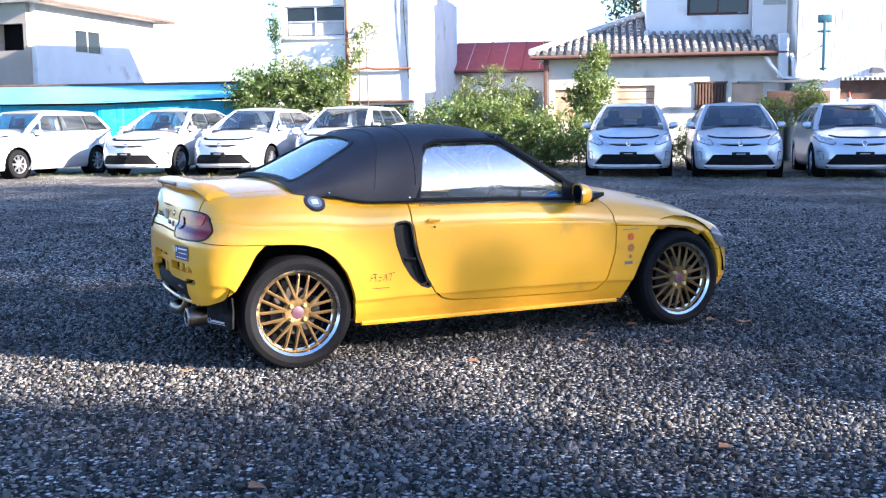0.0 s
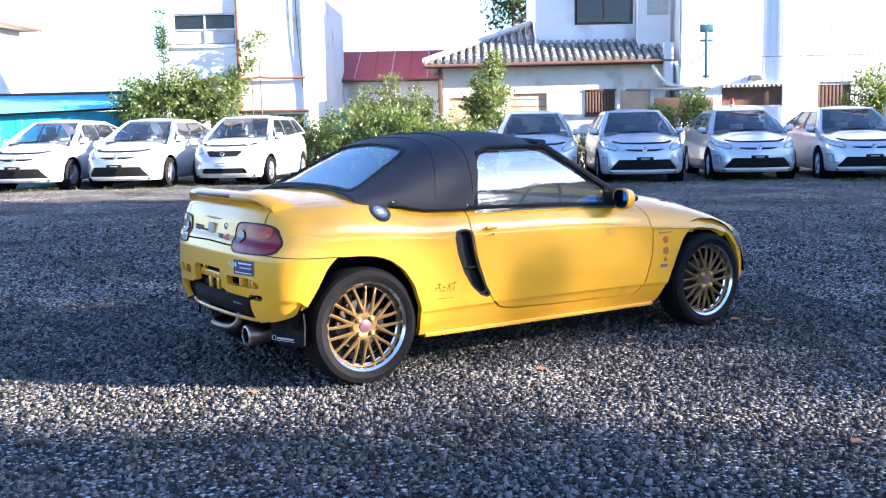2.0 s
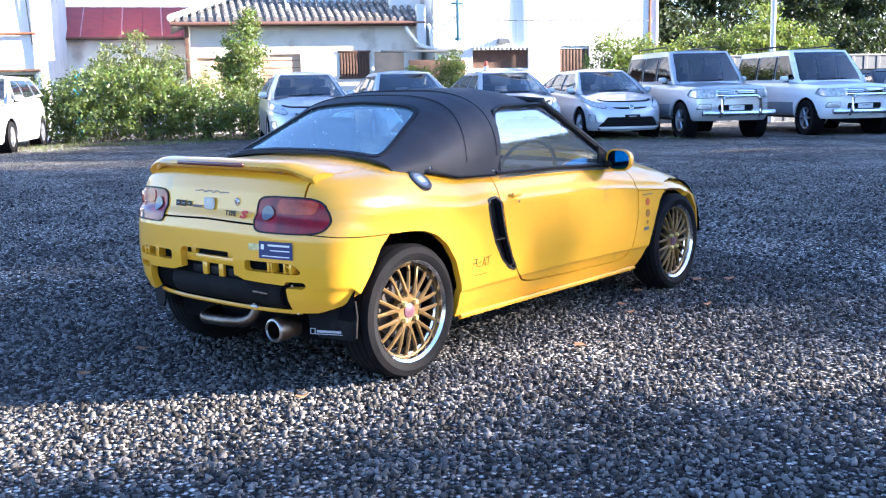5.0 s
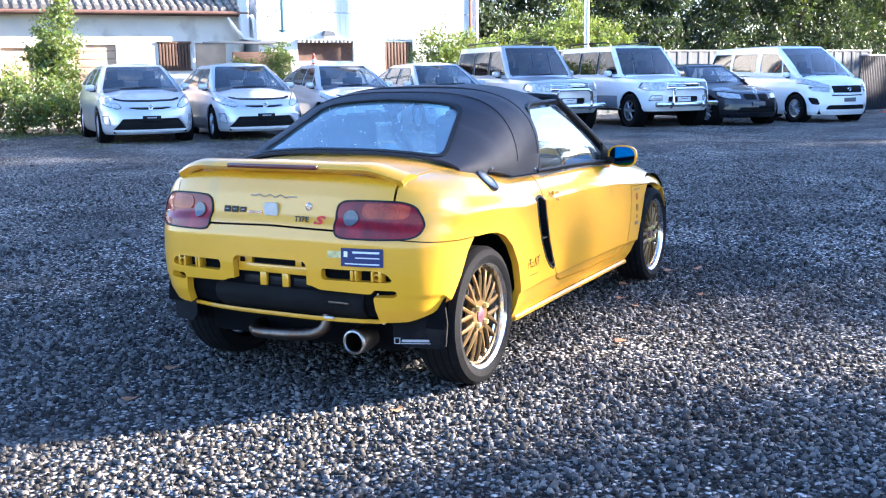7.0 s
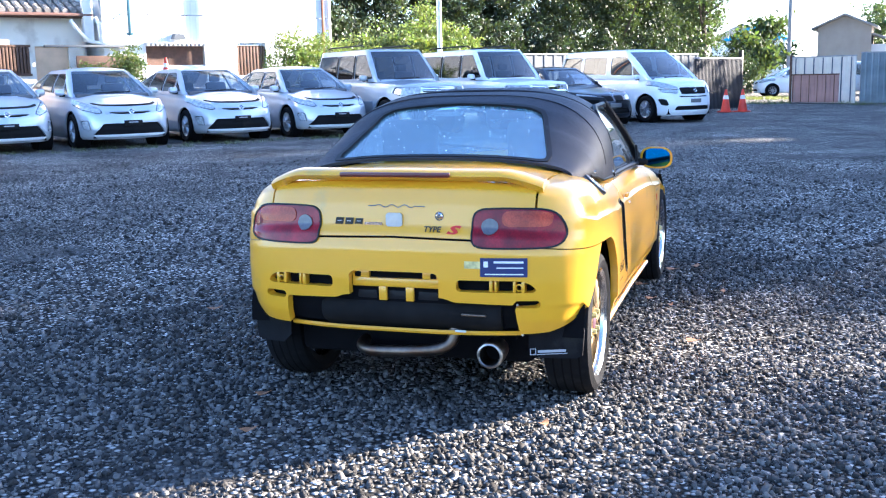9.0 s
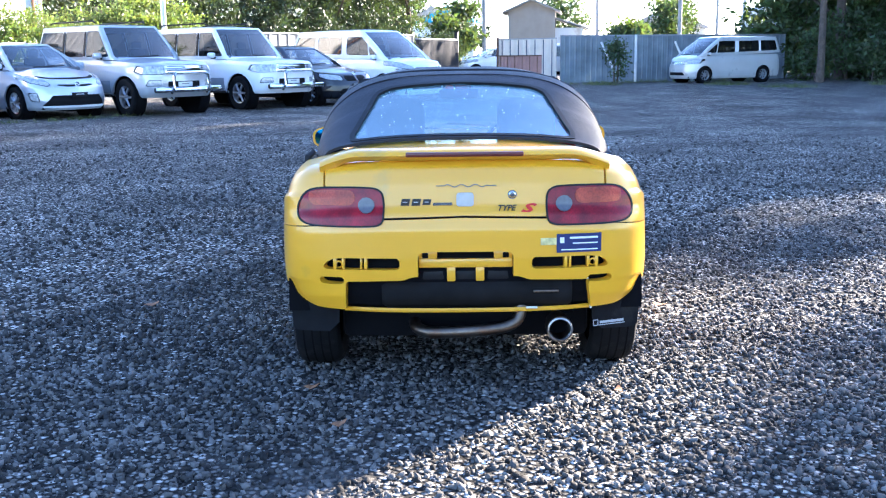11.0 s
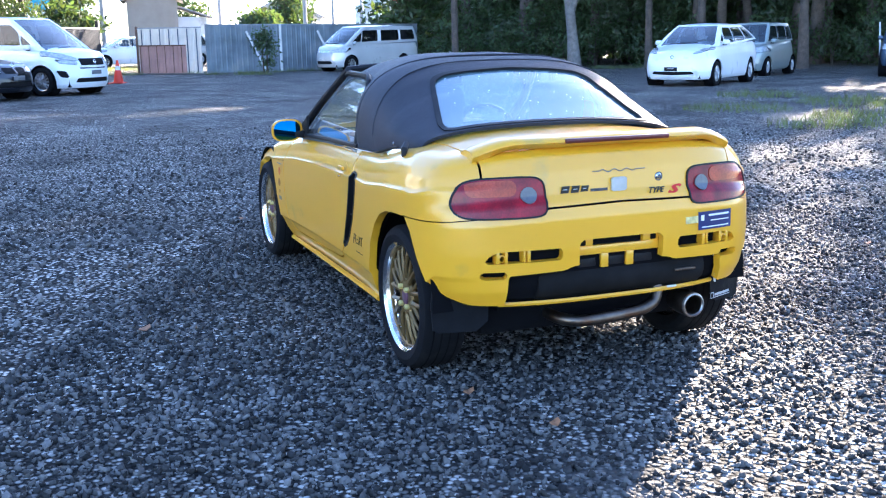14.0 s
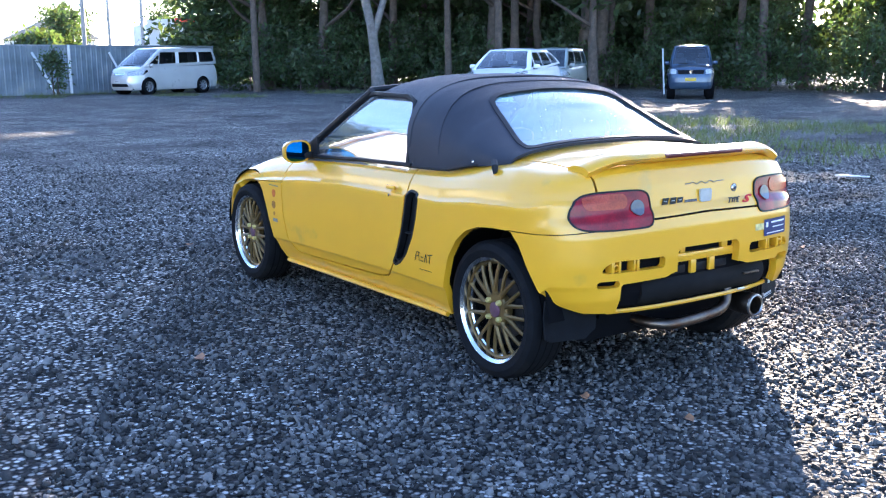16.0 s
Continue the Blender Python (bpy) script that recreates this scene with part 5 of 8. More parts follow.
    part("underbody", box(-L + 0.3, -0.25, -hw + 0.22, hw - 0.22, gc + 0.02, 0.55), M_LINER, car)
    for ax in axles:
        for sgn in (-1, 1):
            spoked_wheel(car, ax, sgn * (hw - 0.11), sgn, R, s.get("rim", R * 0.66), 0.19, s.get("spokes", 10), s.get("rim_paint", M_ALLOY))
            part("wheel_well", moved(lathe([(R + 0.06, -0.24), (R + 0.06, 0.0), (0.0, 0.0)] if sgn < 0 else [(R + 0.06, 0.24), (R + 0.06, 0.0), (0, 0)], 20, "y"), (ax, sgn * (hw - 0.26), R)), M_LINER, car)
    # cabin
    xr0, xf0, xr1, xf1 = s["cabin"]
    wb, wr = s.get("belt_half", hw - 0.07), s.get("roof_half", hw - 0.28)
    A, B = rrect(xr0, xf0, wb, 0.16, 36, 12, s.get("screen_bow", 0.16)), rrect(xr1, xf1, wr, 0.12, 36, 12, 0.05)
    zb = table([(x, z) for x, z in reversed(s["belt"])])
    zr, crown = s["roof"], s.get("crown", 0.05)
    rings = []
    for k in range(19):
        q = k / 18
        bul = s.get("bulge", 0.05) * math.sin(math.pi * q)
        row = []
        for (x0, y0, a), (x1, y1, _) in zip(A, B):
            x, y = x0 + (x1 - x0) * q, y0 + (y1 - y0) * q
            n_ = math.hypot(x - (xr0 + xf0) / 2, y) + 1e-6
            x += bul * 0.9 * math.copysign(1, x - (xr0 + xf0) / 2) * (1 if abs(a - round(a / 2) * 2) < 0.5 or True else 0) * (0.8 if (a % 4 < 1 or 2 < a % 4 < 3) else 0)
            y += bul * 0.55 * (1 if y > 0 else -1) * (0.8 if (1 < a < 2 or 3 < a < 4) else 0)
            row.append((x, y, zb(x0) - 0.03 + (zr - 0.03 - zb(x0) + 0.03) * (q ** 0.95), a, q))
        rings.append(row)
    for k in range(1, 6):
        q = k / 5
        row = []
        for (x1, y1, a) in B:
            cx = min(max(x1, xr1 + 0.35), xf1 - 0.35)
            x, y = x1 + (cx - x1) * q, y1 * (1 - q)
            xx = (x - xr1) / (xf1 - xr1)
            row.append((x, y, zr - 0.03 + crown * (1 - (1 - q) ** 2.2) * (1 - 0.8 * (2 * xx - 1) ** 4), a, 1 + q))
        rings.append(row)
    cab = grid_surface(rings, True)
    q_, a_ = (lambda V: V[:, 4]), (lambda V: V[:, 3])
    lo, hi = s.get("glass_low", 0.10), s.get("glass_high", 0.86)
    between = lambda a0, a1, q0, q1: both(lambda V: (V[:, 3] - a0) * 2.5, lambda V: (a1 - V[:, 3]) * 2.5, lambda V: V[:, 4] - q0, lambda V: q1 - V[:, 4])
    u0, u1 = s["side_span"]
    panes = [("windscreen", between(0.055, 0.945, 0.06, 0.95)), ("rear_window", between(2.10, 2.90, 0.20, 0.88))]
    posts = []
    lines = [(9.0, 9.0, 0.0)] + s["pillars"] + [(-9.0, -9.0, 0.0)]           # (x at the belt, x at the roof, half width) from front to rear
    post = lambda V, k: lines[k][0] + (lines[k][1] - lines[k][0]) * V[:, 4] - V[:, 0]
    for side in (between(1 + u0, 1 + u1, lo, hi), between(4 - u1, 4 - u0, lo, hi)):
        for k in range(len(lines) - 1):
            panes.append(("side_window", both(side, lambda V, k=k: post(V, k) - lines[k][2], lambda V, k=k: -post(V, k + 1) - lines[k + 1][2])))
            if k:
                posts.append(both(side, lambda V, k=k: lines[k][2] - np.abs(post(V, k))))
    frame_ = cab
    for nm, f in panes:
        g_ = clip(cab, f)
        if not len(g_[1]):
            continue
        frame_ = clip(frame_, outside(f))
        g = part(nm, plate(g_, 0.002, -0.012), M_DARKGLASS if nm == "rear_window" or nm != "windscreen" and s.get("privacy") else M_CARGLASS, car, "", 60)
        g.visible_shadow = False
    for f in posts:
        g_ = clip(cab, f)
        frame_ = clip(frame_, outside(f))
        part("window_pillar", plate(g_, 0.015, -0.002), s.get("pillar_paint", M_BLACK), car, "upright window pillar")
    roof = part("cabin_roof", plate(frame_, 0.02), s["paint"], car)
    part("cabin_floor", box(xr0 + 0.3, xf0 - 0.35, -wb + 0.1, wb - 0.1, zb(xf0) - 0.2, zb(xf0) - 0.05), M_LINER, car)
    for y in (-0.36, 0.36):
        seat = part("front_seat", moved(box(-0.07, 0.07, -0.22, 0.22, 0, 0.42, 0.05), Matrix.Translation((xf1 - 0.25, y, zb(xf1) - 0.22)) @ Matrix.Rotation(-0.2, 4, "Y")), M_SEAT, car)
        part("headrest", box(xf1 - 0.42, xf1 - 0.32, y - 0.12, y + 0.12, zb(xf1) + 0.20, zb(xf1) + 0.36, 0.04), M_SEAT, seat)
    part("dashboard", box(xf0 - 0.55, xf0 - 0.12, -wb + 0.12, wb - 0.12, zb(xf0) - 0.12, zb(xf0) + 0.03, 0.04), M_DASH, car)
    part("windscreen_card", box(xf0 - 0.42, xf0 - 0.30, 0.05, 0.30, zb(xf0) + 0.035, zb(xf0) + 0.06, 0.005), M_WHITE, car, "white price card on the dashboard")
    for sgn in (-1, 1):
        mr = part("wing_mirror", moved(box(-0.07, 0.07, -0.085, 0.085, -0.06, 0.06, 0.045, 3), (xf0 - 0.50, sgn * (hw + 0.015), zb(xf0) + 0.06)), s["paint"], car)
        part("mirror_arm", moved(box(-0.03, 0.03, -0.08, 0.08, -0.02, 0.02, 0.008), (xf0 - 0.50, sgn * (hw - 0.06), zb(xf0) + 0.0)), M_BLACK, mr)
        part("wiper", tube([(xf0 - 0.02, sgn * 0.1 - 0.3, zb(xf0) + 0.035), (xf0 - 0.10, sgn * 0.1 + 0.2, zb(xf0) + 0.055)], 0.012, 4), M_BLACK, car)
    # number plate and emblem
    pz, pm = s.get("plate", (0.43, M_PLATEDARK))
    xn = float(np.max(skin[0][(np.abs(skin[0][:, 2] - pz) < 0.06), 0]))
    pl = part("number_plate", box(xn - 0.01, xn + 0.012, -0.165, 0.165, pz - 0.048, pz + 0.048, 0.004), pm, car)
    part("plate_print", box(xn + 0.012, xn + 0.014, -0.085, 0.085, pz + 0.004, pz + 0.022), M_PLATEPRINT if pm is M_PLATEDARK else M_VENT, pl)
    ez = s.get("emblem", 0.66)
    xe = float(np.max(skin[0][(np.abs(skin[0][:, 2] - ez) < 0.06), 0]))
    part("emblem", moved(lathe([(0.026, -0.01), (0.042, 0.006), (0.05, -0.01)], 18, "x", True), (xe + 0.004, 0, ez)), M_CHROME, car)
    for nm, vf, mat_, lab in s.get("extra", []):
        part(nm, vf, mat_, car, lab)
    if s.get("antenna"):
        part("antenna", tube(s["antenna"], 0.008, 5), M_BLACK, car)
    return car



HYBRID = dict(length=4.46, width=1.745, front_axle=0.93, wheelbase=2.70, tyre=0.315, spokes=10, paint=M_SILVER, roof=1.47, cowl=-0.95,
              edge=[(0, 0.62), (-0.3, 0.70), (-0.7, 0.82), (-1.1, 0.90), (-2.4, 0.96), (-3.6, 1.02), (-4.2, 1.00), (-4.46, 0.92)],
              mid=[(0, 0.66), (-0.25, 0.76), (-0.6, 0.86), (-1.0, 0.965), (-1.3, 1.0), (-3.6, 1.05), (-4.2, 1.06), (-4.46, 0.98)],
              cabin=(-4.28, -0.92, -3.25, -1.95), belt=[(0, 0.93), (-0.9, 0.955), (-2.4, 0.98), (-4.3, 1.10)], roof_half=0.56, screen_bow=0.30,
              side_span=(0.08, 0.93), pillars=[(-1.62, -1.80, 0.018), (-2.42, -2.50, 0.04), (-3.32, -3.20, 0.03)], seam=[0.765, 0.775, 0.83],
              front=[("head_lamp", [(0.50, 0.655), (0.56, 0.63), (0.76, 0.70), (0.85, 0.83), (0.83, 0.90), (0.70, 0.83), (0.56, 0.745)], M_LENS, 0.006, "clear swept-back head lamp"),
                     ("upper_grille", [(-0.37, 0.640), (-0.40, 0.662), (-0.2, 0.655), (0.2, 0.655), (0.40, 0.662), (0.37, 0.640), (0.2, 0.618), (-0.2, 0.618)][::-1], M_GRILLE, -0.02, "black slit grille"),
                     ("lower_grille", [(-0.66, 0.255), (-0.50, 0.45), (0.50, 0.45), (0.66, 0.255)], M_GRILLE, -0.02, "black lower grille"), ("lip_bar", [(-0.64, 0.222), (-0.66, 0.250), (0.66, 0.250), (0.64, 0.222), (0.3, 0.212), (-0.3, 0.212)], M_WHITECAR, 0.008, "white lip under the grille"),
                     ("fog_lamp", [(0.70, 0.34), (0.78, 0.36), (0.80, 0.50), (0.72, 0.50)], M_LENS, 0.004, "fog lamp")], plate=(0.455, M_PLATEDARK), emblem=0.655)
first = parked_car("hybrid_hatchback", "silver hybrid hatchback parked in a row on gravel", on_lot(3.28, 19.95, -100), HYBRID, "row of hybrid cars")
for x, y, h in ((5.34, 19.50, -100), (7.66, 19.45, -101), (9.82, 19.02, -102), (-7.26, 21.85, -104), (-5.22, 21.80, -104)):
    copy_thing(first, on_lot(x, y, h))

HATCH = dict(length=4.1, width=1.695, front_axle=0.82, wheelbase=2.60, tyre=0.305, spokes=8, paint=M_SILVER2, roof=1.50, cowl=-0.9,
             edge=[(0, 0.66), (-0.3, 0.76), (-0.7, 0.87), (-1.0, 0.93), (-2.4, 0.98), (-3.6, 1.03), (-4.1, 0.95)], mid=[(0, 0.70), (-0.25, 0.82), (-0.6, 0.93), (-1.0, 1.02), (-1.3, 1.05), (-3.6, 1.06), (-4.1, 1.0)],
             cabin=(-4.02, -0.85, -3.60, -1.75), belt=[(0, 0.96), (-0.9, 0.99), (-2.4, 1.02), (-4.0, 1.12)], roof_half=0.58, side_span=(0.07, 0.93), pillars=[(-1.45, -1.60, 0.018), (-2.25, -2.30, 0.04), (-3.15, -3.08, 0.03)], seam=[0.84, 0.85, 0.90],
             front=[("head_lamp", [(0.46, 0.70), (0.60, 0.68), (0.82, 0.78), (0.83, 0.92), (0.70, 0.89), (0.56, 0.80)], M_LENS, 0.006, "clear head lamp"),
                    ("upper_grille", [(-0.30, 0.62), (-0.40, 0.735), (0.40, 0.735), (0.30, 0.62)], M_GRILLE, -0.015, "dark grille"),
                    ("lower_grille", [(-0.50, 0.26), (-0.45, 0.37), (0.45, 0.37), (0.50, 0.26)], M_GRILLE, -0.02, "dark lower grille")], plate=(0.47, M_PLATEWHITE), emblem=0.68)
parked_car("hatchback", "silver compact hatchback parked beside the hybrids", on_lot(-3.05, 22.0, -104), HATCH)
ROUNDED_HATCH = dict(HATCH, seam=None, pillars=[(-1.62, -1.75, 0.018), (-2.45, -2.50, 0.04), (-3.35, -3.25, 0.03)], length=4.445, width=1.77, front_axle=0.93, wheelbase=2.70, paint=M_WHITECAR, roof=1.53, cabin=(-4.30, -0.95, -3.65, -1.85),
            edge=[(0, 0.64), (-0.3, 0.76), (-0.7, 0.88), (-1.0, 0.94), (-2.4, 1.0), (-3.9, 1.05), (-4.445, 0.98)], mid=[(0, 0.72), (-0.25, 0.86), (-0.6, 0.95), (-1.0, 1.03), (-1.3, 1.06), (-3.9, 1.08), (-4.445, 1.02)],
            belt=[(0, 0.98), (-0.9, 1.0), (-2.4, 1.03), (-4.3, 1.16)],
            front=[("head_lamp", [(0.46, 0.79), (0.60, 0.82), (0.80, 0.90), (0.86, 0.98), (0.78, 0.99), (0.58, 0.90)], M_LENS, 0.012, "raised clear head lamp"),
                   ("lower_grille", [(-0.55, 0.30), (-0.50, 0.365), (0.50, 0.365), (0.55, 0.30), (0.0, 0.275)], M_GRILLE, -0.02, "dark lower slot")], plate=(0.43, M_PLATEDARK), emblem=0.72)
parked_car("electric_hatchback", "white rounded hatchback parked before the trees", on_lot(20.9, 2.3, 152), ROUNDED_HATCH)
MPV = dict(HATCH, length=4.25, width=1.68, front_axle=0.86, wheelbase=2.55, paint=M_SILVER2, roof=1.44, cabin=(-4.17, -0.95, -3.7, -1.9),
           edge=[(0, 0.64), (-0.3, 0.74), (-0.7, 0.84), (-1.0, 0.90), (-2.4, 0.98), (-3.9, 0.98), (-4.25, 0.92)], mid=[(0, 0.70), (-0.25, 0.80), (-0.6, 0.90), (-1.0, 0.99), (-1.3, 1.05), (-3.9, 1.0), (-4.25, 0.94)],
           belt=[(0, 0.88), (-0.9, 0.90), (-2.4, 0.93), (-4.2, 1.0)], side_span=(0.06, 0.93), pillars=[(-1.60, -1.75, 0.018), (-2.30, -2.35, 0.04), (-3.20, -3.15, 0.04)])
parked_car("minivan", "silver seven-seat minivan parked by the blue wall", on_lot(-10.35, 20.75, -108), MPV)
bar = join(tube([(0.10, -0.78, 0.52), (0.14, -0.5, 0.52), (0.15, 0, 0.52), (0.14, 0.5, 0.52), (0.10, 0.78, 0.52)], 0.055, 8))
guard = join(tube([(0.12, -0.42, 0.45), (0.22, -0.42, 0.55), (0.22, -0.40, 0.80), (0.20, -0.34, 0.86), (0.20, 0.34, 0.86), (0.22, 0.40, 0.80), (0.22, 0.42, 0.55), (0.12, 0.42, 0.45)], 0.032, 8))
OFFROAD = dict(length=4.68, width=1.82, front_axle=0.85, wheelbase=2.675, tyre=0.375, rim=0.235, spokes=6, paint=M_SILVER2, roof=1.86, cowl=-1.3, clearance=0.36, privacy=True, front_bow=0.14, rear_bow=0.1, inset=0.12,
               edge=[(0, 0.98), (-0.2, 1.03), (-1.2, 1.09), (-2.4, 1.13), (-4.3, 1.14), (-4.68, 1.10)], mid=[(0, 1.02), (-0.2, 1.08), (-1.2, 1.15), (-2.4, 1.16), (-4.3, 1.16), (-4.68, 1.12)],
               cabin=(-4.62, -1.25, -4.45, -1.95), belt=[(0, 1.12), (-1.3, 1.15), (-4.6, 1.16)], belt_half=0.83, roof_half=0.69, bulge=0.03, glass_low=0.08, glass_high=0.84,
               nose=[(0, 0.10), (0.15, 0.02), (0.4, 0.0), (0.8, 0.02), (0.93, 0.05), (1, 0.14)], side_span=(0.05, 0.95), pillars=[(-2.45, -2.50, 0.045), (-3.35, -3.38, 0.045)],
               front=[("head_lamp", [(0.46, 0.83), (0.46, 0.99), (0.80, 0.99), (0.84, 0.87), (0.80, 0.83)], M_LENS, 0.006, "square head lamp"),
                      ("grille", [(-0.42, 0.83), (-0.42, 1.01), (0.42, 1.01), (0.42, 0.83)], M_CHROME, -0.01, "chrome bar grille"), ("fog_lamp", [(0.52, 0.60), (0.52, 0.70), (0.74, 0.70), (0.78, 0.60)], M_LENS, 0.004, "square fog lamp"),
                      ("lower_grille", [(-0.38, 0.56), (-0.38, 0.68), (0.38, 0.68), (0.38, 0.56)], M_GRILLE, -0.02, "dark bumper opening")], plate=(0.62, M_PLATEWHITE), emblem=0.92,
               extra=[("bumper_bar", bar, M_CHROME, "chrome front bumper"), ("bull_bar", guard, M_CHROME, "chrome bull bar")]
               + [("grille_slat", box(0.005, 0.03, -0.42, 0.42, 0.852 + 0.04 * k, 0.866 + 0.04 * k, 0.004), M_GRILLE, "") for k in range(4)]
               + [("roof_rail", tube([(-4.2, sg * 0.60, 1.90), (-4.1, sg * 0.60, 1.93), (-2.4, sg * 0.60, 1.94), (-2.3, sg * 0.60, 1.90)], 0.018, 6), M_BLACK, "") for sg in (-1, 1)]
               + [("cladding", box(-3.0, -1.35, sg * 0.90 - 0.015, sg * 0.90 + 0.015, 0.44, 0.70, 0.01), M_CLADDING, "grey lower door cladding") for sg in (-1, 1)]
               + [("side_step", box(-3.0, -1.35, sg * 0.86 - 0.09, sg * 0.86 + 0.09, 0.36, 0.42, 0.02), M_BLACK, "") for sg in (-1, 1)])
o1 = parked_car("off_roader", "silver off-road estate with chrome bull bar", on_lot(11.62, 17.95, -104), OFFROAD, "off-road cars")
tagged(parked_car("off_roader", "white off-road estate with chrome bull bar", on_lot(14.35, 17.22, -104), dict(OFFROAD, paint=M_WHITECAR), "off-road cars"))
SALOON = dict(HATCH, length=4.62, width=1.80, front_axle=0.80, wheelbase=2.81, tyre=0.32, paint=M_NAVY, roof=1.41, cabin=(-4.15, -1.35, -3.35, -2.1), spokes=10, rim_paint=M_ALLOY,
              edge=[(0, 0.62), (-0.3, 0.72), (-0.9, 0.82), (-1.4, 0.88), (-2.4, 0.94), (-3.9, 0.98), (-4.62, 0.94)], mid=[(0, 0.66), (-0.25, 0.76), (-0.8, 0.88), (-1.4, 0.95), (-1.8, 1.0), (-3.9, 1.03), (-4.62, 0.98)],
              belt=[(0, 0.9), (-1.4, 0.93), (-2.4, 0.96), (-4.2, 1.04)], roof_half=0.56, side_span=(0.09, 0.90), pillars=[(-2.55, -2.60, 0.04), (-3.45, -3.20, 0.02)], seam=None,
              front=[("head_lamp", [(0.40, 0.60), (0.42, 0.70), (0.78, 0.76), (0.80, 0.68), (0.70, 0.62)], M_LENS, 0.004, "narrow head lamp"),
                     ("kidney_grille", [(0.03, 0.58), (0.04, 0.70), (0.30, 0.71), (0.34, 0.66), (0.30, 0.58)], M_GRILLE, 0.004, "rounded dark grille half"),
                     ("lower_grille", [(-0.55, 0.28), (-0.45, 0.40), (0.45, 0.40), (0.55, 0.28)], M_GRILLE, -0.02, "dark lower grille")], plate=(0.48, M_VENT), emblem=0.75)
parked_car("saloon", "dark blue saloon car between a van and an off-roader", on_lot(16.35, 16.75, -103), SALOON)
VAN = dict(HATCH, length=4.85, width=1.83, front_axle=0.90, wheelbase=2.95, tyre=0.335, paint=M_WHITECAR, roof=1.86, cabin=(-4.78, -0.72, -4.5, -1.85), spokes=14, privacy=True, bulge=0.06, glass_high=0.78, glass_low=0.14, pillar_paint=M_WHITECAR,
           edge=[(0, 0.80), (-0.3, 0.92), (-0.7, 1.02), (-1.0, 1.06), (-2.4, 1.08), (-4.4, 1.10), (-4.85, 1.05)], mid=[(0, 0.86), (-0.25, 1.0), (-0.5, 1.08), (-0.9, 1.14), (-1.3, 1.15), (-4.4, 1.14), (-4.85, 1.1)],
           belt=[(0, 1.06), (-0.9, 1.08), (-2.4, 1.12), (-4.8, 1.20)], roof_half=0.70, side_span=(0.07, 0.95), pillars=[(-1.45, -1.60, 0.02), (-2.45, -2.48, 0.09), (-3.60, -3.60, 0.05)], seam=None,
           front=[("head_lamp", [(0.46, 0.80), (0.48, 0.87), (0.70, 0.97), (0.88, 1.05), (0.87, 0.93), (0.74, 0.85)], M_LENS, 0.006, "wide head lamp"), ("lower_lamp", [(0.50, 0.715), (0.50, 0.775), (0.74, 0.82), (0.82, 0.83), (0.78, 0.75)], M_LENS, 0.006, "lower head lamp"),
                  ("upper_grille", [(-0.40, 0.70), (-0.44, 0.86), (0.44, 0.86), (0.40, 0.70)], M_GRILLE, 0.004, "dark grille"), ("bumper_slot", [(-0.46, 0.625), (-0.46, 0.65), (0.46, 0.65), (0.46, 0.625)], M_GRILLE, -0.01, "dark slot under the grille"),
                  ("lower_grille", [(-0.58, 0.30), (-0.52, 0.40), (0.52, 0.40), (0.58, 0.30)], M_GRILLE, -0.02, "dark lower grille"),
                  ("fog_lamp", [(0.70, 0.42), (0.80, 0.44), (0.84, 0.58), (0.74, 0.56)], M_GRILLE, 0.004, "dark fog lamp recess")], plate=(0.53, M_VENT), emblem=0.78)
parked_car("people_carrier", "tall white people carrier with dark rear glass", on_lot(19.02, 16.2, -105), VAN)
VAN2 = dict(VAN, length=4.77, width=1.695, front_axle=0.90, wheelbase=2.86, tyre=0.31, paint=M_PEARL, roof=1.82, cabin=(-4.70, -0.55, -4.5, -1.65), spokes=8,
            front=[("head_lamp", [(0.44, 0.74), (0.44, 0.86), (0.80, 0.94), (0.81, 0.76)], M_LENS, 0.006, "head lamp"), ("upper_grille", [(-0.30, 0.76), (-0.34, 0.84), (0.34, 0.84), (0.30, 0.76)], M_CHROME, -0.01, "chrome grille"),
                   ("lower_grille", [(-0.50, 0.30), (-0.46, 0.42), (0.46, 0.42), (0.50, 0.30)], M_GRILLE, -0.02, "dark lower grille")], plate=(0.50, M_PLATEWHITE), emblem=0.8)
parked_car("people_carrier", "pale silver people carrier parked by the fence", on_lot(36.4, 14.45, 140), VAN2)
KEI = dict(HATCH, side_span=(0.06, 0.94), pillars=[(-1.75, -1.78, 0.04), (-2.62, -2.60, 0.04)], length=3.395, width=1.475, front_axle=0.74, wheelbase=2.40, tyre=0.275, paint=M_GREENGREY, roof=1.62, cabin=(-3.33, -0.55, -3.1, -1.15), belt=[(0, 0.98), (-0.6, 1.0), (-3.4, 1.08)], roof_half=0.54,
           edge=[(0, 0.68), (-0.3, 0.80), (-0.6, 0.90), (-1.0, 0.98), (-3.0, 1.04), (-3.395, 0.98)], mid=[(0, 0.74), (-0.25, 0.88), (-0.5, 0.97), (-0.8, 1.03), (-3.0, 1.06), (-3.395, 1.0)],
           front=[("head_lamp", [(0.40, 0.70), (0.42, 0.84), (0.66, 0.88), (0.72, 0.74)], M_LENS, 0.006, "head lamp"), ("lower_grille", [(-0.40, 0.30), (-0.36, 0.40), (0.36, 0.40), (0.40, 0.30)], M_GRILLE, -0.02, "dark lower grille")], plate=(0.50, M_PLATEYELLOW), seam=None, emblem=0.74)
parked_car("small_wagon", "grey-green tall kei wagon parked under the trees", on_lot(27.2, -0.45, 150), KEI)
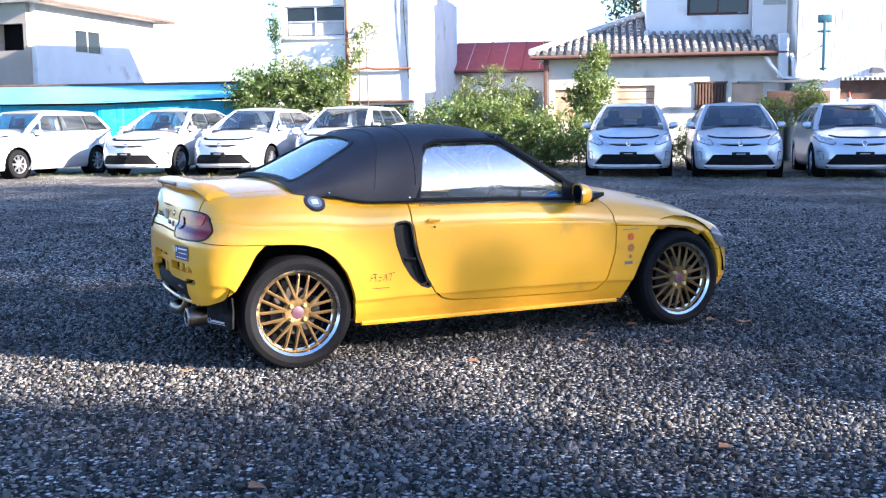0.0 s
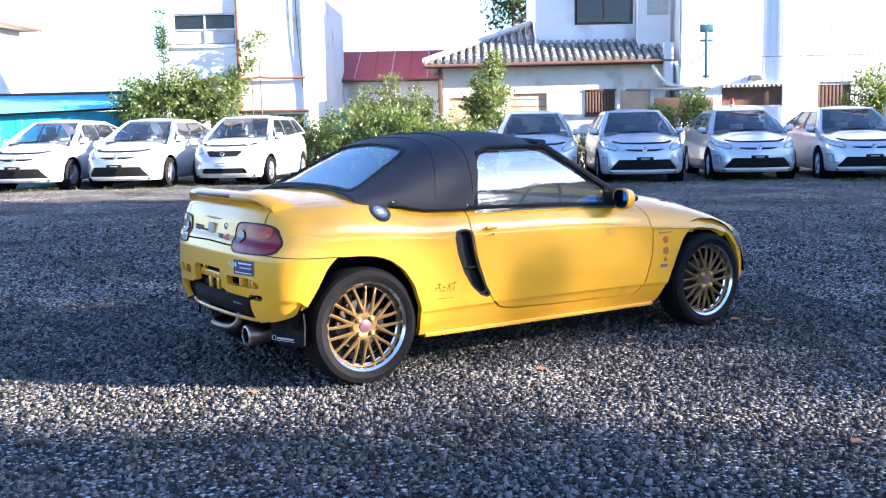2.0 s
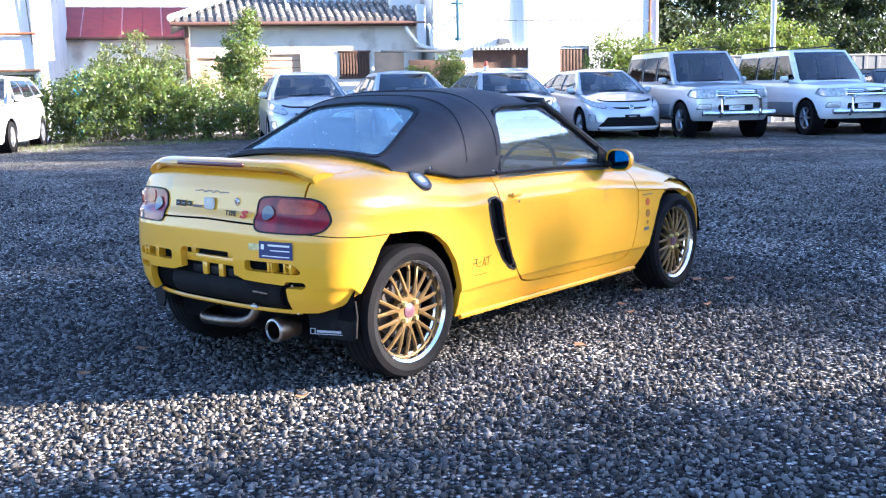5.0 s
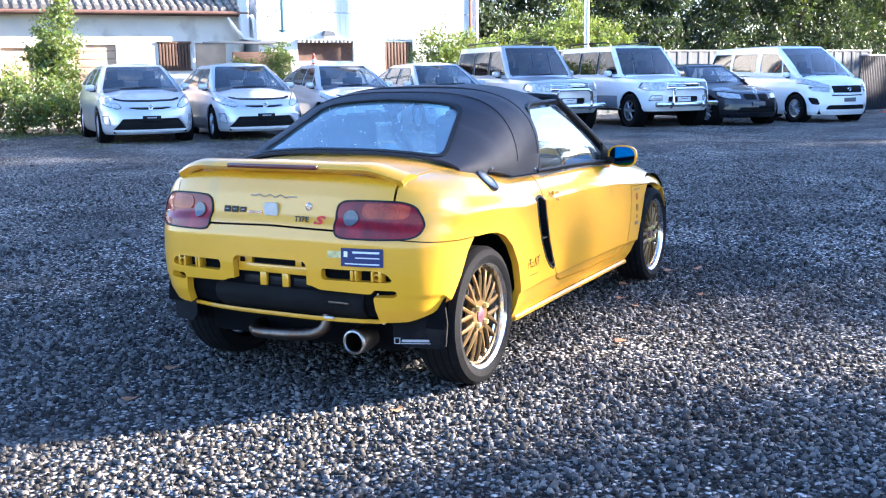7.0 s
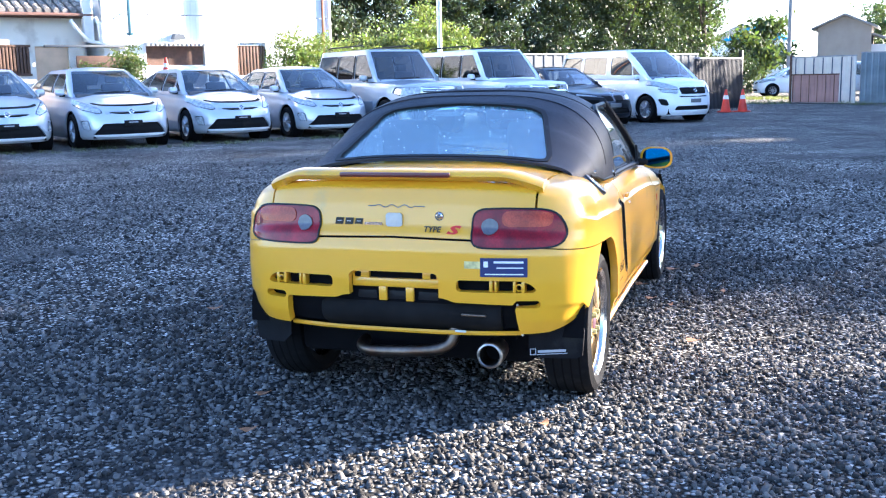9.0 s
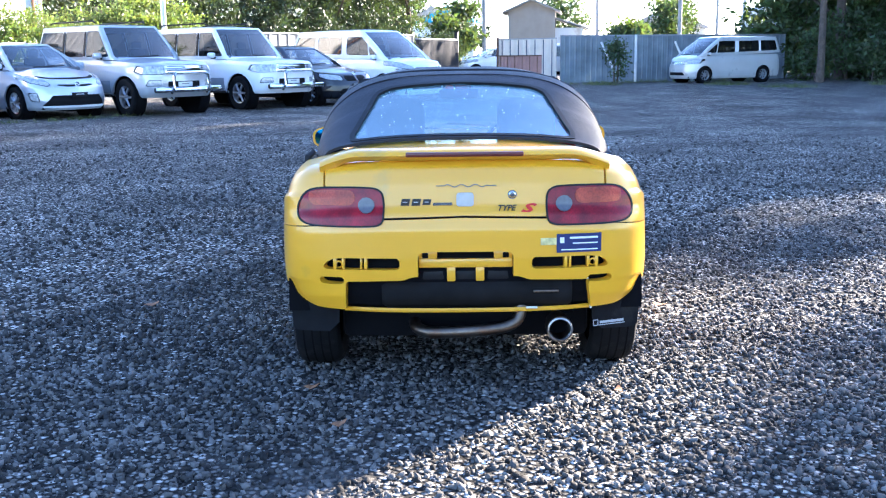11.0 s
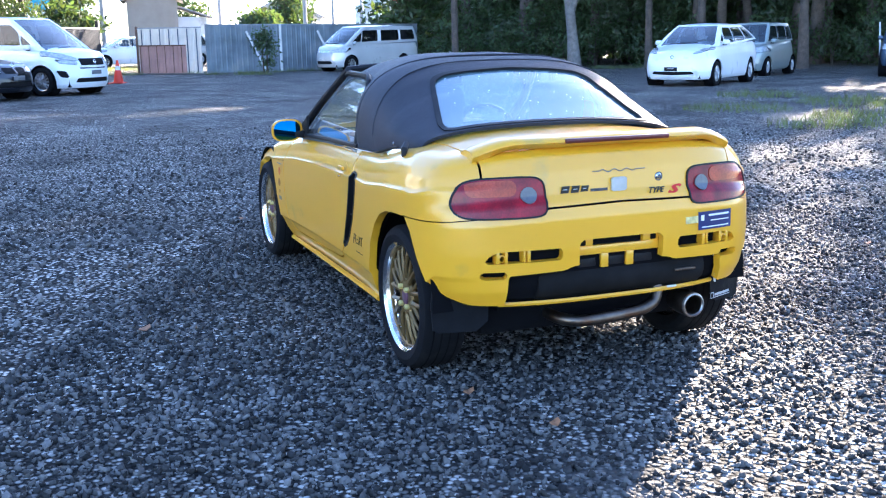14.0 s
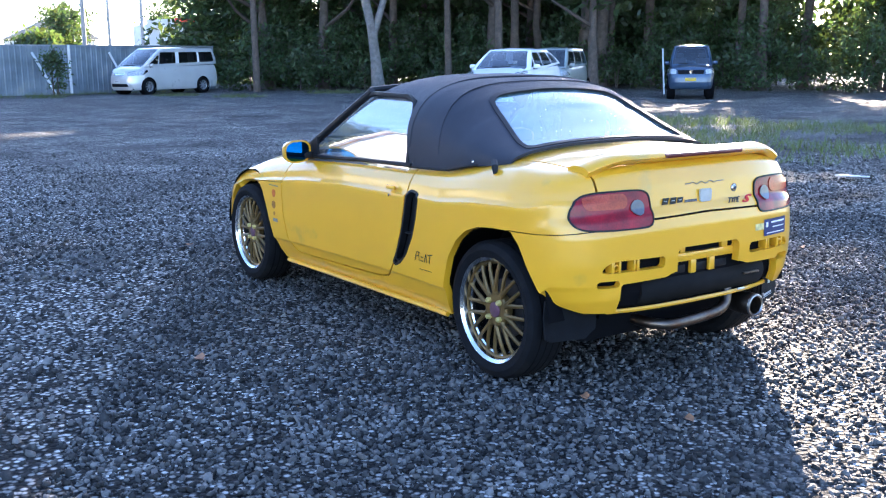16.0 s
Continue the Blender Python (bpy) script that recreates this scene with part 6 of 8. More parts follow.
MINI4 = dict(KEI, length=3.395, wheelbase=2.28, tyre=0.33, rim=0.2, paint=M_SLATE, roof=1.66, clearance=0.30, front_bow=0.12, cabin=(-3.3, -1.0, -3.1, -1.45), belt=[(0, 1.0), (-1.0, 1.04), (-3.4, 1.06)],
             edge=[(0, 0.82), (-0.2, 0.92), (-0.9, 1.0), (-3.0, 1.04), (-3.395, 1.0)], mid=[(0, 0.88), (-0.2, 0.98), (-0.9, 1.05), (-3.0, 1.06), (-3.395, 1.02)],
             front=[("head_lamp", [(0.44, 0.76), (0.44, 0.90), (0.70, 0.92), (0.71, 0.78)], M_LENS, 0.006, "head lamp"), ("grille", [(-0.38, 0.76), (-0.40, 0.88), (0.40, 0.88), (0.38, 0.76)], M_GRILLE, 0.0, "dark grille")], plate=(0.60, M_PLATEYELLOW), emblem=0.82)
parked_car("small_off_roader", "dark slate-blue small off-roader with yellow plate", on_lot(25.6, -4.85, 160), MINI4)
parked_car("hatchback", "white hatchback standing beyond the open gate", on_lot(45.2, 28.6, 128), dict(HATCH, paint=M_WHITECAR), "cars beyond the gate")
parked_car("minivan", "silver minivan standing beyond the open gate", on_lot(49.0, 27.5, 130), dict(MPV, roof=1.70), "cars beyond the gate")

# ---- buildings, walls and fences ----
M_PLASTER = material("white_render", (0.74, 0.73, 0.70), 0.85, vary=0.06, scale=1.2, dirt=(0.50, 0.46, 0.40), dirt_amount=0.02, dirt_scale=1.1, bump=0.2, bump_scale=60)
M_CREAM = material("cream_render", (0.70, 0.66, 0.57), 0.85, vary=0.08, scale=1.5, dirt=(0.46, 0.41, 0.33), dirt_amount=0.04, dirt_scale=1.4, bump=0.2)
M_RIBBED = material("white_ribbed_steel", (0.72, 0.73, 0.73), 0.5, 0.1, 0.06, 1.0, dirt=(0.52, 0.50, 0.46), dirt_amount=0.03, dirt_scale=0.9)
M_TAN = material("tan_panel", (0.42, 0.33, 0.24), 0.8, vary=0.1)
M_TILE = material("grey_roof_tile", (0.31, 0.285, 0.25), 0.6, vary=0.25, scale=3, rand=0.18, fine=0.2, fine_scale=50, bump=0.2)
M_REDROOF = material("red_painted_metal", (0.34, 0.055, 0.042), 0.55, 0.1, 0.18, 2.0, dirt=(0.20, 0.05, 0.035), dirt_amount=0.06, dirt_scale=2.0)
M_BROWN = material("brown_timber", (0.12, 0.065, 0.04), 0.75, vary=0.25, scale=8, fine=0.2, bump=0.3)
M_PANEL = material("ochre_panel", (0.60, 0.42, 0.27), 0.7, vary=0.12, scale=3)
M_BLUESHEET = material("blue_sheet_metal", (0.03, 0.30, 0.46), 0.6, 0.0, 0.14, 1.2, dirt=(0.10, 0.30, 0.38), dirt_amount=0.05, dirt_scale=1.6)
M_BLUEROOF = material("pale_blue_roof", (0.15, 0.50, 0.60), 0.55, 0.0, 0.12, 1.5)
M_RUST = material("rusty_pipe", (0.28, 0.12, 0.06), 0.75, 0.1, 0.3, 6, 0.2)
M_PIPE = material("pale_drain_pipe", (0.66, 0.66, 0.64), 0.5, vary=0.1)
M_DARKWIN = glass("dark_house_glass", (0.05, 0.06, 0.07), 0.6)
M_FROST = material("frosted_glass", (0.42, 0.43, 0.42), 0.35, vary=0.1, scale=10)
M_ALU = material("window_aluminium", (0.62, 0.62, 0.60), 0.4, 0.6, 0.08)
M_FENCE = material("grey_fence_sheet", (0.085, 0.098, 0.112), 0.75, 0.0, 0.2, 1.5, dirt=(0.11, 0.10, 0.09), dirt_amount=0.05)
M_FENCE2 = material("weathered_blue_grey_sheet", (0.21, 0.24, 0.26), 0.65, 0.1, 0.3, 1.2, dirt=(0.30, 0.31, 0.30), dirt_amount=0.06, dirt_scale=1.2)
M_TAN = material("tan_render", (0.36, 0.31, 0.25), 0.85, vary=0.08, scale=1.5, bump=0.2)
M_FENCE3 = material("cream_sheet", (0.60, 0.57, 0.50), 0.6, 0.1, 0.12, 1.5)
M_FENCE4 = material("pink_brown_sheet", (0.36, 0.22, 0.19), 0.65, 0.1, 0.15, 1.5)
M_CONE = material("red_cone", (0.62, 0.045, 0.02), 0.5, vary=0.12)
M_CONCRETE = material("concrete", (0.36, 0.35, 0.33), 0.85, vary=0.15, scale=2, fine=0.15, bump=0.3)
M_REDRIB = material("faded_rib", (0.55, 0.30, 0.28), 0.6)
M_RAIL = material("grey_rail", (0.28, 0.29, 0.30), 0.6, vary=0.2)
M_GUTTER = material("brown_gutter", (0.14, 0.075, 0.055), 0.5)
M_RIDGE = material("pale_ridge", (0.55, 0.53, 0.50), 0.7, vary=0.15, scale=6)
M_GATE = material("dark_gate_sheet", (0.016, 0.018, 0.026), 0.5, 0.2, 0.2, 2)
M_STEELBLUE = material("teal_steel", (0.03, 0.10, 0.135), 0.5, 0.3, 0.2, 8)

YARD = pose(2.4, 28.3, 0, 0, 0, -8)


def at_yard(x, y, z=0):
    return YARD @ Matrix.Translation((x, y, z))


def ribbed(x0, x1, z0, z1, pitch=0.18, depth=0.018):
    """A sheet of upright ribs in the xz plane, facing -y, with a back 4 cm behind."""
    n = max(int(abs(x1 - x0) / pitch), 1)
    p = (x1 - x0) / n
    prof = []
    for i in range(n):
        x = x0 + i * p
        prof += [(x, 0), (x + p * 0.62, 0), (x + p * 0.70, -depth), (x + p * 0.92, -depth)]
    prof.append((x1, 0))
    V = [(x, y, z) for z in (z0, z1) for x, y in prof] + [(x0, 0.04, z0), (x1, 0.04, z0), (x0, 0.04, z1), (x1, 0.04, z1)]
    m = len(prof)
    F = [(i, i + 1, m + i + 1, m + i) for i in range(m - 1)]
    b = 2 * m
    F += [(b, b + 1, b + 3, b + 2), (b, 0, m, b + 2), (m - 1, b + 1, b + 3, 2 * m - 1)]
    F += [tuple(list(range(m, 2 * m)) + [b + 3, b + 2])]
    return V, F


def wall_open(x0, x1, z0, z1, y0, y1, holes):
    """A wall from x0 to x1 between y0 and y1 with openings (x0, x1, z0, z1), from blocks butted end to end."""
    xs = sorted({x0, x1, *[h[0] for h in holes], *[h[1] for h in holes]})
    zs = sorted({z0, z1, *[h[2] for h in holes], *[h[3] for h in holes]})
    V, F, ids = [], [], {}

    def vid(x, y, z):
        k = (round(x, 4), round(y, 4), round(z, 4))
        if k not in ids:
            ids[k] = len(V)
            V.append(k)
        return ids[k]
    solid = lambda i, j: 0 <= i < len(xs) - 1 and 0 <= j < len(zs) - 1 and not any(
        h[0] <= (xs[i] + xs[i + 1]) / 2 <= h[1] and h[2] <= (zs[j] + zs[j + 1]) / 2 <= h[3] for h in holes)
    for i in range(len(xs) - 1):
        for j in range(len(zs) - 1):
            if not solid(i, j):
                continue
            a, b, c, d = xs[i], xs[i + 1], zs[j], zs[j + 1]
            F.append((vid(a, y0, c), vid(b, y0, c), vid(b, y0, d), vid(a, y0, d)))
            F.append((vid(a, y1, c), vid(a, y1, d), vid(b, y1, d), vid(b, y1, c)))
            for (di, dj), q in (((-1, 0), ((a, c), (a, d))), ((1, 0), ((b, d), (b, c))), ((0, -1), ((b, c), (a, c))), ((0, 1), ((a, d), (b, d)))):
                if not solid(i + di, j + dj):
                    (p, r), (s, t) = q
                    F.append((vid(p, y0, r), vid(s, y0, t), vid(s, y1, t), vid(p, y1, r)))
    return V, F


def sash(parent, x0, x1, z0, z1, y, cols=2, rows=1, lower_frost=False, mat=M_ALU):
    w = part("window", join(box(x0, x1, y - 0.03, y + 0.03, z0, z0 + 0.05, 0.004), box(x0, x1, y - 0.03, y + 0.03, z1 - 0.05, z1, 0.004),
                            box(x0, x0 + 0.05, y - 0.03, y + 0.03, z0 + 0.05, z1 - 0.05, 0.004), box(x1 - 0.05, x1, y - 0.03, y + 0.03, z0 + 0.05, z1 - 0.05, 0.004)), mat, parent, "aluminium sliding window")
    for c in range(cols):
        a, b = x0 + 0.05 + (x1 - x0 - 0.1) * c / cols, x0 + 0.05 + (x1 - x0 - 0.1) * (c + 1) / cols
        if c:
            part("mullion", box(a - 0.025, a + 0.025, y - 0.028, y + 0.028, z0 + 0.05, z1 - 0.05, 0.004), mat, w)
        for r in range(rows):
            lo, hi = z0 + 0.05 + (z1 - z0 - 0.1) * r / rows, z0 + 0.05 + (z1 - z0 - 0.1) * (r + 1) / rows
            if r:
                part("rail", box(a, b, y - 0.025, y + 0.025, lo - 0.02, lo + 0.02, 0.004), mat, w)
            part("pane", box(a + 0.026, b - 0.026, y - 0.004, y + 0.004, lo + 0.021, hi - 0.021), M_FROST if (lower_frost and r == 0) else M_DARKWIN, w)
    return w


def slats(parent, x0, x1, z0, z1, y, n, mat, name="slat", w=0.4):
    for k in range(n):
        a = x0 + (x1 - x0) * (k + 0.5) / n
        h = (x1 - x0) / n * w / 2 + 0.012
        part(name, box(a - h, a + h, y - 0.015, y + 0.015, z0, z1, 0.004), mat, parent)


# white two-storey office
office = thing("office_building", "white rendered two-storey building with rusty pipes and sliding window", "building", at_yard(0, -0.8))
part("wall", wall_open(-7.35, -3.6, 0, 7.5, 0, 0.2, [(-7.22, -5.5, 3.56, 4.42), (-5.32, -3.72, 1.20, 1.74)]), M_PLASTER, office, "", 0)
for bx in (box(-7.35, -7.15, 0.2, 8, 0, 7.5), box(-3.8, -3.6, 0.2, 8, 0, 7.5), box(-7.15, -3.8, 7.8, 8, 0, 7.5)):
    part("wall", bx, M_PLASTER, office, "", 0)
part("roof", box(-7.6, -3.4, -0.2, 8.2, 7.5, 7.65, 0.02), M_CONCRETE, office)
# added dark board: the room's dimness is put into its colour
part("room_back", box(-7.1, -3.85, 1.2, 1.3, 0, 7.4), M_BROWN, office, "dark board standing in for the dim room behind the windows")
sash(office, -7.22, -5.5, 3.56, 4.42, 0.08, 2, 2, True)
part("window_sill", box(-7.28, -5.44, -0.06, 0.1, 3.50, 3.555, 0.01), M_PLASTER, office)
sash(office, -5.32, -3.72, 1.20, 1.74, 0.1, 2, 1, False)
part("ledge", box(-5.45, -3.6, -0.12, 0.0, 1.75, 1.82, 0.01), M_BROWN, office, "dark timber ledge")
part("drain_pipe", tube([(-5.45, -0.06, 0.4), (-5.45, -0.06, 7.4)], 0.045, 8), M_RUST, office, "rusty drain pipe")
part("drain_pipe", tube([(-3.66, -0.05, 0.4), (-3.66, -0.05, 2.7), (-3.68, -0.05, 7.4)], 0.03, 8), M_PIPE, office)
part("cross_pipe", tube([(-6.6, -0.08, 2.64), (-5.2, -0.08, 2.65), (-4.9, -0.10, 2.70), (-4.6, -0.08, 2.66), (-3.66, -0.08, 2.67)], 0.035, 8), M_RUST, office, "rusty horizontal pipe")
part("cable", tube([(-3.95, -0.05, 7.0), (-3.85, -0.06, 4.0), (-3.75, -0.05, 2.4)], 0.012, 5), M_BLACK, office)

# red-roofed shed behind
shed = thing("red_roof_shed", "low shed with a red painted metal roof", "shed", at_yard(0, 6.5))
part("wall", wall_open(-3.7, 1.2, 0, 2.95, 0.3, 0.45, [(-1.5, -0.6, 1.4, 2.2)]), M_PLASTER, shed, "", 0)
sheet = [(x, y, z) for x in (-3.85, 1.4) for y, z in ((0.0, 2.98), (2.6, 4.10), (2.6, 4.05), (0.0, 2.92))]
part("roof", (sheet, [(0, 4, 5, 1), (1, 5, 6, 2), (2, 6, 7, 3), (3, 7, 4, 0), (0, 1, 2, 3), (4, 7, 6, 5)]), M_REDROOF, shed, "red metal roof", 0)
for k in range(9):
    x = -3.8 + k * 0.62
    part("roof_rib", tube([(x, 0.0, 3.0), (x, 2.6, 4.12)], 0.022, 5), M_REDRIB if k % 2 else M_REDROOF, shed)
part("gutter", tube([(-3.85, -0.05, 2.92), (1.4, -0.05, 2.92)], 0.05, 8), M_BROWN, shed)
part("back_wall", box(-3.7, 1.2, 2.4, 2.5, 0, 3.8), M_PLASTER, shed)
bin_ = thing("blue_box", "blue plastic box on the wall", "box", at_yard(-2.95, 1.2))
part("box_body", box(-0.08, 0.08, -0.1, 0.1, 0.0, 1.75, 0.03), M_BLUESHEET, bin_)

# tiled house with an upper storey
house = thing("tiled_house", "cream house with grey tiled roof and upper storey", "house", at_yard(0, 0))
part("wall", join(wall_open(0.0, 6.15, 0, 3.0, 0.32, 0.50, [(0.15, 1.0, 1.2, 2.08), (1.82, 2.88, 1.2, 2.16), (3.95, 4.78, 1.5, 2.2), (4.92, 5.75, 1.0, 2.2)]), box(0.0, 0.18, 0.50, 6, 0, 3.0), box(5.97, 6.15, 0.50, 6, 0, 3.0)), M_CREAM, house, "", 0)
# dark board added for the dim interior
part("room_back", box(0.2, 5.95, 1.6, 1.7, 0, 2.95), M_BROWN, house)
part("shutter_panel", box(0.15, 1.0, 0.38, 0.42, 1.2, 2.08, 0.006), M_PANEL, house, "ochre shutter panel")
part("shutter_panel", box(1.82, 2.88, 0.38, 0.42, 1.2, 2.16, 0.006), M_PANEL, house, "ochre shutter panel")
part("shutter_panel", box(4.92, 5.75, 0.38, 0.42, 1.0, 2.2, 0.006), M_PANEL, house, "ochre shutter panel")
for z in (1.4, 1.6, 1.8, 2.0):
    part("shutter_line", box(1.84, 2.86, 0.372, 0.382, z - 0.008, z + 0.008), M_BROWN, house)
slats(house, 3.95, 4.78, 1.5, 2.2, 0.305, 10, M_BROWN)
part("slat_rail", box(3.92, 4.81, 0.28, 0.318, 2.18, 2.24, 0.006), M_BROWN, house)
part("slat_rail", box(3.92, 4.81, 0.28, 0.318, 1.48, 1.53, 0.006), M_BROWN, house)
part("post", box(-0.14, -0.03, 0.14, 0.26, 0, 3.0, 0.01), M_BROWN, house, "brown timber post")
part("eave_board", box(-0.46, 6.28, 0.0, 0.05, 2.88, 3.0, 0.006), M_BROWN, house, "dark eave board")
part("soffit", box(-0.40, 6.24, 0.05, 0.32, 2.90, 2.96), M_BROWN, house)
part("gutter", tube([(-0.5, -0.06, 2.94), (6.3, -0.06, 2.97)], 0.05, 8), M_GUTTER, house, "brown gutter")
part("roof_deck", ([(-0.45, 0.0, 3.0), (6.28, 0.0, 3.0), (6.28, 1.5, 3.62), (1.05, 1.5, 3.62), (2.6, 3.0, 4.24), (2.65, 1.5, 3.62), (-0.45, 6.0, 3.0), (2.6, 6.0, 4.24)], [(0, 1, 2, 5, 3), (3, 5, 4), (0, 3, 4, 7, 6)]), M_TILE, house, "", 0)
for k in range(31):                                     # courses of pan tiles up the front slope
    x = -0.30 + k * 0.212
    top_y_ = min(1.5, max(x + 0.45, 0.12)) if x < 1.1 else (min(1.5 + (x - 1.05), 3.0) if x < 2.6 else 1.5)
    n = max(int(top_y_ / 0.27), 1)
    for j in range(n):
        y0, y1 = j * top_y_ / n, (j + 1) * top_y_ / n + 0.03
        part("tile", tube([(x, y0 - 0.03, 3.045 + y0 * 0.413 + 0.012), (x, y1, 3.045 + y1 * 0.413 - 0.006)], [0.075, 0.062], 6), M_TILE, house)
part("hip_ridge", tube([(-0.5, -0.05, 3.08), (0.55, 1.0, 3.50), (2.6, 3.0, 4.34)], [0.09, 0.1, 0.1], 8), M_RIDGE, house, "pale hip ridge tiles")
part("ridge", tube([(2.6, 3.0, 4.32), (2.6, 6.0, 4.32)], 0.1, 8), M_TILE, house)
part("flashing", tube([(2.62, 0.55, 3.34), (2.68, 1.45, 3.72)], 0.06, 6), M_RIDGE, house)
upper = part("upper_storey", join(wall_open(2.66, 5.55, 3.3, 7.2, 1.5, 1.68, [(3.78, 5.46, 4.12, 5.4)]), box(2.66, 2.84, 1.68, 6, 3.3, 7.2), box(5.37, 5.55, 1.68, 6, 3.3, 7.2)), M_RIBBED, house, "white clad upper storey", 0)
for k in range(12):
    x = 2.75 + k * 0.25
    for z0, z1 in ((3.6, 4.05), (5.5, 7.1)) if 3.7 < x < 5.5 else ((3.6, 7.1),):
        part("cladding_rib", box(x - 0.012, x + 0.012, 1.488, 1.5, z0, z1), M_RIBBED, upper)
sash(house, 3.78, 5.46, 4.12, 5.4, 1.58, 2, 1, False, M_BROWN)
# dark board added for the dim upper room
part("upper_room_back", box(2.9, 5.3, 2.6, 2.7, 3.4, 7.1), M_BROWN, house)
part("upper_roof", box(2.4, 5.8, 1.2, 6.2, 7.2, 7.35, 0.02), M_TILE, house)

# recess with pipes between house and warehouse, and the white warehouse
ware = thing("warehouse", "white warehouse clad in ribbed steel sheets", "warehouse", at_yard(0.17, -0.1))
holes_w = [(7.45, 9.10, 1.70, 2.20), (10.05, 10.95, 1.4, 2.22)]
part("wall", join(wall_open(6.35, 13.05, 0, 3.0, 0.05, 0.2, holes_w), box(6.35, 6.55, 0.2, 14, 0, 8.2), box(12.85, 13.05, 0.2, 14, 0, 8.2)), M_RIBBED, ware, "", 0)
for a, b, c, d in ((6.35, 7.45, 0, 3.0), (7.45, 9.10, 0, 1.66), (7.45, 9.10, 2.3, 3.0), (9.10, 10.05, 0, 3.0), (10.05, 10.95, 2.3, 3.0), (10.95, 13.05, 0, 3.0), (6.35, 13.05, 3.02, 8.2)):
    part("cladding_sheet", ribbed(a, b, c, d, 0.16, 0.005), M_RIBBED, ware, "white ribbed cladding", 0)
part("corner_trim", box(13.0, 13.1, -0.04, 0.06, 0, 8.2, 0.01), M_ALU, ware)
part("corner_trim", box(12.80, 12.86, -0.05, 0.0, 0, 8.2, 0.01), M_RUST, ware)
part("roof", box(6.2, 13.2, -0.15, 14.2, 8.2, 8.35, 0.02), M_CONCRETE, ware)
# near-black board added for the unlit inside of the warehouse
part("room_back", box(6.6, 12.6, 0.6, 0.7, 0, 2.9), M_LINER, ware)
for k in range(14):
    part("awning_rib", box(7.45 + k * 0.122, 7.50 + k * 0.122, -0.16, 0.05, 2.20, 2.26, 0.005), M_RIBBED, ware)
part("awning", box(7.42, 9.14, -0.17, 0.05, 2.262, 2.285, 0.004), M_RIBBED, ware)
part("louvre_panel", box(7.47, 9.08, 0.09, 0.12, 1.70, 2.20), M_BROWN, ware, "dark louvre window")
slats(ware, 10.05, 10.95, 1.4, 2.2, 0.06, 9, M_BROWN)
part("slat_back", box(10.05, 10.95, 0.12, 0.15, 1.4, 2.2), M_PANEL, ware)
part("vent_hood", prism([(8.15, 2.38), (8.50, 2.38), (8.42, 2.50), (8.20, 2.52)], -0.22, 0.02), M_FENCE, ware, "dark vent hood")
part("bracket_pole", box(6.92, 6.99, -0.30, -0.23, 2.45, 3.72, 0.01), M_STEELBLUE, ware, "teal steel sign bracket")
for z in (2.5, 3.45, 3.7):
    part("bracket_arm", box(6.78 if z > 3 else 6.86, 7.13 if z > 3 else 7.05, -0.29, -0.24, z - 0.03, z + 0.03 + (0.15 if z > 3.6 else 0), 0.008), M_STEELBLUE, ware)
part("bracket_stay", tube([(6.92, -0.26, 3.1), (6.5, 0.0, 2.8)], 0.012, 5), M_STEELBLUE, ware)
part("base_slats", box(5.6, 7.2, -0.10, -0.05, 1.45, 1.95, 0.01), M_BROWN, ware, "brown slatted screen")
recess = thing("recess_wall", "white wall with pale drain pipes", "wall", at_yard(0, 0.9))
part("wall", box(5.5, 6.4, 0, 0.2, 0, 8.2), M_PLASTER, recess, "", 0)
part("window", box(5.75, 6.35, -0.04, 0.0, 4.3, 5.2, 0.01), M_FROST, recess)
part("ledge", box(5.0, 7.3, -1.15, -1.05, 2.16, 2.22, 0.01), M_FENCE, recess)
part("drain_pipe", tube([(5.75, -0.9, 2.85), (5.9, -0.95, 2.6), (6.15, -1.0, 2.32), (6.45, -1.05, 2.26), (7.1, -1.05, 2.26)], 0.05, 8), M_PIPE, recess, "pale bent drain pipe")
part("drain_pipe", tube([(6.45, -1.05, 2.26), (6.42, -1.05, 2.75), (6.36, -0.95, 2.9)], 0.06, 8), M_PIPE, recess)
part("duct", box(6.05, 6.3, -1.0, -0.8, 2.3, 3.45, 0.02), M_PIPE, recess, "pale vertical duct")

# blue sheet shed and the houses on the far side
blue = thing("blue_shed", "long low shed clad in faded blue sheet metal", "shed", at_yard(0, -2.2))
part("wall", ribbed(-22, -12.0, 0, 1.78, 0.5, 0.012), M_BLUESHEET, blue, "", 0)
part("wall", moved(ribbed(0, 4.3, 0, 1.86, 0.5, 0.012), Matrix.Translation((-12.0, 0.02, 0)) @ Matrix.Rotation(0.32, 4, "Z")), M_BLUESHEET, blue, "", 0)
rs_ = [(-22.2, -0.15, 1.80), (-11.9, -0.15, 1.80), (-7.75, 1.20, 1.98), (-7.75, 3.4, 2.42), (-22.2, 3.4, 2.42)]
part("roof", (rs_ + [(x, y, z - 0.06) for x, y, z in rs_], [(0, 1, 2, 3, 4), (9, 8, 7, 6, 5)] + [(i, i + 5, (i + 1) % 5 + 5, (i + 1) % 5) for i in range(5)]), M_BLUEROOF, blue, "pale blue sheet roof", 0)
part("eave_strip", tube([(-22.2, -0.17, 1.775), (-11.9, -0.17, 1.775), (-7.75, 1.18, 1.955)], 0.03, 6), M_LINER, blue)
part("ridge_board", tube([(-22.2, 3.4, 2.44), (-14.0, 3.4, 2.44), (-7.75, 3.4, 2.46)], 0.05, 6), M_BROWN, blue)
house2 = thing("white_house", "white rendered two-storey house with a grey pitched roof", "house", pose(-14.6, 35.1, 0, 0, 0, 74.6))
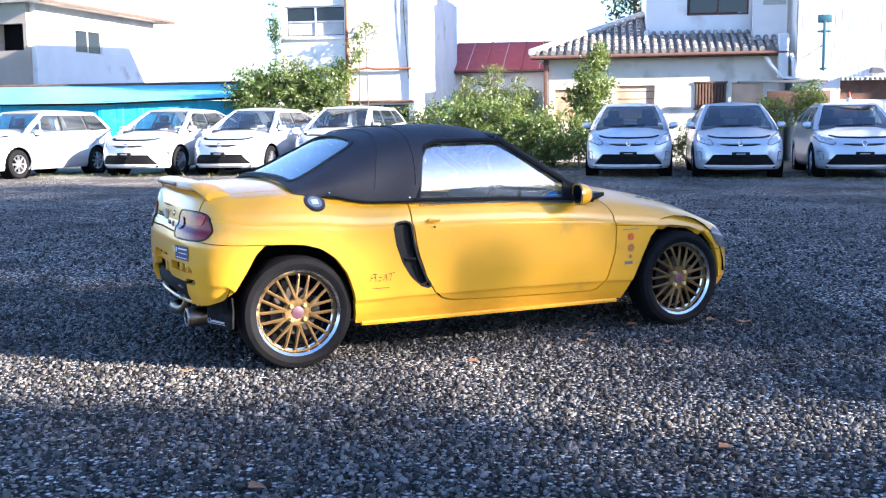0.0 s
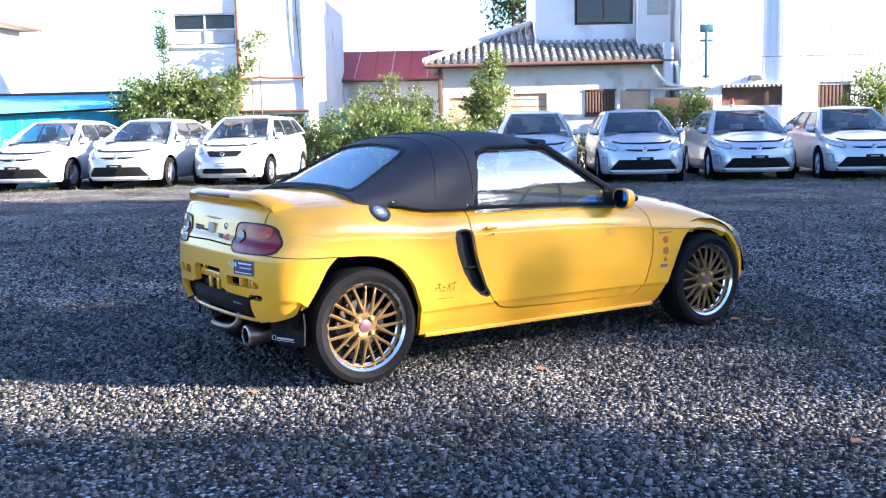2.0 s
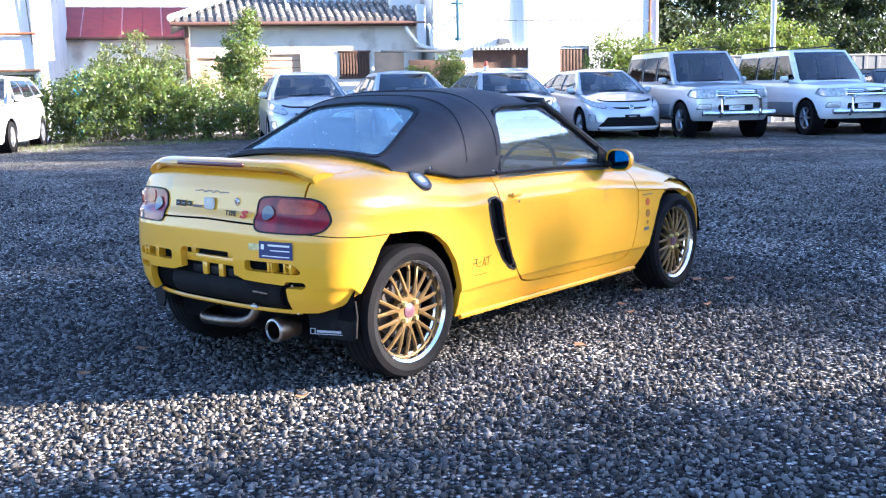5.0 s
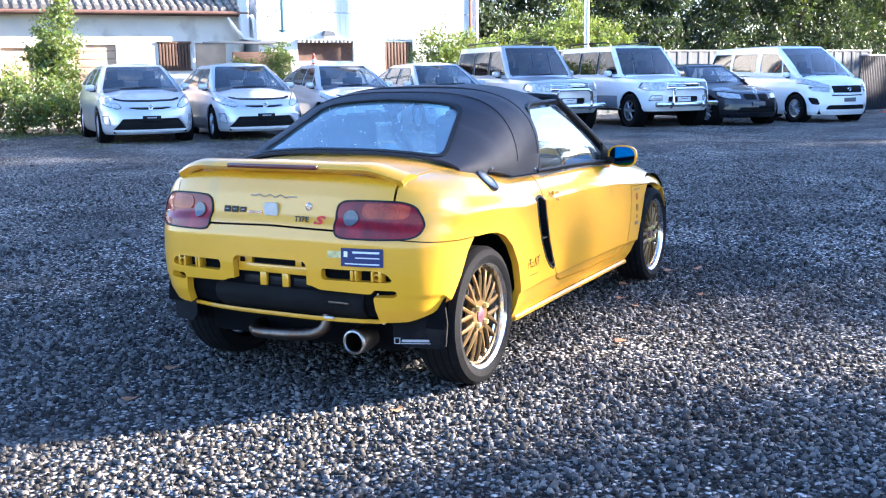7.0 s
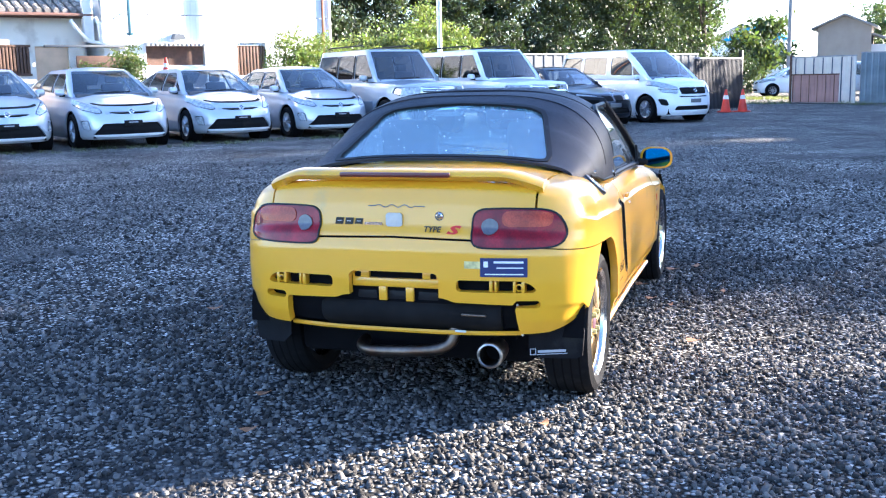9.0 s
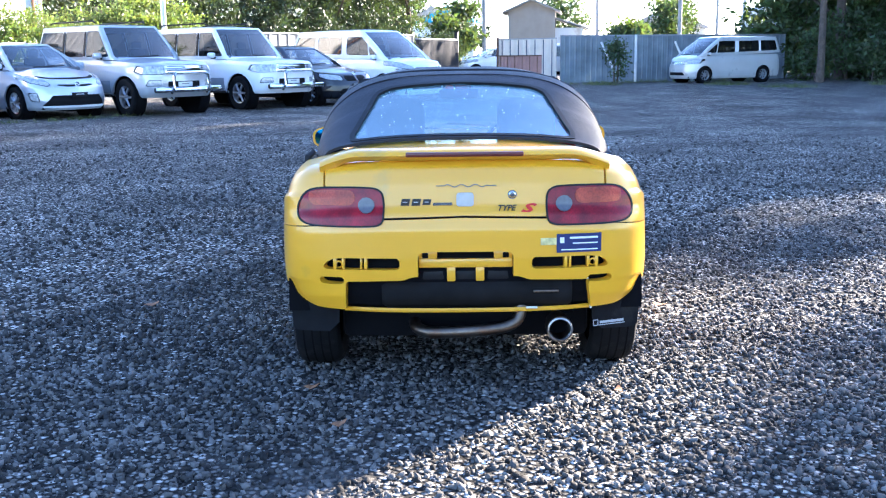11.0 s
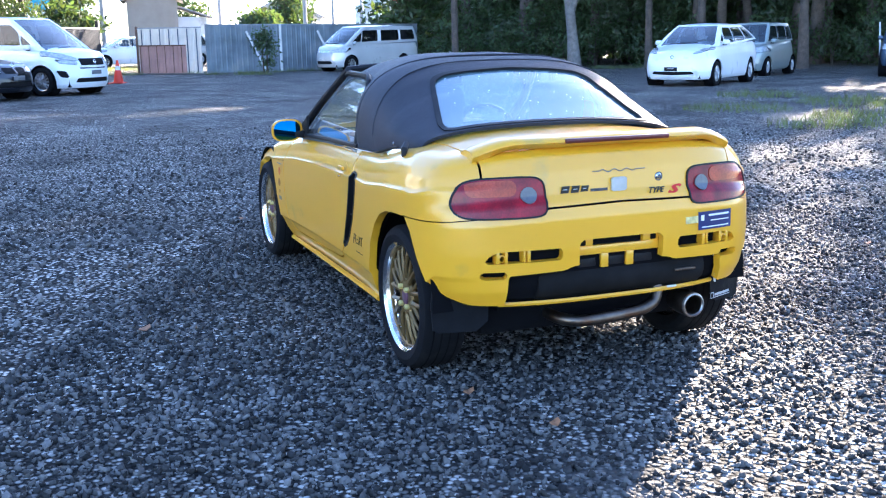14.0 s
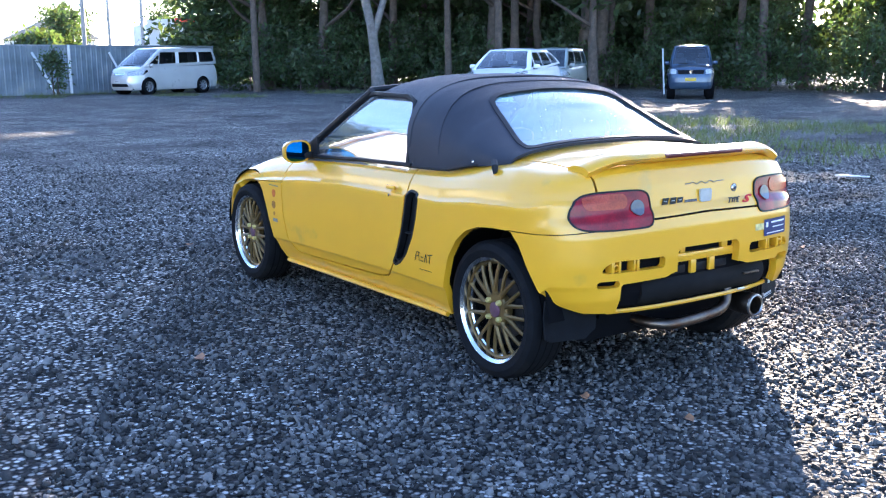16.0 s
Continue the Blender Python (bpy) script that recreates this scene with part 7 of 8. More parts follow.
part("wall", wall_open(0.0, 7.3, 0, 5.5, 0, 0.2, [(2.15, 3.75, 3.85, 4.72)]), M_PLASTER, house2, "", 0)
part("side_wall", moved(wall_open(-6.3, -0.2, 0, 5.5, -0.2, 0, [(-1.5, -0.35, 3.8, 4.7)]), Matrix.Rotation(radians(-90), 4, "Z")), M_TAN, house2, "tan clad wall", 0)
part("back_wall", box(0.0, 7.3, 6.1, 6.3, 0, 5.5), M_PLASTER, house2)
sash(house2, 2.15, 3.75, 3.85, 4.72, 0.08, 2, 1)
# two dark boards added for the dim inside, one close behind the side opening
part("room_back", box(0.6, 7.1, 1.0, 1.1, 0, 5.4), M_BROWN, house2)
part("blind", box(0.25, 0.3, 0.3, 1.5, 3.7, 4.8), M_LINER, house2, "dark board standing in for the dim room behind the opening")
rf = [(-0.5, -0.6, 5.5), (7.8, -0.6, 5.5), (7.8, 6.9, 5.5), (-0.5, 6.9, 5.5), (2.8, 3.15, 7.3), (4.8, 3.15, 7.3)]
part("roof", (rf + [(x, y, z - 0.12) for x, y, z in rf[:4]], [(0, 1, 5, 4), (1, 2, 5), (2, 3, 4, 5), (3, 0, 4), (0, 6, 7, 1), (1, 7, 8, 2), (2, 8, 9, 3), (3, 9, 6, 0), (9, 8, 7, 6)]), M_TILE, house2, "grey tiled roof", 0)
part("gutter", tube([(-0.5, -0.66, 5.42), (7.8, -0.66, 5.42)], 0.06, 6), M_GUTTER, house2, "brown gutter")


# fences and gate
def fence_run(name, label, a, b, z1, mat, pitch=0.14, z0=0.0):
    d = Vector((b[0] - a[0], b[1] - a[1], 0))
    ang = math.degrees(math.atan2(d.y, d.x))
    f = tagged(part(name, ribbed(0, d.length, z0, z1, pitch, 0.018), mat, None, "", 0), label, "fence")
    f.matrix_basis = pose(a[0], a[1], float(lot_z((a[0] + b[0]) / 2, (a[1] + b[1]) / 2)) - 0.02, 0, 0, ang)
    part("top_rail", box(0, d.length, -0.03, 0.06, z1, z1 + 0.05, 0.01), M_RAIL, f)
    return f


fence_run("sheet_fence", "grey ribbed sheet metal fence behind the parked cars", (14.6, 25.4), (31.6, 23.7), 1.90, M_FENCE, 0.45)
fence_run("sheet_gate", "dark sheet metal gate leaf standing open", (26.2, 20.6), (29.7, 20.8), 1.70, M_GATE, 0.10)
part("gate_post", moved(box(-0.06, 0.06, -0.06, 0.06, 0, 2.0, 0.01), (30.0, 21.0, float(lot_z(30.0, 21.0)))), M_BLACK)
bpy.data.objects["gate_post"]["label"], bpy.data.objects["gate_post"]["category"] = "black steel gate post on the gravel", "post"
gate = fence_run("cream_gate", "cream ribbed sheet metal gate with pink-brown lower panel", (35.9, 21.95), (35.6, 19.2), 1.80, M_FENCE3, 0.30)
part("lower_panel", ribbed(0.05, 2.1, 0.02, 1.12, 0.16, 0.02), M_FENCE4, gate, "pink-brown lower sheet", 0).location = (0, -0.045, 0)
for k in range(7):
    part("sheet_seam", box(0.16 + 0.40 * k, 0.20 + 0.40 * k, -0.028, -0.016, 1.12 if k < 5 else 0.05, 1.78), M_SLATE, gate)
for k in range(6):
    part("panel_rib", box(0.10 + 0.36 * k, 0.125 + 0.36 * k, -0.075, -0.06, 0.04, 1.10), M_BROWN, gate)
part("panel_rail", box(0.03, 2.12, -0.08, -0.05, 1.10, 1.15, 0.004), M_BROWN, gate)
part("gate_edge", box(-0.08, 0.0, -0.06, 0.06, 0, 1.9, 0.01), M_BROWN, gate)
f3 = fence_run("weathered_fence", "weathered blue-grey sheet fence with leaning props", (35.6, 19.0), (44.5, 11.5), 1.95, M_FENCE2, 0.25)
for t, dx in ((1.9, 0.5), (5.6, 0.45)):
    part("prop", tube([(t, -0.05, 1.7), (t + dx, -0.75, 0.0)], 0.05, 6), M_PIPE, f3, "pale leaning prop")
part("fence_post", tube([(3.6, -0.07, 0), (3.6, -0.07, 2.0)], 0.06, 6), M_PIPE, f3)
pole = thing("lamp_pole", "tall pale steel pole", "pole", on_lot(17.9, 24.2))
part("shaft", tube([(0, 0, 0), (0, 0, 9)], 0.075, 10), M_PIPE, pole)
guy = thing("stay_wire", "thin steel stay wire slanting to the ground", "cable")
part("wire", tube([(14.3, 27.0, 6.5), (15.6, 26.6, 1.4)], 0.025, 5), M_PIPE, guy)


def cone(m):
    c = thing("traffic_cone", "red plastic traffic cone with white band on gravel", "cone", m, "traffic cones")
    part("cone_body", lathe([(0.0, 0.70), (0.03, 0.70), (0.15, 0.04), (0.15, 0.03)], 20, "z"), M_CONE, c)
    part("base", box(-0.19, 0.19, -0.19, 0.19, 0, 0.035, 0.01), M_CONE, c)
    part("band", lathe([(0.088, 0.40), (0.064, 0.52)], 20, "z"), M_WHITE, c, "white band")
    return c


c1 = cone(on_lot(25.0, 18.75))
copy_thing(c1, on_lot(25.5, 18.45))
copy_thing(c1, pose(9.6, 25.6, 1.3) @ Matrix.Scale(0.8, 4))
stack = thing("concrete_block", "low concrete block behind the parked cars", "block", pose(9.7, 25.5, 0, 0, 0, -8))
part("block", box(-0.6, 0.6, -0.3, 0.3, 0, 1.3, 0.02), M_CONCRETE, stack)

# far buildings over the fence
store = thing("shop", "white flat-roofed shop with a red fascia", "shop", pose(88, 16, 0, 0, 0, 200))
part("wall", box(-9, 9, -5, 5, 0, 4.4, 0.03), M_PLASTER, store)
part("fascia", box(-6.0, 4.5, 4.9, 5.15, 4.1, 4.9, 0.02), M_CONE, store, "red fascia")
for k in range(4):
    part("window", box(-6 + k * 2.8, -4.0 + k * 2.8, 4.96, 5.04, 1.4, 3.0, 0.01), M_DARKWIN, store)
def far_house(m, w, d, h, roof_mat, label):
    o = thing("house", label, "house", m, "far houses")
    part("wall", box(-w / 2, w / 2, -d / 2, d / 2, 0, h, 0.02), M_PLASTER, o)
    part("roof", prism([(-w / 2 - 0.5, h), (w / 2 + 0.5, h), (0, h + w * 0.28)], -d / 2 - 0.5, d / 2 + 0.5, "xz"), roof_mat, o, "", 0)
    for k in (-1, 1):
        win = part("window", box(k * w * 0.22 - 0.7, k * w * 0.22 + 0.7, -d / 2 - 0.04, -d / 2 + 0.04, h - 1.9, h - 0.7, 0.01), M_ALU, o)
        part("pane", box(k * w * 0.22 - 0.62, k * w * 0.22 + 0.62, -d / 2 - 0.06, -d / 2 - 0.04, h - 1.82, h - 0.78), M_DARKWIN, win)
    return o
far_house(pose(112, 66, 0, 0, 0, 120), 7, 7, 5.0, M_TILE, "white house with grey roof far beyond the gate")
far_house(pose(98, 56, 0, 0, 0, 110), 6, 8, 4.4, M_BLUESHEET, "white house with blue roof far beyond the trees")
far_house(pose(105, 34, 0, 0, 0, 110), 8, 8, 3.4, M_TILE, "low white house far beyond the fence")
for x, y, h in ((60, 34, 9), (72, 30, 10), (95, 26, 10), (80, 20.5, 9.5), (66, 22, 9)):
    u = thing("utility_pole", "grey concrete utility pole far off", "pole", pose(x, y, 0), "utility poles")
    part("shaft", tube([(0, 0, 0), (0, 0, h)], 0.14, 8), M_CONCRETE, u)
    part("crossarm", box(-0.06, 0.06, -0.9, 0.9, h - 0.8, h - 0.68, 0.01), M_CONCRETE, u)

# buildings far beyond the fence
shop = thing("roadside_shop", "low white shop with a red band, far beyond the fence", "shop", pose(69.4, 15.6, 0, 0, 0, -84))
part("wall", box(-2.7, 2.7, 0, 6, 0, 3.9), M_PLASTER, shop)
part("fascia", box(-2.8, 2.8, -0.1, 0.0, 3.35, 4.05), M_PLASTER, shop)
part("red_band", box(-0.9, 2.8, -0.16, -0.1, 3.75, 4.1), M_CONE, shop, "red painted band")
far_house = thing("far_house", "small house with a brown tiled roof, far beyond the gate", "house", pose(65.1, 32.6, 0, 0, 0, -70))
part("wall", box(-1.7, 1.7, 0, 4, 0, 4.1), M_TAN, far_house, "tan wall")
part("gable", prism([(-1.7, 4.1), (1.7, 4.1), (0, 4.85)], 0.0, 4.0), M_TAN, far_house)
for sg in (-1, 1):
    part("roof", prism([(0, 4.86), (0, 5.0), (sg * 2.1, 4.08), (sg * 2.1, 3.94)], -0.4, 4.4), M_TILE, far_house, "brown-grey roof slope")
part("wing", box(1.7, 3.7, 0.5, 4, 0, 2.9), M_PLASTER, far_house, "white side wing")
part("wing_roof", prism([(1.7, 3.55), (1.7, 3.68), (4.1, 2.88), (4.1, 2.76)], 0.1, 4.4), M_TILE, far_house, "lean-to roof")

# ---- plants ----
def leaf_material(name, base, trans):
    m = bpy.data.materials.new(name)
    m.use_nodes = True
    t = m.node_tree
    N, L = t.nodes, t.links
    for n in list(N):
        if n.type == "BSDF_PRINCIPLED":
            N.remove(n)
    out = [n for n in N if n.type == "OUTPUT_MATERIAL"][0]
    geo = N.new("ShaderNodeNewGeometry")
    hsv = N.new("ShaderNodeHueSaturation")
    hsv.inputs["Color"].default_value = (*base, 1)
    mr, mh = N.new("ShaderNodeMapRange"), N.new("ShaderNodeMapRange")
    mr.inputs["To Min"].default_value, mr.inputs["To Max"].default_value = 0.55, 1.35
    mh.inputs["To Min"].default_value, mh.inputs["To Max"].default_value = 0.47, 0.53
    L.new(geo.outputs["Random Per Island"], mr.inputs["Value"])
    L.new(geo.outputs["Random Per Island"], mh.inputs["Value"])
    L.new(mr.outputs["Result"], hsv.inputs["Value"])
    L.new(mh.outputs["Result"], hsv.inputs["Hue"])
    d, tr, gl, m1, m2 = (N.new(k) for k in ("ShaderNodeBsdfDiffuse", "ShaderNodeBsdfTranslucent", "ShaderNodeBsdfGlossy", "ShaderNodeMixShader", "ShaderNodeMixShader"))
    gl.inputs["Roughness"].default_value = 0.45
    L.new(hsv.outputs[0], d.inputs["Color"])
    tc = N.new("ShaderNodeMix")
    tc.data_type, tc.blend_type = "RGBA", "MULTIPLY"
    tc.inputs[0].default_value = 1.0
    tc.inputs[7].default_value = (1.6, 1.5, 0.6, 1)
    L.new(hsv.outputs[0], tc.inputs[6])
    L.new(tc.outputs[2], tr.inputs["Color"])
    m1.inputs[0].default_value = trans
    L.new(d.outputs[0], m1.inputs[1])
    L.new(tr.outputs[0], m1.inputs[2])
    m2.inputs[0].default_value = 0.04
    L.new(m1.outputs[0], m2.inputs[1])
    L.new(gl.outputs[0], m2.inputs[2])
    L.new(m2.outputs[0], out.inputs["Surface"])
    return m


M_LEAF = leaf_material("tree_leaves", (0.058, 0.088, 0.032), 0.36)
M_LEAFDARK = leaf_material("evergreen_leaves", (0.032, 0.050, 0.023), 0.25)
M_LEAF2 = leaf_material("bush_leaves", (0.115, 0.160, 0.045), 0.45)
M_GRASS = leaf_material("grass_blades", (0.12, 0.145, 0.055), 0.4)
M_BARK = material("bark", (0.11, 0.085, 0.065), 0.9, vary=0.3, scale=5, fine=0.3, fine_scale=30, bump=0.8, bump_scale=25)
M_PALEBARK = material("pale_bark", (0.19, 0.175, 0.155), 0.9, vary=0.3, scale=5, fine=0.2, fine_scale=30, bump=0.6, bump_scale=25)


# openings made in the canopy to put sun patches on the lot: where their sunlight falls, half length along the light and
# half width across it
OPENINGS = [(-1.65, 4.78, 0.9, 0.30, 0.95), (0.20, 4.95, 0.14, 0.18, 0.99), (0.54, 5.08, 0.16, 0.18, 0.99), (0.90, 5.20, 0.16, 0.16, 0.99), (-7.5, 17.0, 1.6, 0.30, 0.78), (-3.4, 13.0, 1.4, 0.22, 0.78), (3.8, 12.2, 1.2, 0.2, 0.78), (5.5, 16.6, 2.2, 0.35, 0.78), (10.5, 14.6, 2.4, 0.3, 0.78), (17.5, 9.8, 2.2, 0.28, 0.78), (13.0, 11.6, 1.8, 0.22, 0.78), (2.2, 8.4, 0.8, 0.12, 0.78), (26.0, 9.0, 2.0, 0.3, 0.78), (-1.0, 18.6, 2.0, 0.3, 0.78)]


def in_openings(C, soft, rg):
    along = np.array([-TO_SUN.x, -TO_SUN.y]) / math.hypot(TO_SUN.x, TO_SUN.y)
    F = C[:, :2] - np.array([TO_SUN.x, TO_SUN.y]) / TO_SUN.z * C[:, 2:3]
    hit = np.zeros(len(C), bool)
    for x, y, a, b, share in OPENINGS:
        d = F - np.array([x, y])
        u, v = d @ along, d @ np.array([-along[1], along[0]])
        hit |= (np.hypot(u / (a + 0.32), v / (b + soft)) < rg.uniform(0.8, 1.15, len(C))) & (rg.random(len(C)) < share)
    return hit


def leaf_cloud(blobs, n, size, rg, droop=0.3, at=None):
    """n leaves in clumps spread over ellipsoids (cx, cy, cz, rx, ry, rz): bent four-cornered blades."""
    B = np.array(blobs, float)
    vol = B[:, 3] * B[:, 4] * B[:, 5]
    per = max(int(n / 26), 1)
    which = rg.choice(len(B), per, p=vol / vol.sum())
    d = rg.normal(size=(per, 3))
    d /= np.linalg.norm(d, axis=1)[:, None]
    r = rg.random(per) ** 0.42 * rg.uniform(0.82, 1.12, per)
    clump = B[which, :3] + d * r[:, None] * B[which, 3:]
    idx = rg.integers(0, per, n)
    spread = size * 3.6
    C = clump[idx] + rg.normal(0, 1, (n, 3)) * spread * 0.5 * np.array([1, 1, 0.7])
    C[:, 2] = np.maximum(C[:, 2], 0.03)
    if at is not None:
        # leave out leaves that would block the chosen sun patches
        C = C[~in_openings(C + np.array(at), 0.18, rg)]
        n = len(C)
    ax = rg.normal(size=(n, 3))
    ax[:, 2] -= droop
    ax /= np.linalg.norm(ax, axis=1)[:, None]
    sd = np.cross(ax, rg.normal(size=(n, 3)))
    sd /= np.maximum(np.linalg.norm(sd, axis=1), 1e-6)[:, None]
    nm = np.cross(ax, sd)
    s = size * rg.uniform(0.6, 1.3, n)[:, None]
    P = np.stack([C - ax * s, C + sd * s * 0.42 + nm * s * 0.12, C + ax * s, C - sd * s * 0.42 + nm * s * 0.12], 1)
    return P


def leaf_mesh(name, P, mat):
    n = len(P)
    me = bpy.data.meshes.new(name)
    me.vertices.add(n * 4)
    me.vertices.foreach_set("co", P.reshape(-1).astype(np.float32))
    me.loops.add(n * 4)
    me.loops.foreach_set("vertex_index", np.arange(n * 4, dtype=np.int32))
    me.polygons.add(n)
    me.polygons.foreach_set("loop_start", np.arange(0, n * 4, 4, dtype=np.int32))
    me.update(calc_edges=True)
    me.materials.append(mat)
    return me


def branchy(height, r, rg, limbs=6, lean=0.08, start=0.35, spread=1.0):
    pts = [(0, 0, -0.05)]
    x = y = 0.0
    for k in range(1, 7):
        x += rg.normal(0, lean * height / 8)
        y += rg.normal(0, lean * height / 8)
        pts.append((x, y, height * k / 6))
    rad = [r * (1.25 if k == 0 else 1 - 0.14 * k) for k in range(7)]
    vfs = [tube(pts, rad, 8)]
    ends = []
    for k in range(limbs):
        t = start + (0.95 - start) * (k + 0.5) / limbs
        i = min(int(t * 6), 5)
        p = Vector(pts[i]).lerp(Vector(pts[i + 1]), t * 6 - i)
        a = rg.uniform(0, 2 * math.pi)
        L_ = height * rg.uniform(0.2, 0.36) * (1.1 - t * 0.5) * spread
        q = p + Vector((math.cos(a) * L_ * 0.5, math.sin(a) * L_ * 0.5, L_ * 0.25))
        e = p + Vector((math.cos(a) * L_, math.sin(a) * L_, L_ * 0.7))
        vfs.append(tube([p, q, e], [r * 0.4, r * 0.26, r * 0.1], 6))
        ends.append(e)
    return join(*vfs), ends, Vector(pts[-1])


def tree(x, y, height, r, label, crown_r, n, size, seed, mat=M_LEAF, bark=M_BARK, crown_low=0.3, group="trees", limbs=7, name="tree", spread=1.0):
    rg = np.random.default_rng(seed)
    t = thing(name, label, "tree", on_lot(x, y), group)
    wood, ends, tip = branchy(height * 0.85, r, rg, limbs, 0.07, max(crown_low, 0.15), spread)
    part("trunk", wood, bark, t, "", 60)
    blobs = [(e.x, e.y, e.z + 0.2, crown_r * rg.uniform(0.4, 0.65), crown_r * rg.uniform(0.4, 0.65), crown_r * rg.uniform(0.3, 0.55)) for e in ends]
    blobs += [(tip.x, tip.y, height * 0.86, crown_r * 0.6, crown_r * 0.6, height * 0.14), (tip.x * 0.5, tip.y * 0.5, height * (crown_low + 0.95) / 2, crown_r * 0.75, crown_r * 0.75, height * (1 - crown_low) * 0.36)]
    cr = new("crown", leaf_mesh("crown", leaf_cloud(blobs, n, size, rg, at=(x, y, lot_z(x, y))), mat))
    cr.parent = t
    return t


def bush(x, y, blobs, n, size, seed, label, mat=M_LEAF2, m=None, name="bush", stems=6):
    rg = np.random.default_rng(seed)
    t = thing(name, label, "bush", m if m is not None else on_lot(x, y), "bushes")
    vfs = []
    for k in range(stems):
        b = blobs[k % len(blobs)]
        q = (b[0] + rg.normal(0, b[3] * 0.3), b[1] + rg.normal(0, b[4] * 0.3), b[2] + b[5] * rg.uniform(0.2, 0.7))
        vfs.append(tube([(b[0] + rg.normal(0, b[3] * 0.2), b[1], 0), ((b[0] + q[0]) / 2, b[1], q[2] * 0.5), q], [0.03, 0.02, 0.008], 5))
    for vf in vfs:
        part("stem", vf, M_BARK, t, "", 60)
    cr = new("foliage", leaf_mesh("foliage", leaf_cloud(blobs, n, size, rg), mat))
    cr.parent = t
    return t


Y = lambda x, y: at_yard(x, y)
bush(0, 0, [(-8.0, -1.6, 1.9, 0.7, 0.5, 0.9), (-7.0, -1.5, 2.1, 0.9, 0.5, 0.9), (-6.1, -1.4, 2.0, 0.8, 0.4, 0.75), (-5.5, -1.2, 2.5, 0.4, 0.3, 0.5), (-5.1, -1.1, 3.1, 0.25, 0.2, 0.5), (-4.8, -1.1, 3.7, 0.2, 0.2, 0.4)], 14700, 0.052, 11, "leafy climbing bush against the white building", m=Y(0, 0))
bush(0, 0, [(-7.45, -1.0, 3.6, 0.12, 0.15, 1.0)], 1050, 0.042, 12, "thin dark creeper on the wall corner", M_LEAF, Y(0, 0), stems=1)
bush(0, 0, [(-3.4, -2.6, 0.8, 0.9, 0.8, 0.8), (-2.2, -2.8, 0.9, 1.1, 0.9, 0.95), (-1.0, -2.8, 0.9, 1.0, 0.9, 1.1), (0.2, -2.9, 0.8, 1.0, 0.9, 0.8), (1.2, -3.2, 0.6, 0.9, 0.8, 0.6)], 27300, 0.049, 13, "dense overgrown green bushes behind the cars", m=Y(0, 0), stems=10)
bush(0, 0, [(-2.0, -1.6, 1.7, 0.4, 0.4, 0.7), (-1.3, -1.5, 2.0, 0.45, 0.4, 0.75), (-0.6, -1.6, 1.7, 0.5, 0.4, 0.6)], 5460, 0.042, 14, "light feathery shrub with pale shoots", M_GRASS, Y(0, 0), stems=8)
bush(0, 0, [(1.2, -1.6, 1.2, 0.55, 0.5, 1.0), (1.25, -1.6, 2.2, 0.5, 0.45, 0.8), (1.3, -1.6, 2.9, 0.3, 0.3, 0.45), (0.8, -1.6, 1.8, 0.35, 0.3, 0.4)], 7560, 0.052, 15, "young broad-leaved tree before the tiled house", m=Y(0, 0), stems=5)
bush(0, 0, [(2.6, -3.0, 0.5, 0.6, 0.6, 0.6), (3.6, -2.8, 0.5, 0.5, 0.5, 0.5)], 4200, 0.042, 16, "low weeds between the cars", M_GRASS, Y(0, 0))
bush(0, 0, [(6.6, -1.6, 1.5, 0.45, 0.5, 0.7), (5.6, -1.8, 1.3, 0.5, 0.5, 0.5)], 5040, 0.042, 17, "small bush before the warehouse", m=Y(0, 0))
bush(0, 0, [(11.2, -1.6, 1.7, 0.9, 0.6, 0.9), (12.1, -1.5, 1.8, 0.8, 0.6, 0.7), (13.2, -1.0, 1.6, 0.8, 0.6, 0.6)], 10920, 0.049, 18, "round bush at the warehouse corner", m=Y(0, 0))
bush(0, 0, [(14.5, 0.5, 1.6, 1.2, 0.8, 0.9), (16.2, 0.8, 1.9, 1.3, 0.9, 1.2), (17.5, 0.8, 2.4, 0.9, 0.8, 1.4), (18.8, 1.0, 1.9, 1.2, 0.8, 1.1)], 18900, 0.059, 19, "tall shrubs behind the off-road cars", m=Y(0, 0), stems=10)
tree(7.5, 44.0, 9.5, 0.22, "distant green tree behind the tiled house", 1.7, 3000, 0.12, 21, crown_low=0.45, group="far trees")
# dark wood behind the fence and on round the lot
rw = random.Random(3)
k = 30
for i in range(13):
    x = 17 + i * 3.3 + rw.uniform(-0.8, 0.8)
    y = 35.5 - 0.12 * (x - 17) + rw.uniform(-2.0, 2.5) + (0 if i < 9 else (i - 8) * 2.5)
    tree(x, y, rw.uniform(9, 12.5) if i < 10 else rw.uniform(6, 8), 0.22, "tall broad-leaved tree in the wood behind the fence", rw.uniform(2.2, 2.9), 10500, 0.11, k + i, M_LEAFDARK if i % 3 else M_LEAF, crown_low=0.12, group="wood")
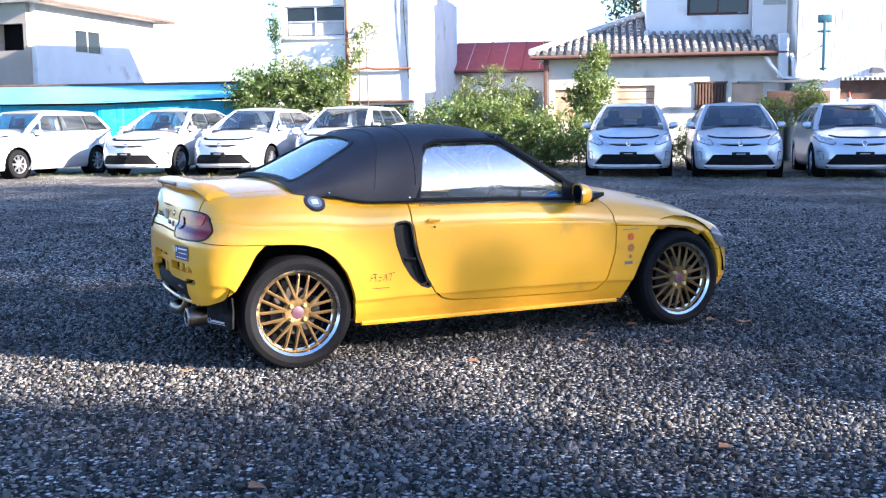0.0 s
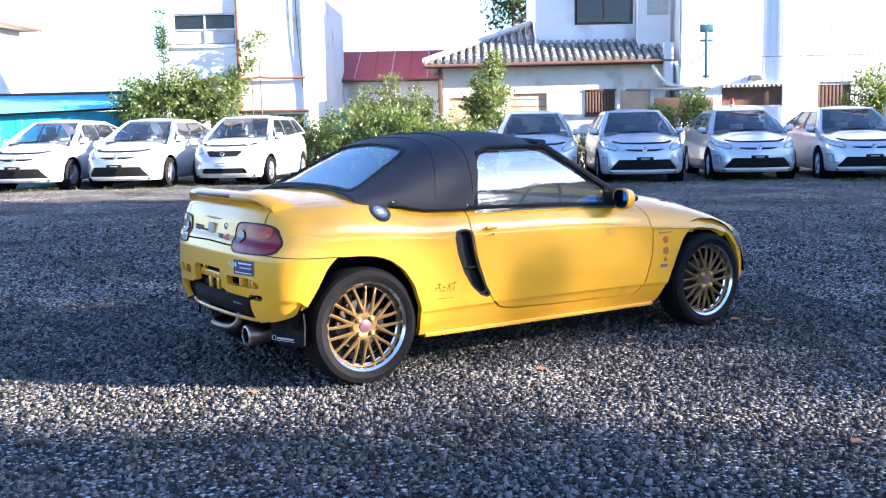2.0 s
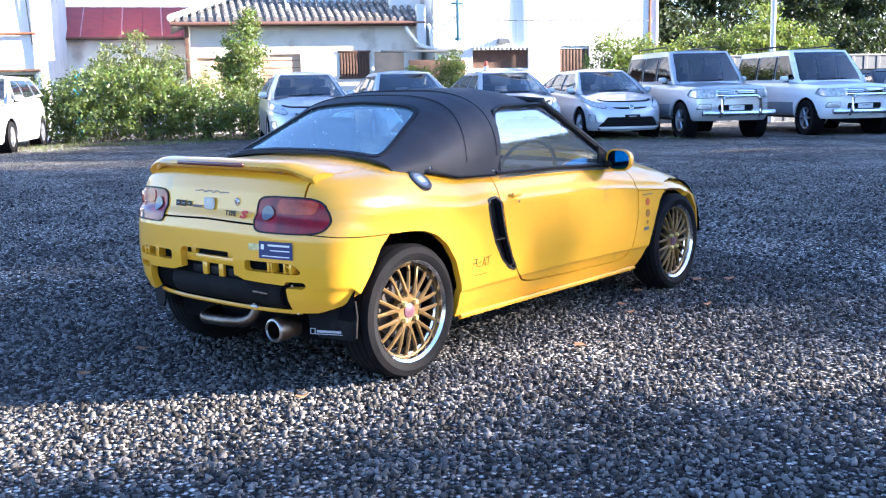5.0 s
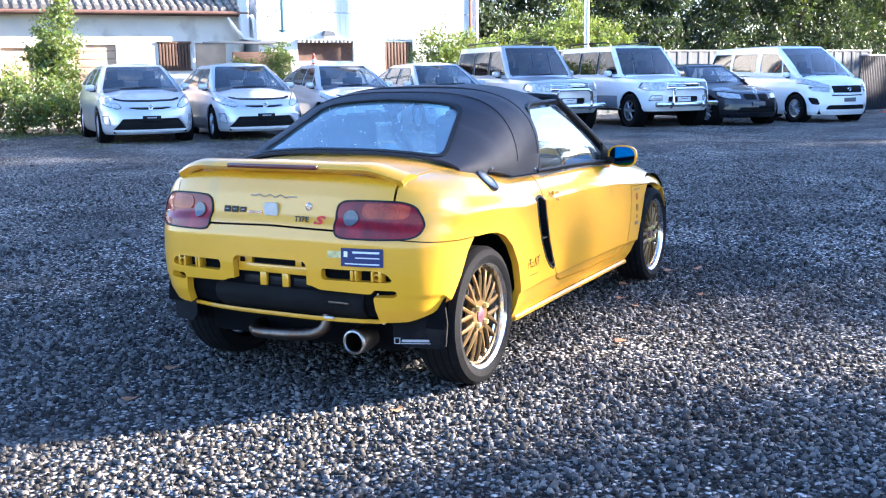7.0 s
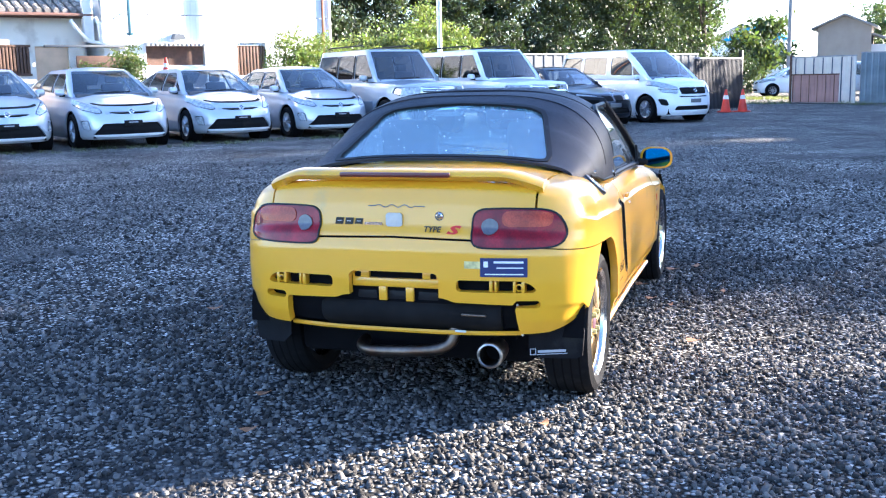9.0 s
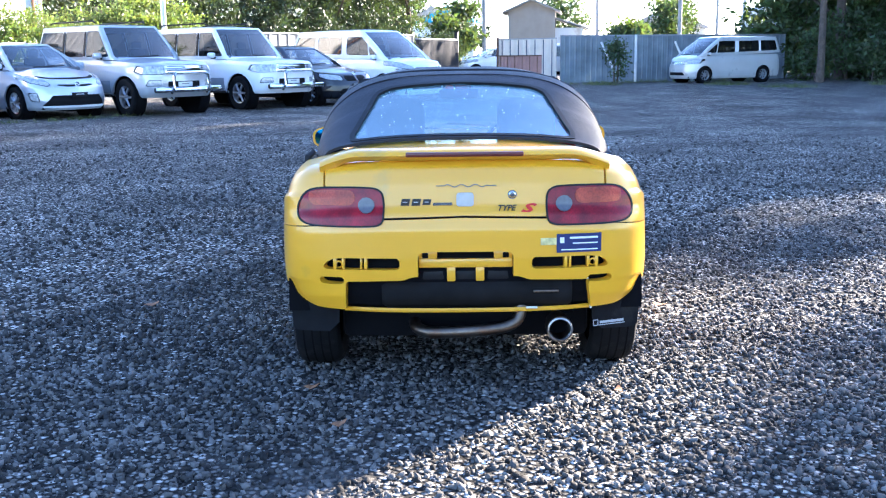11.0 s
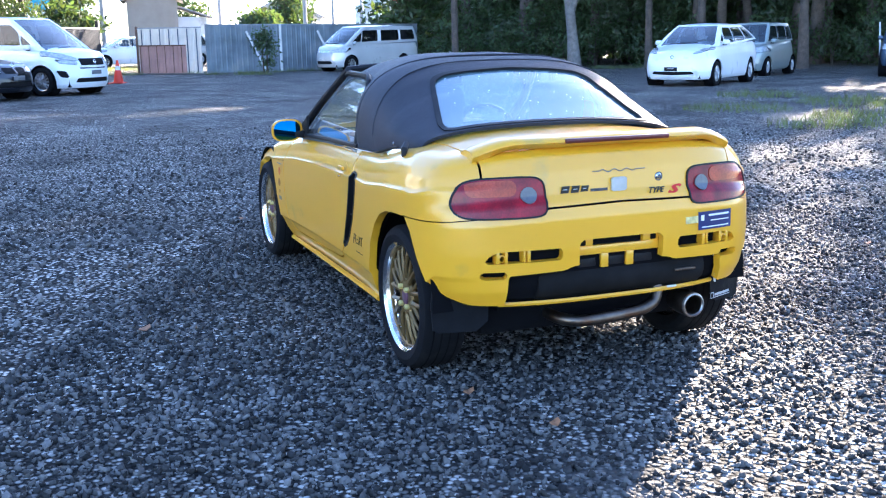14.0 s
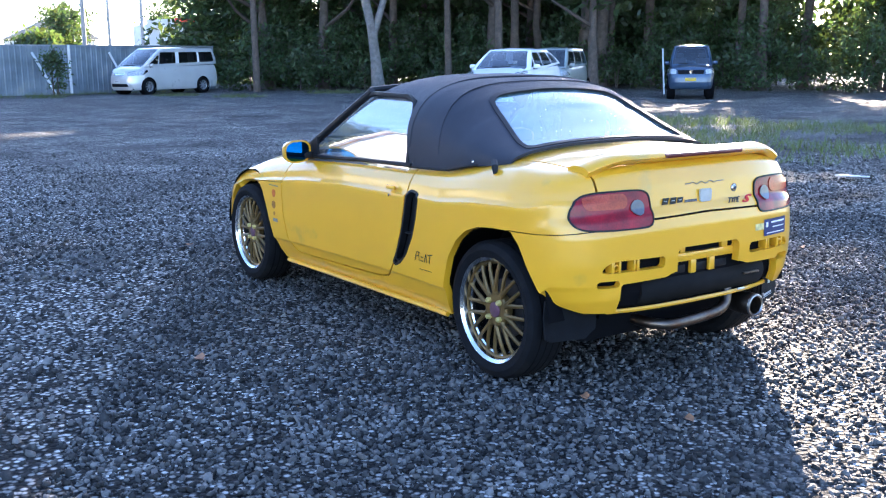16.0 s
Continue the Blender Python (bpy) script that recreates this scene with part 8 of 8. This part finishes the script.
# tall wood to the south-east, its heights set and unseen southern trees added to shade the lot
WOOD = [(39.5, -5.8, 18.5), (40.5, -6.4, 19), (39.8, -5.0, 19.5), (41.0, -3.6, 18.5), (39.8, -2.0, 19), (40.6, -1.2, 17.5), (45.0, -9.6, 20), (46.0, -8.6, 20), (44.5, -6.8, 20.5), (45.8, -5.2, 20), (44.6, -3.6, 19.5),
        (34.6, -4.2, 15), (35.5, -16.6, 17), (31.0, -14.6, 14), (37.0, -18.5, 18), (31.5, -18.0, 16), (27.0, -16.0, 13), (36.5, -22.5, 17), (30.0, -23.0, 16),
        (43.0, 3.2, 17), (42.0, 6.4, 16), (43.8, 9.0, 13.5), (46.5, 1.2, 18.5), (47.0, 5.6, 17.5), (50.0, 3.5, 19)]
for i, (x, y, h) in enumerate(WOOD):
    tree(x, y, h, rw.uniform(0.18, 0.32), "tall tree at the edge of the dark wood", rw.uniform(2.5, 3.1), 9500, 0.2, 60 + i, crown_low=rw.uniform(0.10, 0.22), group="wood", limbs=9)
for i in range(8):                                       # undergrowth along the wood's edge
    a = [(40.5, 8.6), (40.0, 5.8), (40.6, 2.2), (39.8, -1.0), (38.2, -5.0), (35.5, -8.5), (32.0, -11.0), (28.5, -13.5)][i]
    bush(a[0], a[1], [(0, -1.2, 0.8, 1.3, 1.4, 0.9), (0.6, 1.0, 1.1, 1.3, 1.5, 1.2), (1.8, 0, 2.0, 1.2, 1.8, 1.4)], 4200, 0.10, 90 + i, "dark undergrowth at the foot of the wood", M_LEAF, name="undergrowth")
# slim trees from here on: added and thinned to shape the lot's shade
tree(36.0, -10.9, 13.2, 0.2, "slim thin-leaved tree at the wood's edge", 2.2, 800, 0.2, 131, crown_low=0.35, group="wood", spread=0.5)
bush(35.2, 16.4, [(0, 0, 0.9, 0.35, 0.4, 0.9), (0.1, 0.2, 1.5, 0.3, 0.3, 0.5)], 900, 0.08, 401, "dark shrub growing against the fence", M_LEAF)
tree(41.5, -8.7, 19.0, 0.25, "tall slim tree at the wood's edge", 2.2, 5200, 0.2, 132, crown_low=0.2, group="wood", spread=0.45)
tree(36.0, -13.6, 18.6, 0.22, "slim thin-leaved tree at the wood's edge", 2.4, 3200, 0.2, 133, crown_low=0.25, group="wood", spread=0.65)
for i, (x, y) in enumerate(((45.5, 10.5), (45.0, 6.0), (46.0, 1.5), (45.5, -3.0), (44.0, -7.0), (42.0, -11.0), (38.5, -14.0), (34.0, -17.0), (50.5, 4.0), (50.5, -5.0))):
    bush(x, y, [(0, -1.6, 1.6, 1.8, 2.0, 1.7), (0.6, 1.6, 2.0, 1.8, 2.0, 2.0), (1.0, 0, 4.6, 1.8, 2.6, 2.0), (1.4, 0.5, 7.0, 1.6, 2.4, 1.8)], 8000, 0.19, 300 + i, "dense dark foliage within the wood", M_LEAF, name="undergrowth")
for i in range(9):
    bush(18 + i * 3.4, 30.4 - 0.1 * i, [(-1.2, 0, 1.8, 1.6, 1.2, 1.6), (0.8, 0.6, 2.6, 1.6, 1.2, 1.8), (0, 1.0, 5.0, 1.7, 1.4, 1.9), (0.6, 1.4, 7.2, 1.5, 1.4, 1.6)] if i < 7 else [(0, 0, 1.2, 1.4, 1.2, 1.2)], 21000 if i < 7 else 4000, 0.09, 320 + i, "dense dark evergreen foliage behind the sheet fence", M_LEAFDARK, name="undergrowth")
# two more slim trees added to trim the light on the lot
tree(33.0, -10.45, 14.3, 0.2, "slim young tree at the wood's edge", 2.0, 3000, 0.2, 134, crown_low=0.3, group="wood", spread=0.2)
tree(41.5, -12.1, 20.4, 0.24, "tall bare-stemmed tree with a narrow crown", 1.6, 420, 0.2, 135, crown_low=0.80, group="wood", spread=0.32)
for i, y in enumerate((10.5, 5.5, 0.5, -4.5, -9.5, -14.5, -19.5)):
    bush(57 - 0.12 * abs(y), y, [(0, -1.6, 1.6, 2.0, 2.6, 2.0), (0.6, 1.6, 2.4, 2.0, 2.6, 2.4), (0.4, 0, 5.4, 2.0, 3.2, 2.6), (1.0, 0.5, 9.0, 1.8, 3.0, 2.6)], 6000, 0.34, 360 + i, "dense dark foliage deep in the wood", M_LEAF, name="undergrowth")
ytree = thing("forked_tree", "slim pale forked tree at the wood's edge", "tree", on_lot(36.2, 4.2), "wood")
part("trunk", join(tube([(0, 0, -0.05), (0.05, 0.1, 1.2), (0.0, 0.25, 2.6), (-0.1, 0.7, 4.6), (0, 1.1, 7.5)], [0.30, 0.22, 0.19, 0.15, 0.08], 10), tube([(0, 0.2, 2.2), (0.05, -0.25, 3.6), (0.1, -0.7, 6.5)], [0.16, 0.13, 0.07], 8)), M_PALEBARK, ytree, "", 60)
cr = new("crown", leaf_mesh("crown", leaf_cloud([(0, 1.0, 7.5, 2.0, 2.2, 1.6), (0, -0.8, 6.8, 1.8, 2.0, 1.5)], 3600, 0.15, np.random.default_rng(120)), M_LEAF))
cr.parent = ytree
for x, y, h in ((39.0, 9.2, 9), (37.6, 1.2, 10), (30.5, -5.7, 1.6), (35.0, -0.5, 9)):
    st_ = thing("bare_trunk" if h > 2 else "marker_post", "slim bare trunk at the wood's edge" if h > 2 else "thin pale marker post on the gravel", "trunk" if h > 2 else "post", on_lot(x, y))
    part("shaft", tube([(0, 0, -0.05), (0.03, 0.04, h * 0.5), (0.0, 0.1, h)], [0.16, 0.12, 0.08] if h > 2 else [0.03, 0.03, 0.03], 8), M_BARK if h > 2 else M_PIPE, st_)
for i, (x, y, h, c) in enumerate(((60, 45, 8, 2.6), (70, 52, 10, 2.8), (64, 38, 5, 2.2), (85, 38, 7, 3.2), (95, 30, 6, 3.5), (80, 27, 5.5, 3), (110, 22, 9, 4.5), (72, 17, 4, 2.5), (100, 12, 11, 4), (53, 33, 3.2, 1.8), (54, 22, 2.8, 1.5))):
    tree(x, y, h, 0.2, "distant tree beyond the fence", c, 2600, 0.2, 140 + i, crown_low=0.15, group="far trees")


# weeds and grass
def grass_patch(places, per, h, seed, name, label):
    rg = np.random.default_rng(seed)
    P = []
    for (x, y, r) in places:
        n = int(per * r * r)
        a, d = rg.uniform(0, 2 * math.pi, n), r * np.sqrt(rg.random(n))
        C = np.stack([x + d * np.cos(a), y + d * np.sin(a), lot_z(x + d * np.cos(a), y + d * np.sin(a)) - 0.01], 1)
        up = np.stack([rg.normal(0, 0.45, n), rg.normal(0, 0.45, n), np.ones(n)], 1) * (h * rg.uniform(0.4, 1.2, n))[:, None]
        sd = np.stack([np.cos(a * 7), np.sin(a * 7), np.zeros(n)], 1) * 0.006 * (1 + h)
        P.append(np.stack([C - sd, C + sd, C + up * 0.7 + sd * 0.7, C + up], 1))
    return tagged(new(name, leaf_mesh(name, np.concatenate(P), M_GRASS)), label, "grass", kind="stuff")


row = [(x, 19.9 - 0.148 * (x - 3.2) + rw.uniform(-0.3, 0.5), rw.uniform(0.15, 0.4)) for x in np.arange(2.2, 12, 0.55)]
row += [(x, 22.2 + rw.uniform(-0.2, 0.6), rw.uniform(0.2, 0.45)) for x in np.arange(-9, -1.0, 0.6)]
row += [(x, 24.3 + rw.uniform(-0.5, 0.8), rw.uniform(0.4, 0.7)) for x in np.arange(-1.5, 3.5, 0.5)]
grass_patch(row, 380, 0.075, 201, "weeds", "sparse green weeds along the parked cars")
spots = [(8.2, 0.2, 0.9), (9.2, 1.6, 0.8), (7.0, -0.6, 0.9), (10.5, 0.4, 1.1), (12.5, 2.2, 0.9), (6.2, 0.9, 0.35), (14, -0.5, 1.4), (11.5, -2, 1.4), (16.5, 1.0, 0.9), (33, 9.5, 1.0), (33.5, 16.5, 0.8), (35, 12, 0.9), (36.5, 6, 1.2), (37.5, 2.5, 1.2), (35.8, -2, 1.2), (34, 22.0, 0.9), (40.5, 25.5, 1.6), (35.2, 17.2, 0.5), (36.4, 16.4, 0.5), (37.6, 15.6, 0.6), (39.0, 14.7, 0.6), (40.4, 13.8, 0.7), (41.8, 12.8, 0.7), (33.6, 18.0, 0.5), (34.9, 19.4, 0.4)]
grass_patch(spots, 420, 0.15, 202, "grass", "thin grass growing through the gravel")
# dead leaves lying on the gravel
rg = np.random.default_rng(303)
M_DEAD = material("dead_leaf", (0.24, 0.115, 0.05), 0.8, vary=0.3, scale=40)
for q in range(26):
    x, y = rg.uniform(-4.2, 2.2), rg.uniform(3.0, 8.0)
    s_ = rg.uniform(0.025, 0.045)
    a = rg.uniform(0, 6.28)
    lv = [(s_ * math.cos(a + w) * f, s_ * math.sin(a + w) * f * 0.8, 0.008 * hgt) for w, f, hgt in ((0, 1.2, 1), (0.9, 0.7, -0.4), (2.2, 0.8, 0.5), (3.14, 1.1, 1), (4.0, 0.8, -0.3), (5.3, 0.7, 0.4))]
    lf = tagged(part("dead_leaf", ([(0, 0, 0)] + lv + [(v[0], v[1], v[2] - 0.002) for v in lv], [(0, i + 1, (i + 1) % 6 + 1) for i in range(6)] + [(i + 1, i + 7, (i + 1) % 6 + 7, (i + 1) % 6 + 1) for i in range(6)]), M_DEAD), "curled brown dead leaf lying on gravel", "leaf", "dead leaves")
    lf.location = (x, y, float(ground_z(x, y)) + 0.032)
scrap = tagged(part("paper_scrap", box(-0.16, 0.16, -0.07, 0.07, 0, 0.012, 0.004), M_WHITE), "flat white scrap of paper on gravel", "scrap")
scrap.matrix_basis = pose(4.6, 1.25, 0.01, 4, 3, 20)
